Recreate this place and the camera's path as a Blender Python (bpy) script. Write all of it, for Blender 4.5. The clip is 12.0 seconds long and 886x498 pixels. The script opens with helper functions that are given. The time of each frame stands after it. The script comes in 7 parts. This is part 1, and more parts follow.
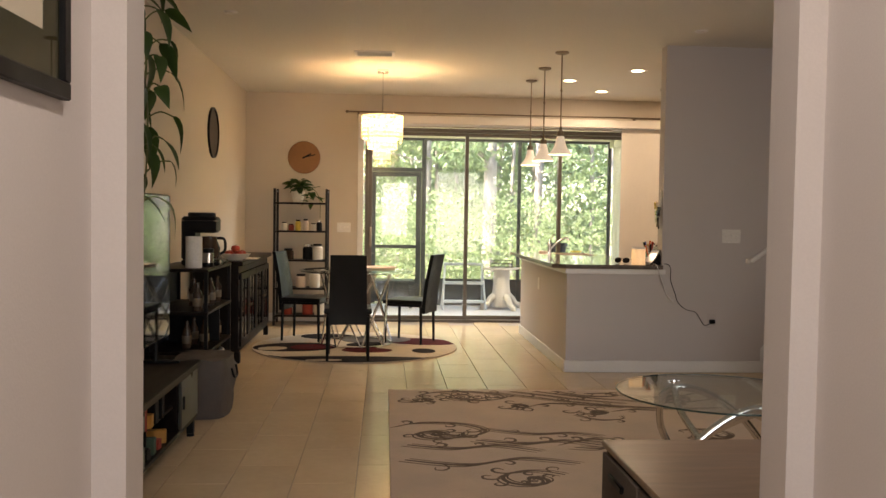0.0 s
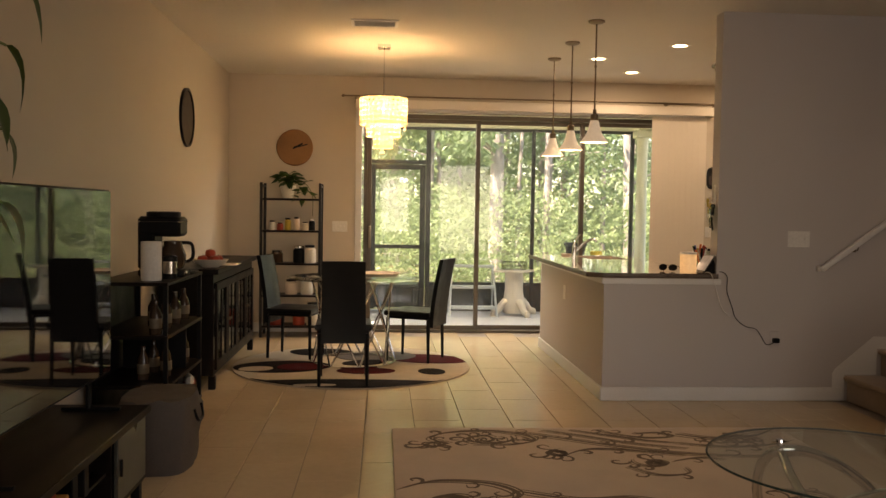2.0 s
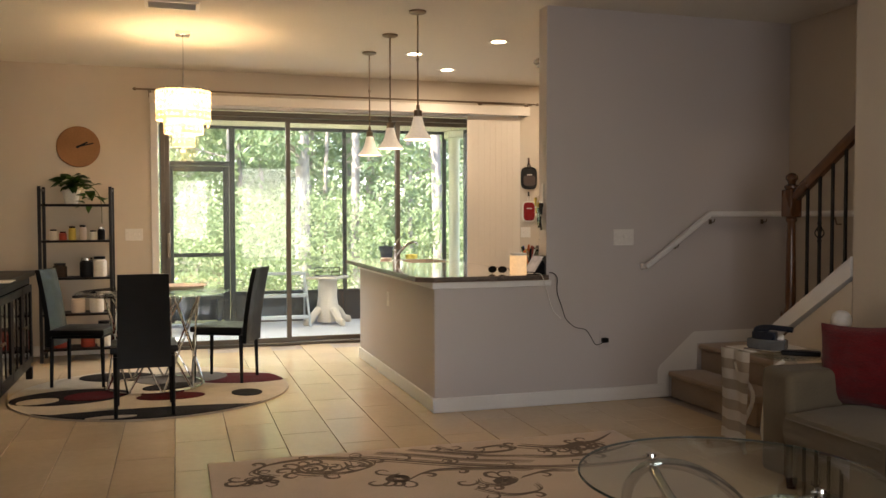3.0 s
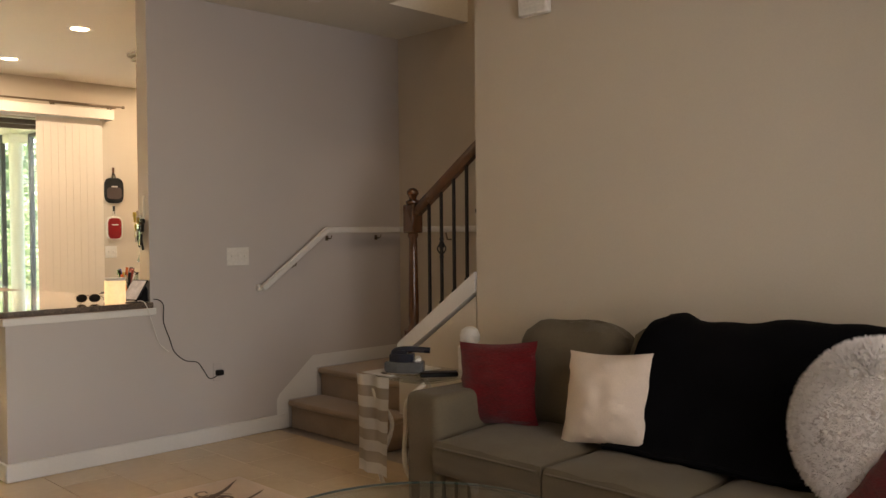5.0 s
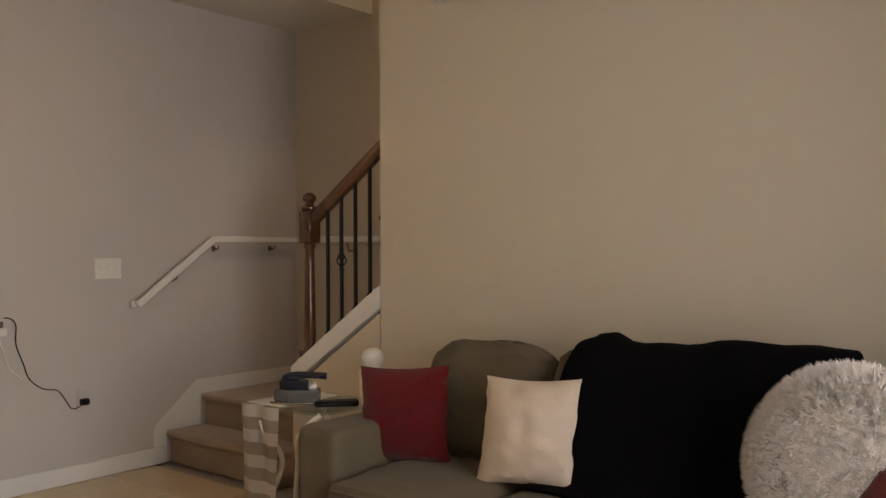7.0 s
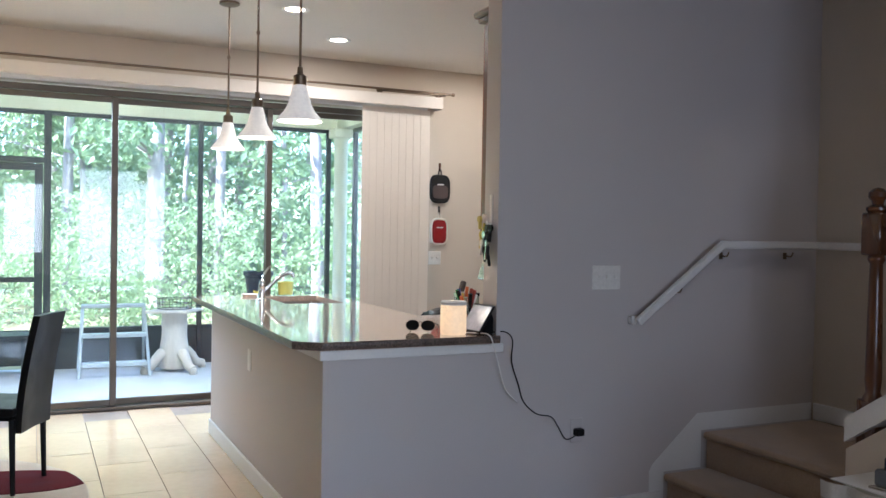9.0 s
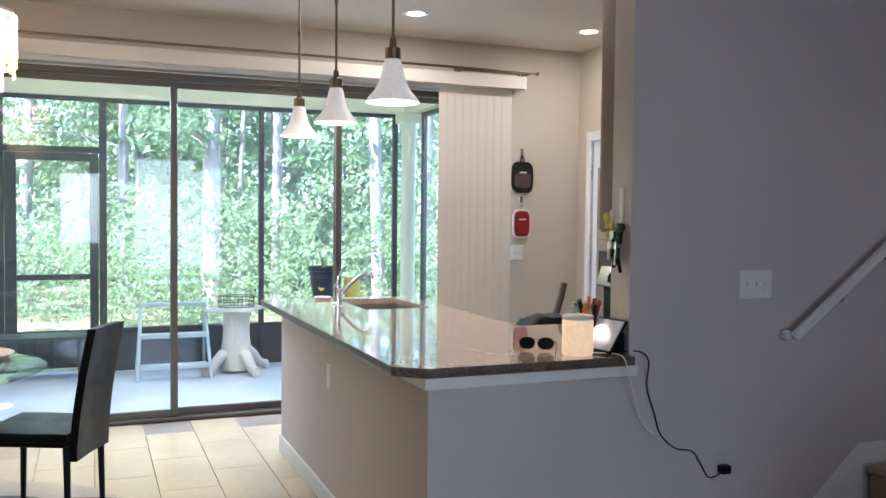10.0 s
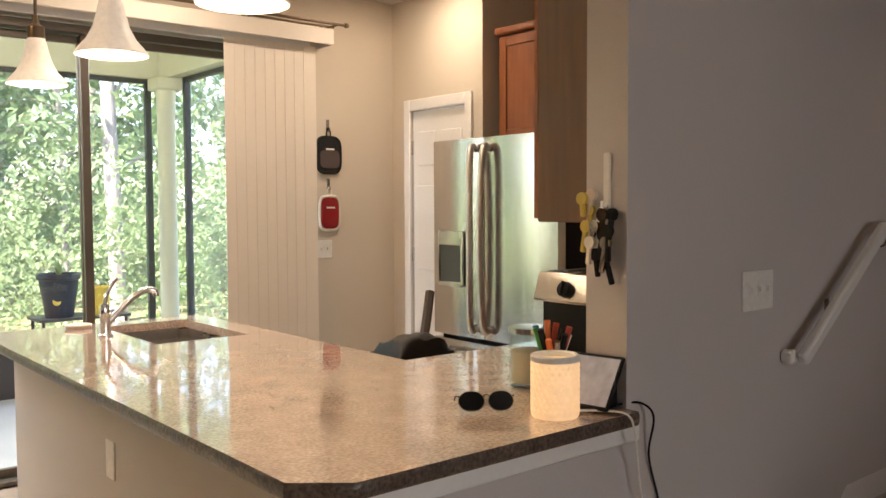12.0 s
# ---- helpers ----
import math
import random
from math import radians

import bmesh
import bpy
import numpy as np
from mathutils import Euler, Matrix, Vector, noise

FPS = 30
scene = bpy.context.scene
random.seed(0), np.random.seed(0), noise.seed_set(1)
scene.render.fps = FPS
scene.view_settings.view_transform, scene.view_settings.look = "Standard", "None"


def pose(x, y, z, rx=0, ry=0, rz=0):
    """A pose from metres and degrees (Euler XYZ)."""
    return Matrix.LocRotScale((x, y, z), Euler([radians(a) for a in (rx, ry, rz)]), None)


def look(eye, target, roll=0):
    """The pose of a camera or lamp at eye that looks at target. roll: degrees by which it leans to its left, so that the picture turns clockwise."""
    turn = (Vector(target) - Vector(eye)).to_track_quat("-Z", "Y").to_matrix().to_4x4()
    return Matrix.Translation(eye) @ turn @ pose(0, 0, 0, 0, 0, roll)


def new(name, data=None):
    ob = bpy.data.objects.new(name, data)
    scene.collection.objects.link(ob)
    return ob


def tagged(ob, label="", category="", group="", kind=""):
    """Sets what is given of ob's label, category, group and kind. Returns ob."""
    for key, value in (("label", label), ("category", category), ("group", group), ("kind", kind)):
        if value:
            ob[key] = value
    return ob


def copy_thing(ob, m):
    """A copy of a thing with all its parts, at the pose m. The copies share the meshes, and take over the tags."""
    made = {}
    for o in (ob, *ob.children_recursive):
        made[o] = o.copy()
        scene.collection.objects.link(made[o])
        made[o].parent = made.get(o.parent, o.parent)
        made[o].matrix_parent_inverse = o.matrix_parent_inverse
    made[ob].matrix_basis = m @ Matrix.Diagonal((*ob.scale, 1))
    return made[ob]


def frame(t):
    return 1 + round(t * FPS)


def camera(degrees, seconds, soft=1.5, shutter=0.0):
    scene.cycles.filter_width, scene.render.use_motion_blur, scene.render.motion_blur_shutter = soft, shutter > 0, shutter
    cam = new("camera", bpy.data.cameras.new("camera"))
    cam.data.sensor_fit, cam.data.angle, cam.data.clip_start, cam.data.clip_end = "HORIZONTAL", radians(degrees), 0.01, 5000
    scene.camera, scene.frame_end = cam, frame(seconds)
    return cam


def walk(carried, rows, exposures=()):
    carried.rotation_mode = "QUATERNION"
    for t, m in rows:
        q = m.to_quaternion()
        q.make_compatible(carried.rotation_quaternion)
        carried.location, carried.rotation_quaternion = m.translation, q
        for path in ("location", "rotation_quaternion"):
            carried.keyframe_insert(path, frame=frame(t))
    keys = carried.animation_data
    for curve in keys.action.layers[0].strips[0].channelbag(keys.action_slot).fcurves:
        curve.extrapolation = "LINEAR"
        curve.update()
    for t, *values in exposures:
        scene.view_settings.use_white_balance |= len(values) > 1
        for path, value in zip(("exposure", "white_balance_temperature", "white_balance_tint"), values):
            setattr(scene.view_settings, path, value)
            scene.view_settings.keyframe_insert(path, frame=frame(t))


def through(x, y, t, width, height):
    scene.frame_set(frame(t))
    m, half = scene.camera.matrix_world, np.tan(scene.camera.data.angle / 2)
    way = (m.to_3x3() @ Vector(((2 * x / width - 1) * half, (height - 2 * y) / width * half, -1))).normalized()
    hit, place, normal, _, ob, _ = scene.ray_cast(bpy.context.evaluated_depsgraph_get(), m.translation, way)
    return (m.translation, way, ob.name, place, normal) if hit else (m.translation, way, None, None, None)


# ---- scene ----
cam = camera(54.3, 12.0)
PATH = [
    (0, (-0.069, -0.192, 1.296), (0.067, 1.802, 1.222), 0.9),
    (0.5, (-0.067, 0.051, 1.339), (0.047, 2.046, 1.257), 0.8),
    (1, (-0.087, 0.325, 1.344), (0.001, 2.321, 1.259), 0.9),
    (1.5, (-0.086, 0.672, 1.327), (-0.003, 2.668, 1.241), 1.0),
    (2, (-0.094, 0.987, 1.326), (0.045, 2.98, 1.24), 0.9),
    (2.5, (-0.155, 1.249, 1.327), (0.186, 3.218, 1.24), 0.3),
    (3, (-0.167, 1.48, 1.316), (0.422, 3.39, 1.242), -0.1),
    (3.5, (-0.134, 1.712, 1.324), (0.7, 3.528, 1.261), -0.3),
    (3.7, (-0.099, 1.774, 1.332), (0.822, 3.548, 1.27), -0.4),
    (5.5, (-0.084, 2.18, 1.311), (1.448, 3.465, 1.28), -0.5),
    (6, (-0.013, 2.219, 1.282), (1.6, 3.401, 1.263), -0.5),
    (6.5, (0.095, 2.33, 1.265), (1.739, 3.469, 1.255), -0.5),
    (7, (0.275, 2.452, 1.298), (1.831, 3.709, 1.288), -0.2),
    (7.5, (0.33, 2.657, 1.288), (1.733, 4.082, 1.284), 0.1),
    (7.7, (0.378, 2.778, 1.292), (1.699, 4.28, 1.289), 0.1),
    (9.3, (0.396, 3.786, 1.395), (1.187, 5.622, 1.34), 0.9),
    (9.5, (0.4, 3.926, 1.405), (1.164, 5.773, 1.341), 0.7),
    (10, (0.405, 4.26, 1.433), (1.161, 6.111, 1.356), 0.6),
    (10.5, (0.454, 4.662, 1.432), (1.239, 6.499, 1.351), 0.4),
    (11, (0.474, 5.012, 1.435), (1.351, 6.808, 1.351), 0.3),
    (11.5, (0.485, 5.355, 1.45), (1.544, 7.049, 1.357), -0.0),
    (12, (0.585, 5.666, 1.421), (1.865, 7.199, 1.32), -0.3),
]
# Seconds, eye, target, roll.
EXPO = [(0.0, 2.75, 7600, 18), (1.0, 2.5, 8600, 20), (2.0, 2.28, 8900, 21), (3.5, 2.95, 6500, 14), (5.5, 3.25, 7700, 15), (6.5, 3.4, 7800, 15), (7.5, 3.4, 6500, 13), (9.5, 2.8, 5000, 12), (10.5, 2.75, 5300, 14), (11.5, 2.75, 6000, 17), (12.0, 2.75, 6700, 17)]
walk(cam, [(t, look(eye, target, roll)) for t, eye, target, roll in PATH], EXPO)

# ---- world, sun, window light and added fill lamps ----
CEIL = 2.77
world = bpy.data.worlds.new("world")
scene.world = world
world.use_nodes = True
wn = world.node_tree.nodes
sky = wn.new("ShaderNodeTexSky")
sky.sky_type = "NISHITA"
sky.sun_disc = False
SUN_DIR = Vector((-0.62, -0.30, 0.85)).normalized()
sky.sun_elevation = math.asin(SUN_DIR.z)
sky.sun_rotation = math.atan2(SUN_DIR.x, SUN_DIR.y)
world.node_tree.links.new(sky.outputs[0], wn["Background"].inputs[0])
wn["Background"].inputs[1].default_value = 0.15


def lamp(name, kind, at, power, color=(1, 1, 1), aim=None, **more):
    data = bpy.data.lights.new(name, kind)
    data.energy, data.color = power, color
    for key, value in more.items():
        if key == "size":
            data.shape, data.size = "SQUARE", value
        if key == "wide":
            data.shape, data.size, data.size_y = "RECTANGLE", value[0], value[1]
        if key == "radius":
            data.shadow_soft_size = value
        if key == "disk":
            data.shape, data.size = "DISK", value
        if key == "spread":
            data.spread = radians(value)
    ob = new(name, data)
    ob.matrix_world = look(at, aim) if aim else Matrix.Translation(at)
    return ob


sun = lamp("sun", "SUN", (0, 0, 30), 4.4, (1.0, 0.95, 0.86), aim=tuple(Vector((0, 0, 30)) - SUN_DIR))
sun.data.angle = radians(0.5)
WARM, SOFT = (1.0, 0.70, 0.40), (1.0, 0.83, 0.62)
lamp("hall_window_light", "AREA", (0.2, -2.66, 1.5), 3.2, (0.95, 0.97, 1.0), aim=(0.2, 0, 1.5), wide=(0.7, 1.4))
# Added lamp with no window known there; brightens the sofa and stair walls.
lamp("front_window_light", "AREA", (1.75, 1.86, 1.4), 2.3, (0.97, 0.96, 0.97), aim=(1.75, 5, 1.4), wide=(1.35, 1.75), spread=130)

# Added strip lamp hidden above the door head; it strengthens the sky's light.
lamp("slider_sky_light", "AREA", (1.5, 10.85, 2.62), 21, (0.92, 0.97, 1.0), aim=(1.5, 8.6, 0.0), wide=(3.4, 0.3))
lamp("upstairs_lamp", "AREA", (3.92, 4.2, 5.15), 1.6, SOFT, aim=(3.92, 4.2, 0), disk=0.7)

# ---- materials ----


def mat(name, color, rough=0.6, metal=0.0, var=0.12, scale=3.0, grain=60.0, bump=0.1, stretch=(1, 1, 1), rvar=0.1, sheen=0.0, coat=0.0, island=0.0, random=0.0, emit=None, sub=0.0, trans=0.0, fine=0.06, distance=0.004, spec=0.5, world=False):
    """A surface with stains at a large scale, grain at a small one, uneven gloss and relief."""
    m = bpy.data.materials.new(name)
    m.use_nodes = True
    n, l = m.node_tree.nodes, m.node_tree.links
    b = n["Principled BSDF"]
    tc = n.new("ShaderNodeTexCoord")
    mp = n.new("ShaderNodeMapping")
    mp.inputs["Scale"].default_value = stretch
    l.new(n.new("ShaderNodeNewGeometry").outputs["Position"] if world else tc.outputs["Object"], mp.inputs[0])
    big, small = n.new("ShaderNodeTexNoise"), n.new("ShaderNodeTexNoise")
    big.inputs["Scale"].default_value, big.inputs["Detail"].default_value = scale, 4
    small.inputs["Scale"].default_value, small.inputs["Detail"].default_value = grain, 3
    l.new(mp.outputs[0], big.inputs["Vector"])
    l.new(mp.outputs[0], small.inputs["Vector"])

    def ramp(source, lo, hi):
        r = n.new("ShaderNodeMapRange")
        r.inputs["From Min"].default_value, r.inputs["From Max"].default_value = 0.3, 0.7
        r.inputs["To Min"].default_value, r.inputs["To Max"].default_value = lo, hi
        l.new(source, r.inputs["Value"])
        return r.outputs[0]

    def times(a, c):
        r = n.new("ShaderNodeMath")
        r.operation = "MULTIPLY"
        l.new(a, r.inputs[0]), l.new(c, r.inputs[1])
        return r.outputs[0]

    value = times(ramp(big.outputs[0], 1 - var, 1 + var), ramp(small.outputs[0], 1 - fine, 1 + fine))
    if island or random:
        if island:
            src = n.new("ShaderNodeNewGeometry").outputs["Random Per Island"]
        else:
            src = n.new("ShaderNodeObjectInfo").outputs["Random"]
        k = n.new("ShaderNodeMapRange")
        amount = island or random
        k.inputs["To Min"].default_value, k.inputs["To Max"].default_value = 1 - amount, 1 + amount
        l.new(src, k.inputs["Value"])
        value = times(value, k.outputs[0])
    mix = n.new("ShaderNodeVectorMath")
    mix.operation = "SCALE"
    mix.inputs[0].default_value = color
    l.new(value, mix.inputs["Scale"])
    l.new(mix.outputs[0], b.inputs["Base Color"])
    l.new(ramp(big.outputs[0], max(0.02, rough - rvar * rough * 2), min(1, rough + rvar * rough * 2)), b.inputs["Roughness"])
    b.inputs["Metallic"].default_value = metal
    b.inputs["Specular IOR Level"].default_value = spec
    b.inputs["Sheen Weight"].default_value = sheen
    b.inputs["Coat Weight"].default_value = coat
    b.inputs["Transmission Weight"].default_value = trans
    if sub:
        b.inputs["Subsurface Weight"].default_value = sub
        b.inputs["Subsurface Radius"].default_value = (0.03, 0.02, 0.01)
    if emit:
        b.inputs["Emission Color"].default_value = (*emit[0], 1)
        b.inputs["Emission Strength"].default_value = emit[1]
    if bump:
        bp = n.new("ShaderNodeBump")
        bp.inputs["Strength"].default_value, bp.inputs["Distance"].default_value = bump, distance
        l.new(small.outputs[0], bp.inputs["Height"])
        l.new(bp.outputs[0], b.inputs["Normal"])
    return m


def glass(name, tint=(1, 1, 1), ior=1.45, rough=0.0):
    """Thin clear glass: it lets light straight through and mirrors by its angle."""
    m = bpy.data.materials.new(name)
    m.use_nodes = True
    n, l = m.node_tree.nodes, m.node_tree.links
    n.remove(n["Principled BSDF"])
    clear, gloss, mix = n.new("ShaderNodeBsdfTransparent"), n.new("ShaderNodeBsdfGlossy"), n.new("ShaderNodeMixShader")
    face, power, share = n.new("ShaderNodeLayerWeight"), n.new("ShaderNodeMath"), n.new("ShaderNodeMath")
    face.inputs[0].default_value = 0.5
    power.operation, power.inputs[1].default_value = "POWER", 5.0
    share.operation, share.inputs[1].default_value, share.inputs[2].default_value = "MULTIPLY_ADD", 0.85, ((ior - 1) / (ior + 1)) ** 2
    clear.inputs[0].default_value = (*tint, 1)
    gloss.inputs["Roughness"].default_value = rough
    l.new(face.outputs["Facing"], power.inputs[0]), l.new(power.outputs[0], share.inputs[0])
    l.new(share.outputs[0], mix.inputs[0]), l.new(clear.outputs[0], mix.inputs[1]), l.new(gloss.outputs[0], mix.inputs[2])
    l.new(mix.outputs[0], n["Material Output"].inputs[0])
    return m


def leaf_mat(name, color, through, amount=0.35, glow=None):
    """Leaves: uneven greens from leaf to leaf, and light that comes through them."""
    m = mat(name, color, 0.45, var=0.2 if glow is None else 0.05, scale=1.5, grain=40, bump=0, island=amount, emit=glow)
    n, l = m.node_tree.nodes, m.node_tree.links
    b = n["Principled BSDF"]
    t, mix = n.new("ShaderNodeBsdfTranslucent"), n.new("ShaderNodeMixShader")
    t.inputs[0].default_value = (*through, 1)
    mix.inputs[0].default_value = 0.4
    l.new(b.outputs[0], mix.inputs[1]), l.new(t.outputs[0], mix.inputs[2])
    l.new(mix.outputs[0], n["Material Output"].inputs[0])
    return m


M_WALL = mat("wall_paint", (0.62, 0.55, 0.46), 0.75, var=0.03, scale=0.8, grain=160, bump=0.12, fine=0.02)
M_WALL_GREY = mat("grey_wall_paint", (0.56, 0.52, 0.505), 0.75, var=0.03, scale=0.8, grain=160, bump=0.12, fine=0.02)
M_CEIL = mat("ceiling_paint", (0.74, 0.71, 0.64), 0.85, var=0.03, scale=0.7, grain=90, bump=0.35, fine=0.03)
M_TRIM = mat("white_trim_paint", (0.78, 0.77, 0.75), 0.4, var=0.04, scale=2, grain=80, bump=0.05, fine=0.02)
M_TILE = mat("glazed_floor_tile", (0.65, 0.50, 0.33), 0.2, var=0.05, scale=2.2, grain=22, bump=0.0, random=0.04, fine=0.03, world=True, rvar=0.0)
M_GROUT = mat("tile_grout", (0.30, 0.25, 0.20), 0.9, var=0.15, scale=5, bump=0.2)
M_CARPET = mat("tan_stair_carpet", (0.34, 0.24, 0.155), 0.95, var=0.12, scale=6, grain=260, bump=0.6, sheen=0.3, fine=0.2)
M_GRANITE = mat("speckled_granite", (0.56, 0.43, 0.345), 0.1, var=0.16, scale=14, grain=120, bump=0.0, fine=0.32, coat=0.8)
M_ALU = mat("bronze_aluminium", (0.13, 0.11, 0.09), 0.45, metal=0.6, var=0.1, scale=4, grain=120, bump=0.05)
M_DARKFRAME = mat("dark_screen_frame", (0.05, 0.055, 0.055), 0.5, var=0.1, scale=4, bump=0.05)
M_KICK = mat("dark_kick_panel", (0.055, 0.06, 0.06), 0.5, var=0.12, scale=2, bump=0.08)
M_STUCCO = mat("cream_stucco", (0.66, 0.67, 0.52), 0.85, var=0.06, scale=2, grain=130, bump=0.4)
M_CONCRETE = mat("porch_concrete", (0.50, 0.50, 0.51), 0.8, var=0.10, scale=1.5, grain=60, bump=0.2)
M_BLIND = mat("vinyl_blind", (0.80, 0.745, 0.67), 0.5, var=0.02, scale=2, grain=30, bump=0.02, fine=0.01)
M_GLASS = glass("window_glass", (0.97, 0.99, 0.98))
M_CHROME = mat("polished_chrome", (0.72, 0.72, 0.72), 0.08, metal=1, var=0.02, bump=0)
M_STEEL = mat("brushed_steel", (0.58, 0.56, 0.53), 0.16, metal=1, var=0.05, scale=1, grain=90, bump=0.05, stretch=(30, 30, 0.6))
M_NICKEL = mat("aged_nickel", (0.22, 0.17, 0.12), 0.35, metal=1, var=0.1, bump=0)
M_BLACK = mat("black_plastic", (0.006, 0.006, 0.007), 0.45, spec=0.18, var=0.2, scale=6, bump=0.04)
M_IRON = mat("black_iron", (0.02, 0.018, 0.017), 0.45, metal=0.4, var=0.2, scale=8, bump=0.1)
M_DARKWOOD = mat("black_brown_wood", (0.009, 0.006, 0.005), 0.45, spec=0.14, var=0.25, scale=3, grain=30, bump=0.15, stretch=(1, 0.15, 1), fine=0.2)
M_CHERRY = mat("cherry_cabinet_wood", (0.26, 0.085, 0.03), 0.35, var=0.2, scale=4, grain=30, bump=0.1, stretch=(1, 1, 0.12), fine=0.15)
# Darker copy of the cherry wood, with the end panel's shade in its colour.
M_CHERRY_SHADE = mat("shaded_cabinet_side", (0.13, 0.065, 0.03), 0.4, var=0.2, scale=4, grain=40, bump=0.08, stretch=(1, 1, 0.1), fine=0.15)
M_OAK = mat("stained_oak", (0.10, 0.038, 0.014), 0.3, var=0.25, scale=6, grain=50, bump=0.12, stretch=(1, 1, 0.2), fine=0.2, coat=0.3)
M_WALNUT = mat("brown_wood_top", (0.20, 0.125, 0.08), 0.35, var=0.22, scale=3, grain=26, bump=0.12, stretch=(0.15, 1, 1), fine=0.18)
M_WHITE = mat("white_plastic", (0.78, 0.76, 0.72), 0.4, var=0.03, bump=0.02)
M_PAPER = mat("white_paper", (0.75, 0.73, 0.70), 0.8, var=0.05, bump=0.05)

# ---- mesh helpers ----


def bx(x0, y0, z0, x1, y1, z1, bev=0.0, seg=1):
    bm = bmesh.new()
    bmesh.ops.create_cube(bm, size=1, matrix=Matrix.LocRotScale(((x0 + x1) / 2, (y0 + y1) / 2, (z0 + z1) / 2), None, (abs(x1 - x0), abs(y1 - y0), abs(z1 - z0))))
    if bev:
        bmesh.ops.bevel(bm, geom=bm.edges[:], offset=bev, segments=seg, profile=0.5, affect="EDGES")
    return bm


def merge(*bms):
    out = bms[0]
    for bm in bms[1:]:
        tmp = bpy.data.meshes.new("tmp")
        bm.to_mesh(tmp)
        out.from_mesh(tmp)
        bpy.data.meshes.remove(tmp)
        bm.free()
    return out


def moved(bm, m):
    bm.transform(m)
    return bm


def lathe(profile, seg=24, close=False):
    """A turned shape from (radius, z) pairs."""
    bm = bmesh.new()
    rings = []
    for r, z in profile:
        rings.append([bm.verts.new((max(r, 1e-4) * math.cos(2 * math.pi * i / seg), max(r, 1e-4) * math.sin(2 * math.pi * i / seg), z)) for i in range(seg)])
    pairs = list(zip(rings, rings[1:])) + ([(rings[-1], rings[0])] if close else [])
    for a, b in pairs:
        for i in range(seg):
            bm.faces.new((a[i], a[(i + 1) % seg], b[(i + 1) % seg], b[i]))
    if not close:
        bm.faces.new(rings[0][::-1])
        bm.faces.new(rings[-1])
    bmesh.ops.recalc_face_normals(bm, faces=bm.faces[:])
    return bm


def tube(points, r, seg=8, taper=1.0):
    """A round bar along points; taper is the end's share of the radius."""
    bm = bmesh.new()
    pts = [Vector(p) for p in points]
    rings = []
    up = Vector((0.013, 0.021, 1)).normalized()
    for i, p in enumerate(pts):
        d = (pts[min(i + 1, len(pts) - 1)] - pts[max(i - 1, 0)]).normalized()
        if abs(d.dot(up)) > 0.97:
            side = d.cross(Vector((1, 0.01, 0))).normalized()
        else:
            side = d.cross(up).normalized()
        if rings and side.dot(last) < 0:
            side = -side
        last = side
        other = d.cross(side)
        rr = r * (1 + (taper - 1) * i / (len(pts) - 1))
        rings.append([bm.verts.new(p + rr * (math.cos(2 * math.pi * k / seg) * side + math.sin(2 * math.pi * k / seg) * other)) for k in range(seg)])
    for a, b in zip(rings, rings[1:]):
        for k in range(seg):
            bm.faces.new((a[k], a[(k + 1) % seg], b[(k + 1) % seg], b[k]))
    bm.faces.new(rings[0][::-1]), bm.faces.new(rings[-1])
    bmesh.ops.recalc_face_normals(bm, faces=bm.faces[:])
    return bm


def curve(points, steps=6):
    """Points on a smooth line through the given ones."""
    p = [Vector(q) for q in points]
    out = []
    for i in range(len(p) - 1):
        a, b, c, d = p[max(i - 1, 0)], p[i], p[i + 1], p[min(i + 2, len(p) - 1)]
        for k in range(steps):
            t = k / steps
            out.append(0.5 * (2 * b + (c - a) * t + (2 * a - 5 * b + 4 * c - d) * t * t + (3 * b - a - 3 * c + d) * t ** 3))
    return out + [p[-1]]


def prism(outline, z0, z1, bev=0.0):
    """An upright slab with the given outline of (x, y)."""
    bm = bmesh.new()
    low = [bm.verts.new((x, y, z0)) for x, y in outline]
    face = bm.faces.new(low)
    ext = bmesh.ops.extrude_face_region(bm, geom=[face])
    for v in ext["geom"]:
        if isinstance(v, bmesh.types.BMVert):
            v.co.z = z1
    bmesh.ops.recalc_face_normals(bm, faces=bm.faces[:])
    if bev:
        bmesh.ops.bevel(bm, geom=bm.edges[:], offset=bev, segments=1, affect="EDGES")
    return bm


TURN_XZ = Matrix(((1, 0, 0, 0), (0, 0, -1, 0), (0, 1, 0, 0), (0, 0, 0, 1)))
TURN_YZ = Matrix(((0, 0, 1, 0), (1, 0, 0, 0), (0, 1, 0, 0), (0, 0, 0, 1)))


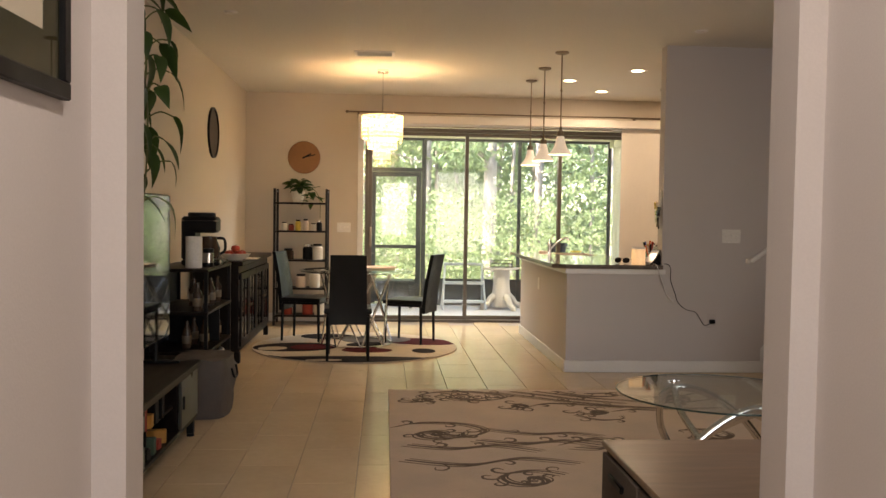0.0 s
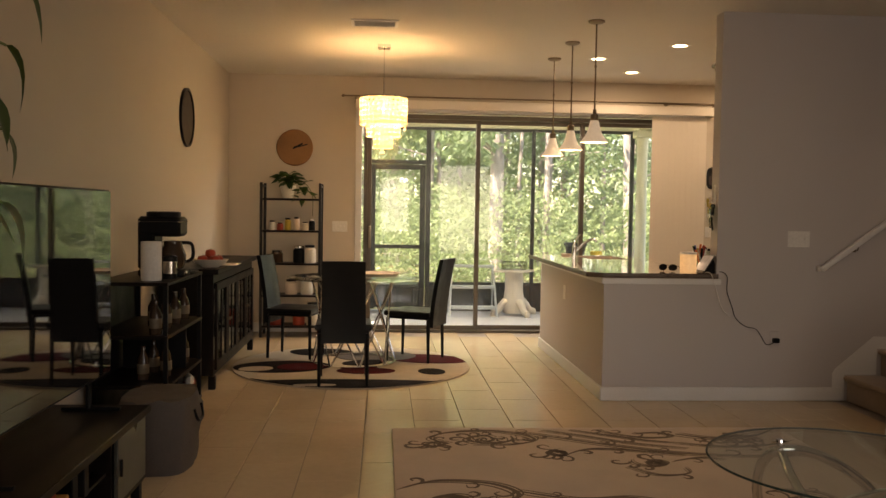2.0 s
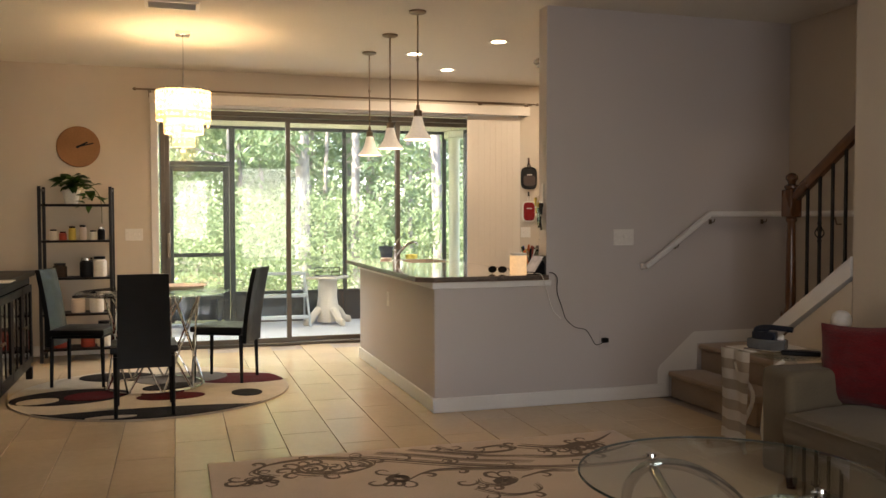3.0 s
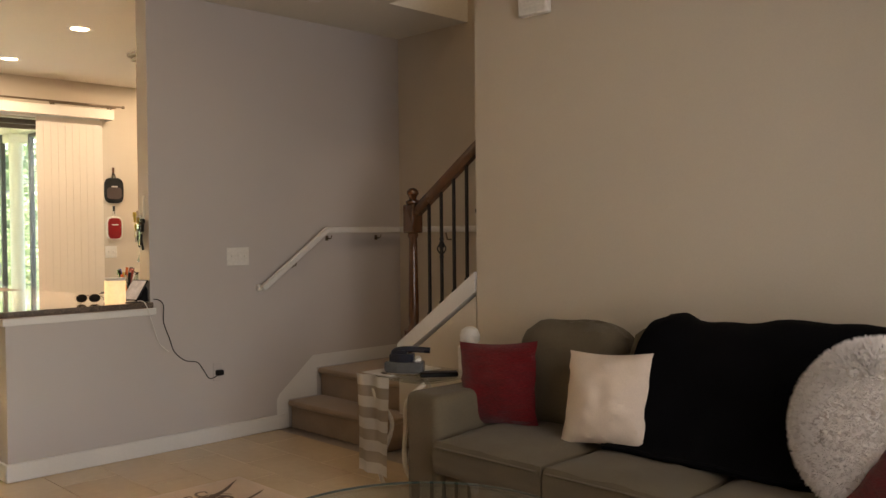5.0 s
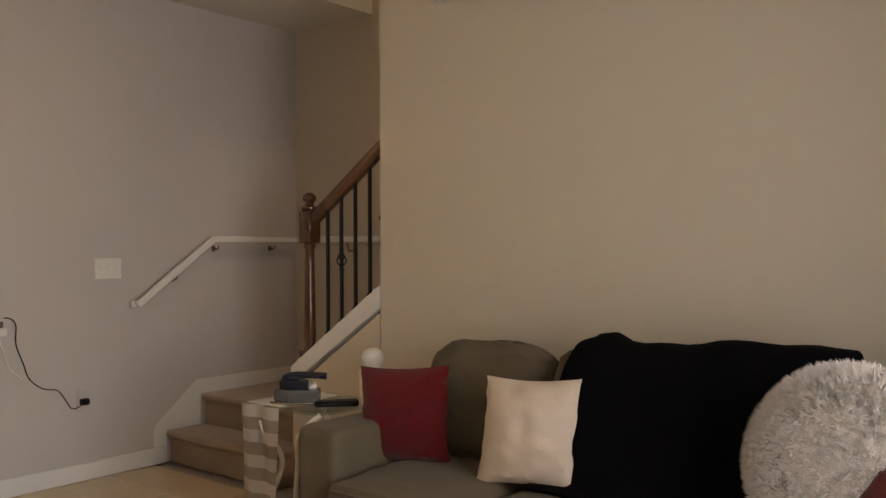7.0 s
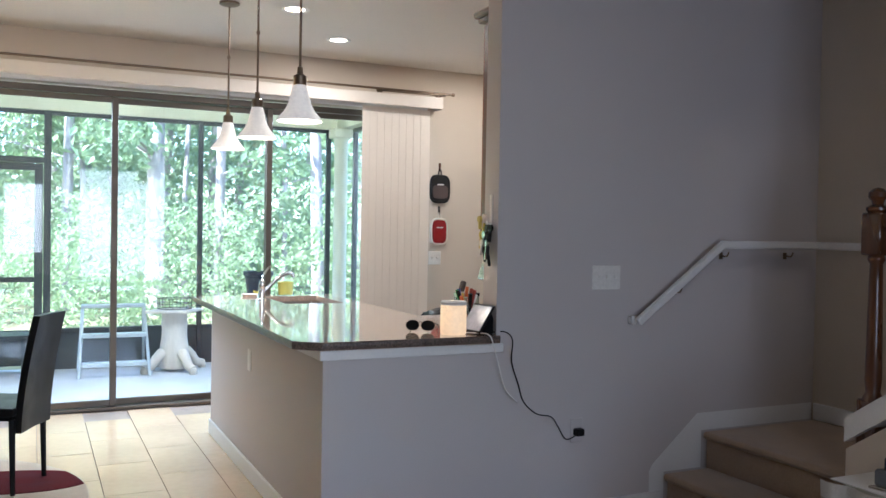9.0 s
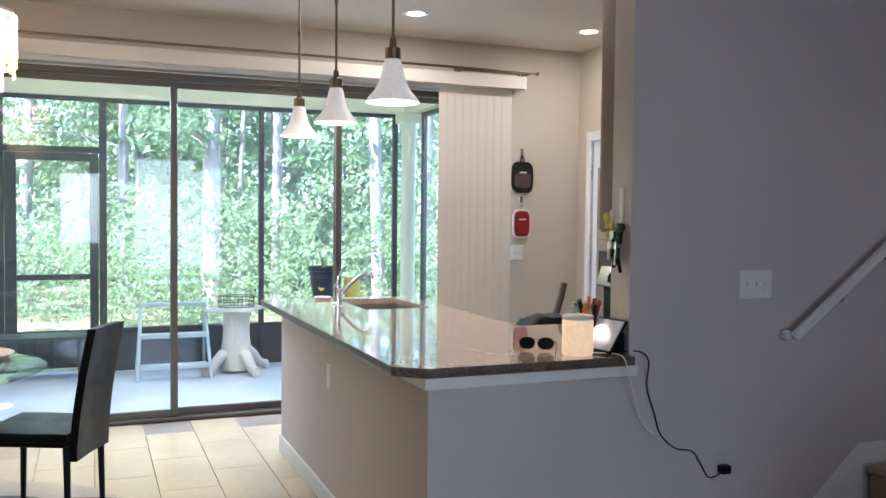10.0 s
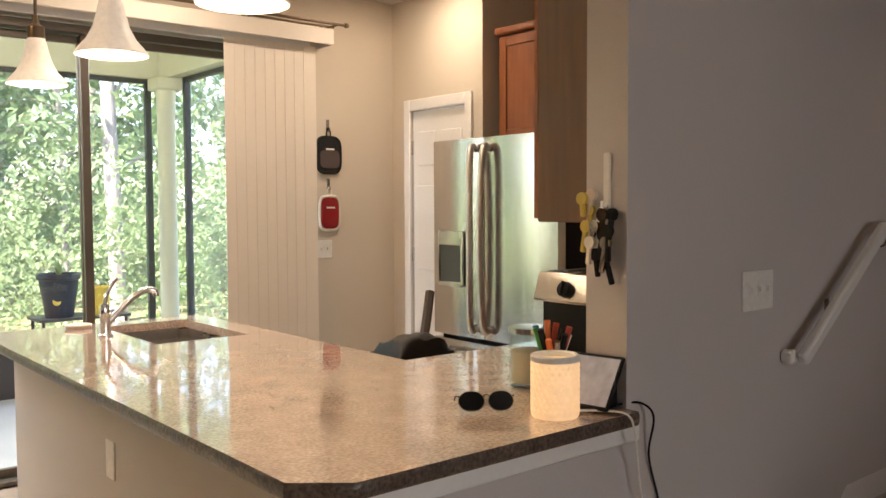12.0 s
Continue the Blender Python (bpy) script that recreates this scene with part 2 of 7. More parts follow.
def cushion(w, d, h, puff=0.5, wrinkle=0.01, cuts=10, seed=0, pinch=0.0):
    """A stuffed pad of that size about its middle, fuller in the middle than at its seams."""
    bm = bmesh.new()
    bmesh.ops.create_cube(bm, size=2)
    bmesh.ops.subdivide_edges(bm, edges=bm.edges[:], cuts=cuts, use_grid_fill=True)
    for v in bm.verts:
        x, y, z = v.co
        edge = max(abs(x), abs(y))
        full = (1 - abs(x) ** 3) * (1 - abs(y) ** 3)
        zz = z * (1 - puff + puff * full ** 0.5)
        k = 1 - pinch * (1 - abs(x)) * (abs(y) ** 6) - pinch * (1 - abs(y)) * (abs(x) ** 6)
        rx = x * (1 - 0.03 * abs(z) ** 4) * k
        ry = y * (1 - 0.03 * abs(z) ** 4) * k
        n3 = noise.noise(Vector((x * 2.3 + seed * 7.1, y * 2.3, z * 1.7))) + 0.5 * noise.noise(Vector((x * 6 + seed * 3.3, y * 6, z * 4)))
        v.co = Vector((rx * w / 2 + n3 * wrinkle * 0.6, ry * d / 2 + n3 * wrinkle * 0.6, zz * h / 2 + n3 * wrinkle))
    bmesh.ops.recalc_face_normals(bm, faces=bm.faces[:])
    return bm


def pillow_shape(size, thick, seed, n=18):
    """Two bulging sheets sewn together at their rim, with pulled-in sides and pointed corners."""
    bm = bmesh.new()
    grid = {}
    for side in (1, -1):
        for i in range(n + 1):
            for j in range(n + 1):
                x, y = 2 * i / n - 1, 2 * j / n - 1
                rim = i in (0, n) or j in (0, n)
                if side < 0 and rim:
                    grid[side, i, j] = grid[1, i, j]
                    continue
                full = ((1 - x * x) * (1 - y * y)) ** 0.55
                pull = 1 - 0.075 * (1 - x * x) * y * y - 0.075 * (1 - y * y) * x * x
                w = noise.noise(Vector((x * 2.2 + seed * 5, y * 2.2, side))) + 0.8 * noise.noise(Vector((x * 5 + seed, y * 4, side)))
                grid[side, i, j] = bm.verts.new((x * size / 2 * pull, y * size / 2 * pull + 0.010 * w, side * full * thick / 2 + 0.013 * w * (0.25 + full)))
    for side in (1, -1):
        for i in range(n):
            for j in range(n):
                f = [grid[side, i, j], grid[side, i + 1, j], grid[side, i + 1, j + 1], grid[side, i, j + 1]]
                bm.faces.new(f if side > 0 else f[::-1])
    return bm


def mesh_of(name, bm, material, smooth=True):
    me = bpy.data.meshes.new(name)
    bm.to_mesh(me)
    bm.free()
    me.materials.append(material)
    if smooth:
        me.shade_smooth()
        me.set_sharp_from_angle(angle=radians(38))
    return me


def part(name, bm, material, parent, label="", kind="", at=None):
    ob = new(name, mesh_of(name, bm, material))
    ob.parent = parent
    if at is not None:
        ob.matrix_basis = at
    return tagged(ob, label, kind=kind)


def solid(name, bm, material, label="", category="", kind="structure", group=""):
    return tagged(new(name, mesh_of(name, bm, material)), label, category, group, kind)


def thing(name, label, category, at=(0, 0, 0), turn=0.0, group=""):
    ob = new(name)
    ob.empty_display_size = 0.1
    ob.matrix_basis = pose(*at, 0, 0, turn)
    return tagged(ob, label, category, group)


# ---- the large structure ----
LX, BY, WY, EX, SX, DX = -1.75, 10.40, 7.00, 2.287, 3.46, 4.10
HL, HR = -0.73, 0.975

floor = solid("floor", bx(-2.2, -2.9, -0.12, 5.0, BY + 0.16, -0.008), M_GROUT, "beige glazed ceramic tile floor with thin brown joints", "floor")
ceiling = solid("ceiling", merge(bx(-2.2, -2.9, CEIL, SX + 0.1, 6.27, CEIL + 0.3), bx(-2.2, 6.27, CEIL, 5.0, BY + 0.2, CEIL + 0.3)), M_CEIL, "textured off-white painted ceiling", "ceiling")
solid("wall_left", bx(LX - 0.14, 1.95, 0, LX, BY, CEIL), M_WALL, "smooth beige painted wall of the dining side", "wall")
solid("wall_back", merge(bx(LX - 0.14, BY, 0, -0.34, BY + 0.15, CEIL), bx(-0.34, BY, 2.40, 3.45, BY + 0.15, CEIL), bx(3.45, BY, 0, 5.0, BY + 0.15, CEIL)), M_WALL, "beige painted wall round the sliding glass door", "wall")
# The gap at x 1.05 to 2.45 is made up for the fill lamp.
solid("wall_entry", merge(bx(LX - 0.14, 1.81, 0, -0.652, 1.95, CEIL), bx(0.905, 1.81, 0, 1.05, 1.95, CEIL), bx(2.45, 1.81, 0, SX + 0.1, 1.95, CEIL), bx(1.05, 1.81, 0, 2.45, 1.95, 0.50), bx(1.05, 1.81, 2.30, 2.45, 1.95, CEIL), bx(-0.652, 1.81, 2.42, 0.905, 1.95, CEIL)), M_WALL_GREY, "pale painted wall with a plain wide opening", "wall")
solid("wall_hall_left", bx(HL - 0.12, -2.6, 0, HL, 1.81, CEIL), M_WALL_GREY, "pale painted hallway wall", "wall")
solid("wall_hall_right", bx(HR, -2.6, 0, HR + 0.12, 1.81, CEIL), M_WALL_GREY, "pale painted hallway wall", "wall")
solid("wall_hall_end", merge(bx(HL - 0.12, -2.72, 0, -0.18, -2.6, CEIL), bx(0.58, -2.72, 0, HR + 0.12, -2.6, CEIL), bx(-0.18, -2.72, 0, 0.58, -2.6, 0.76), bx(-0.18, -2.72, 2.24, 0.58, -2.6, CEIL)), M_WALL, "pale painted wall behind the walker", "wall")
solid("wall_sofa", bx(SX, 1.95, 0, SX + 0.11, 5.43, CEIL), M_WALL, "plain beige painted wall behind the sofa", "wall")
solid("wall_stair", merge(bx(EX, WY, 0, 4.60, WY + 0.13, CEIL)), M_WALL_GREY, "greyish painted wall between living room and kitchen", "wall")
solid("wall_stair_side", bx(4.29, 1.6, 0, 4.43, WY, 5.2), M_WALL, "beige painted stairwell wall", "wall")
solid("wall_stair_top", merge(bx(SX, 1.6, CEIL + 0.3, SX + 0.11, 6.27, 5.2), bx(SX, 1.48, 0, 4.43, 1.6, 5.2), bx(SX, 6.27, CEIL + 0.3, 4.43, 6.4, 5.2), bx(SX, 1.48, 5.2, 4.43, 6.4, 5.3)), M_WALL, "pale painted upper stairwell walls", "wall")
solid("wall_kitchen_right", merge(bx(DX, 9.50, 0, DX + 0.14, 9.64, CEIL), bx(DX, 10.20, 0, DX + 0.14, BY, CEIL), bx(DX, 9.64, 2.06, DX + 0.14, 10.20, CEIL), bx(DX + 0.14, 9.50, 0, 4.72, 9.62, CEIL)), M_WALL, "beige painted kitchen wall with a pantry door", "wall")
solid("wall_alcove", bx(4.60, WY + 0.13, 0, 4.72, 9.50, CEIL), M_WALL, "beige painted wall behind the refrigerator", "wall")

# Unseen slab over the front openings, added to keep direct sun out.
solid("front_eave", bx(-4.0, -5.0, CEIL, 5.0, -2.9, CEIL + 0.1), M_STUCCO, "unseen cream slab added to keep the sun out", "roof")

# half wall and counter
pen = solid("half_wall", merge(bx(1.475, WY, 0, EX, WY + 0.14, 0.855), bx(1.475, WY + 0.14, 0, 1.60, 9.45, 0.855)), M_WALL_GREY, "pale painted half wall that carries the counter", "wall")
solid("counter_trim", merge(bx(1.455, WY - 0.02, 0.836, EX + 0.03, WY + 0.1, 0.878, 0.004), bx(1.455, WY + 0.1, 0.836, 1.6, 9.45, 0.878, 0.004)), M_TRIM, "white painted cap strip under the counter", "trim")


def skirting(name, pieces):
    return solid(name, merge(*[bx(*p, 0.006) for p in pieces]), M_TRIM, "white painted baseboard", "baseboard")


skirting("baseboard", [(1.46, WY - 0.015, 0.0, 3.24, WY, 0.10), (1.46, WY, 0.0, 1.475, 9.45, 0.10)])
skirting("baseboard_back", [(LX, BY - 0.014, 0, -0.42, BY, 0.10), (3.54, BY - 0.014, 0, DX, BY, 0.10)])
skirting("baseboard_left", [(LX, 1.95, 0, LX + 0.014, BY - 0.014, 0.10)])
skirting("baseboard_sofa", [(SX - 0.014, 1.95, 0, SX, 5.43, 0.10)])

# counter slab with the sink opening
slab = thing("granite_counter", "speckled brown granite worktop with a clipped corner", "countertop", (1.36, 6.97, 0.88))
gb = bmesh.new()
SINK = (1.80, 2.17, 8.77, 9.38)
xs = [1.36, 1.46, SINK[0], SINK[1], 2.29, 4.55]
ys = [6.965, 7.05, 7.15, 7.90, SINK[2], SINK[3], 9.50]
verts = {}


def gv(i, j):
    if (i, j) not in verts:
        x, y = xs[i], ys[j]
        verts[i, j] = gb.verts.new((x - 1.36, y - 6.97, 0.035))
    return verts[i, j]


for i in range(5):
    for j in range(6):
        if i == 2 and j == 4:
            continue
        if i == 4 and (j >= 3 or j < 2):
            continue
        if i == 0 and j == 0:
            gb.faces.new((gv(1, 0), gv(1, 1), gv(0, 1)))
            continue
        gb.faces.new((gv(i, j), gv(i + 1, j), gv(i + 1, j + 1), gv(i, j + 1)))
ext = bmesh.ops.extrude_face_region(gb, geom=gb.faces[:])
for v in ext["geom"]:
    if isinstance(v, bmesh.types.BMVert):
        v.co.z -= 0.035
bmesh.ops.recalc_face_normals(gb, faces=gb.faces[:])
part("slab", gb, M_GRANITE, slab)
M_EDGE = mat("rough_granite_edge", (0.11, 0.080, 0.062), 0.35, var=0.3, scale=25, grain=110, bump=0.5, fine=0.6)


def edge_strip(points):
    """A chiselled strip on the counter's edge."""
    bm = bmesh.new()
    rows = []
    for (x0, y0), (x1, y1) in zip(points, points[1:]):
        n_ = max(2, int(math.hypot(x1 - x0, y1 - y0) / 0.02))
        rows += [(x0 + (x1 - x0) * k / n_, y0 + (y1 - y0) * k / n_) for k in range(n_)]
    rows.append(points[-1])
    cols = []
    for i, (x, y) in enumerate(rows):
        xa, ya = rows[max(i - 1, 0)]
        xb, yb = rows[min(i + 1, len(rows) - 1)]
        d = Vector((xb - xa, yb - ya, 0)).normalized()
        out = Vector((d.y, -d.x, 0))
        cols.append([bm.verts.new(Vector((x - 1.36, y - 6.97, z)) + out * (0.003 + 0.004 * abs(noise.noise(Vector((x * 30, y * 30, z * 60)))) if 0.002 < z < 0.034 else 0)) for z in (0.0015, 0.010, 0.020, 0.028, 0.0345)])
    for a, b in zip(cols, cols[1:]):
        for k in range(4):
            bm.faces.new((a[k], a[k + 1], b[k + 1], b[k]))
    bmesh.ops.recalc_face_normals(bm, faces=bm.faces[:])
    return bm


part("chiselled_edge", edge_strip([(1.359, 9.50), (1.359, 7.05), (1.46, 6.964), (2.288, 6.964)]), M_EDGE, slab)

# sliding glass door
slider = tagged(thing("window_1", "wide sliding glass door in a bronze aluminium frame", "sliding door", (1.3, 10.49, 0)), kind="structure")
SL, SR, ST = -0.31, 3.42, 2.38


def local(x0, y0, z0, x1, y1, z1, bev=0.003):
    return moved(bx(x0, y0, z0, x1, y1, z1, bev), Matrix.Translation((-1.3, -10.49, 0)))


part("window_frame", merge(local(SL, 10.42, ST - 0.045, SR, 10.54, ST), local(SL, 10.42, 0.0, SR, 10.54, 0.025), local(SL, 10.42, 0.025, SL + 0.04, 10.54, ST - 0.045), local(SR - 0.04, 10.42, 0.025, SR, 10.54, ST - 0.045)), M_ALU, slider)
for a, b, y in ((SL + 0.04, 0.960, 10.455), (0.915, 2.12, 10.50), (2.075, SR - 0.04, 10.455)):
    sash = part("sash", merge(local(a, y - 0.015, 0.03, a + 0.045, y + 0.015, ST - 0.05), local(b - 0.045, y - 0.015, 0.03, b, y + 0.015, ST - 0.05), local(a + 0.045, y - 0.015, 0.03, b - 0.045, y + 0.015, 0.075), local(a + 0.045, y - 0.015, ST - 0.09, b - 0.045, y + 0.015, ST - 0.05)), M_ALU, slider)
    pane = part("pane", local(a + 0.04, y - 0.003, 0.07, b - 0.04, y + 0.003, ST - 0.085, 0), M_GLASS, sash)
    pane.visible_shadow = False
part("door_handle", merge(local(SL + 0.05, 10.40, 0.92, SL + 0.085, 10.44, 1.16, 0.008)), M_NICKEL, slider)
solid("door_casing", merge(bx(-0.40, BY - 0.018, 0, -0.33, BY, 2.47, 0.004), bx(-0.33, BY - 0.018, 2.40, 3.45, BY, 2.47, 0.004)), M_TRIM, "white painted casing of the sliding door", "trim")

# porch: floor, beam, roof and screens
PY = 12.75
solid("porch_floor", bx(-2.6, BY + 0.15, -0.16, 3.75, PY + 0.1, -0.03), M_CONCRETE, "pale grey painted concrete porch floor", "porch floor")
solid("porch_beam", merge(bx(-2.6, PY - 0.06, 2.47, 3.62, PY + 0.12, 3.0), bx(3.40, BY + 0.15, 2.47, 3.62, PY - 0.06, 3.0)), M_STUCCO, "cream stucco beam over the porch screens", "beam")
solid("porch_ceiling", bx(-2.8, BY + 0.15, 2.80, 3.9, PY + 0.5, 2.9), M_STUCCO, "cream painted porch ceiling", "ceiling")
solid("porch_side_wall", bx(-2.75, BY + 0.15, -0.1, -2.6, PY + 0.12, 2.8), M_STUCCO, "cream stucco porch side wall", "wall")
col = thing("porch_column", "round cream porch column with a square cap", "column", (3.42, 12.60, -0.03))
part("shaft", lathe([(0.085, 0.0), (0.085, 0.12), (0.075, 0.14), (0.072, 2.2), (0.08, 2.22), (0.075, 2.26), (0.08, 2.40)], 24), M_STUCCO, col)
part("cap", bx(-0.11, -0.11, 2.40, 0.11, 0.11, 2.50, 0.01), M_STUCCO, col)


def screen_bars(name, bars, label):
    t = tagged(thing(name, label, "screen frame", (1.5, PY, -0.03)), kind="structure")
    for nm, (x0, y0, z0, x1, y1, z1), mt in bars:
        part(nm, moved(bx(x0, y0, z0, x1, y1, z1, 0.0 if mt.name == "insect_screen" else 0.004), Matrix.Translation((-1.5, -PY, 0.03))), mt, t).visible_shadow = nm != "screen_mesh"
    return t


y0, y1 = PY - 0.025, PY + 0.025


def insect_screen():
    """Fine fibreglass mesh, far too fine to tell its threads apart: mostly holes, the rest dull grey."""
    m = bpy.data.materials.new("insect_screen")
    m.use_nodes = True
    n, l = m.node_tree.nodes, m.node_tree.links
    n.remove(n["Principled BSDF"])
    hole, thread, through_it = n.new("ShaderNodeBsdfTransparent"), n.new("ShaderNodeBsdfDiffuse"), n.new("ShaderNodeBsdfTranslucent")
    a, b, weave = n.new("ShaderNodeMixShader"), n.new("ShaderNodeMixShader"), n.new("ShaderNodeTexNoise")
    # Threads kept pale so the mesh also stands for the haze over the woods.
    thread.inputs[0].default_value = through_it.inputs[0].default_value = (0.55, 0.57, 0.58, 1)
    weave.inputs["Scale"].default_value = 1.3
    share = n.new("ShaderNodeMapRange")
    share.inputs["To Min"].default_value, share.inputs["To Max"].default_value = 0.04, 0.09
    l.new(weave.outputs[0], share.inputs["Value"]), l.new(share.outputs[0], b.inputs[0])
    a.inputs[0].default_value = 0.6
    l.new(thread.outputs[0], a.inputs[1]), l.new(through_it.outputs[0], a.inputs[2])
    l.new(hole.outputs[0], b.inputs[1]), l.new(a.outputs[0], b.inputs[2])
    l.new(b.outputs[0], n["Material Output"].inputs[0])
    return m


M_MESH = insect_screen()
screen_bars("porch_screen", [
    ("screen_mesh", (-2.53, PY - 0.001, 0.33, -0.36, PY + 0.001, 2.47), M_MESH), ("screen_mesh", (0.545, PY - 0.001, 0.37, 1.925, PY + 0.001, 2.43), M_MESH),
    ("screen_mesh", (1.975, PY - 0.001, 0.37, 3.30, PY + 0.001, 2.43), M_MESH), ("screen_mesh", (-0.30, PY - 0.001, 2.02, 0.48, PY + 0.001, 2.43), M_MESH),
    ("post", (-2.6, y0, 0.0, -2.53, y1, 2.47), M_DARKFRAME), ("post", (-0.36, y0, 0.0, -0.30, y1, 2.47), M_DARKFRAME),
    ("post", (0.48, y0, 0.0, 0.545, y1, 2.47), M_DARKFRAME), ("post", (1.925, y0, 0, 1.975, y1, 2.47), M_DARKFRAME),
    ("post", (3.30, y0, 0.0, 3.35, y1, 2.47), M_DARKFRAME),
    ("rail", (0.545, y0, 0.33, 1.925, y1, 0.37), M_DARKFRAME), ("rail", (1.975, y0, 0.33, 3.30, y1, 0.37), M_DARKFRAME),
    ("rail", (-2.53, y0, 0.33, -0.36, y1, 0.37), M_DARKFRAME),
    ("rail", (0.545, y0, 2.43, 1.925, y1, 2.468), M_DARKFRAME), ("rail", (1.975, y0, 2.43, 3.30, y1, 2.468), M_DARKFRAME), ("rail", (-0.30, y0, 2.43, 0.48, y1, 2.468), M_DARKFRAME),
    ("kick_panel", (0.545, y0 + 0.015, -0.03, 1.925, y1 - 0.015, 0.33), M_KICK), ("kick_panel", (1.975, y0 + 0.015, -0.03, 3.30, y1 - 0.015, 0.33), M_KICK),
    ("kick_panel", (-2.53, y0 + 0.015, -0.03, -0.36, y1 - 0.015, 0.33), M_KICK)], "dark framed screen wall of the porch with kick panels")
screen_bars("porch_side_screen", [
    ("screen_mesh", (3.524, 10.62, 0.37, 3.526, 11.45, 2.47), M_MESH), ("screen_mesh", (3.524, 11.50, 0.37, 3.526, 12.40, 2.43), M_MESH),
    ("post", (3.50, 12.40, 0.0, 3.55, 12.45, 2.47), M_DARKFRAME), ("post", (3.50, 10.56, 0, 3.55, 10.62, 2.47), M_DARKFRAME), ("post", (3.50, 11.45, 0, 3.55, 11.50, 2.47), M_DARKFRAME),
    ("rail", (3.50, 10.62, 0.33, 3.55, 11.45, 0.37), M_DARKFRAME), ("rail", (3.50, 11.50, 0.33, 3.55, 12.40, 0.37), M_DARKFRAME), ("rail", (3.50, 11.50, 2.43, 3.55, 12.40, 2.468), M_DARKFRAME),
    ("kick_panel", (3.515, 10.62, -0.03, 3.535, 11.45, 0.33), M_KICK), ("kick_panel", (3.515, 11.50, -0.03, 3.535, 12.40, 0.33), M_KICK)], "dark framed side screen of the porch")
screen_bars("screen_door", [
    ("screen_mesh", (-0.20, PY - 0.001, 0.36, 0.40, PY + 0.001, 0.82), M_MESH), ("screen_mesh", (-0.20, PY - 0.001, 0.87, 0.40, PY + 0.001, 1.89), M_MESH),
    ("stile", (-0.295, y0, 0.0, -0.20, y1, 1.96), M_DARKFRAME), ("stile", (0.40, y0, 0.0, 0.475, y1, 1.96), M_DARKFRAME),
    ("rail", (-0.20, y0, 1.89, 0.40, y1, 1.96), M_DARKFRAME), ("rail", (-0.20, y0, 0.82, 0.40, y1, 0.87), M_DARKFRAME), ("rail", (-0.20, y0, 0.29, 0.40, y1, 0.36), M_DARKFRAME),
    ("kick_panel", (-0.20, y0 + 0.015, 0.02, 0.40, y1 - 0.015, 0.29), M_KICK), ("transom", (-0.30, y0, 1.965, 0.48, y1, 2.02), M_DARKFRAME)], "dark aluminium screen door with a middle rail")

# ---- floor tiles, the last and smallest pieces of the structure ----
TW, TL = 0.306, 0.612


def tile_floor():
    bm = bx(-TW / 2 + 0.002, -TL / 2 + 0.002, -0.008, TW / 2 - 0.002, TL / 2 - 0.002, 0.0)
    top = [e for e in bm.edges if all(v.co.z > -0.001 for v in e.verts)]
    bmesh.ops.bevel(bm, geom=top, offset=0.0012, segments=1, affect="EDGES")
    whole = mesh_of("tile", bm, M_TILE, smooth=False)
    for i in range(-6, 15):
        x = -0.191 + TW * (i + 0.5)
        for j in range(-6, 19):
            y = 6.724 - TL * 0.5 + TL * j - (TL / 2 if i % 2 else 0) - 2.0 * TL
            if not (LX - 0.02 < x < 4.7 and -2.5 < y < BY - 0.05):
                continue
            if y < 2.0 and not (HL < x < HR):
                continue
            if x > 3.3 and y < 7.15:
                continue
            if x > 1.6 and y > 7.1:
                continue
            ob = new("tile", whole)
            ob.parent = floor
            ob.location = (x, y, 0)


# ---- lamps of the place ----


def recessed(x, y, power=1.3, tone=SOFT):
    t = thing("recessed_light", "round white recessed ceiling light, lit", "ceiling light", (x, y, CEIL), group="recessed lights over the kitchen")
    part("trim_ring", lathe([(0.062, 0.012), (0.062, -0.002), (0.085, -0.006), (0.092, -0.001), (0.092, 0.012)], 28, close=True), M_TRIM, t)
    part("lens", lathe([(0.061, 0.004), (0.061, 0.0), (0.04, -0.003), (0.0, -0.004)], 24), M_LENS, t)
    lamp("recessed_lamp", "AREA", (x, y, CEIL - 0.012), power, tone, aim=(x, y, 0), disk=0.11)


M_LENS = mat("lit_lens", (0.8, 0.7, 0.5), 0.5, var=0, bump=0, emit=((1.0, 0.78, 0.5), 3.0))
M_SHADE = mat("lit_frosted_glass", (0.85, 0.80, 0.72), 0.4, var=0.03, scale=9, bump=0.02, emit=((1.0, 0.86, 0.68), 0.05))
# The shells' own glow stands in for bulb light coming through them.
M_CAPIZ = leaf_mat("capiz_shell", (0.84, 0.78, 0.66), (0.92, 0.86, 0.72), 0.10, glow=((1.0, 0.72, 0.40), 0.08))
M_BULB = mat("bulb", (0.9, 0.8, 0.6), 0.4, var=0, bump=0, emit=((1.0, 0.78, 0.45), 10.0))
for x, y in ((1.885, 8.98), (2.41, 8.26), (2.41, 9.69), (3.74, 9.69)):
    recessed(x, y)
for y in (-0.9, 0.9):
    recessed(0.15, y, 2.5, (1.0, 0.97, 0.94))


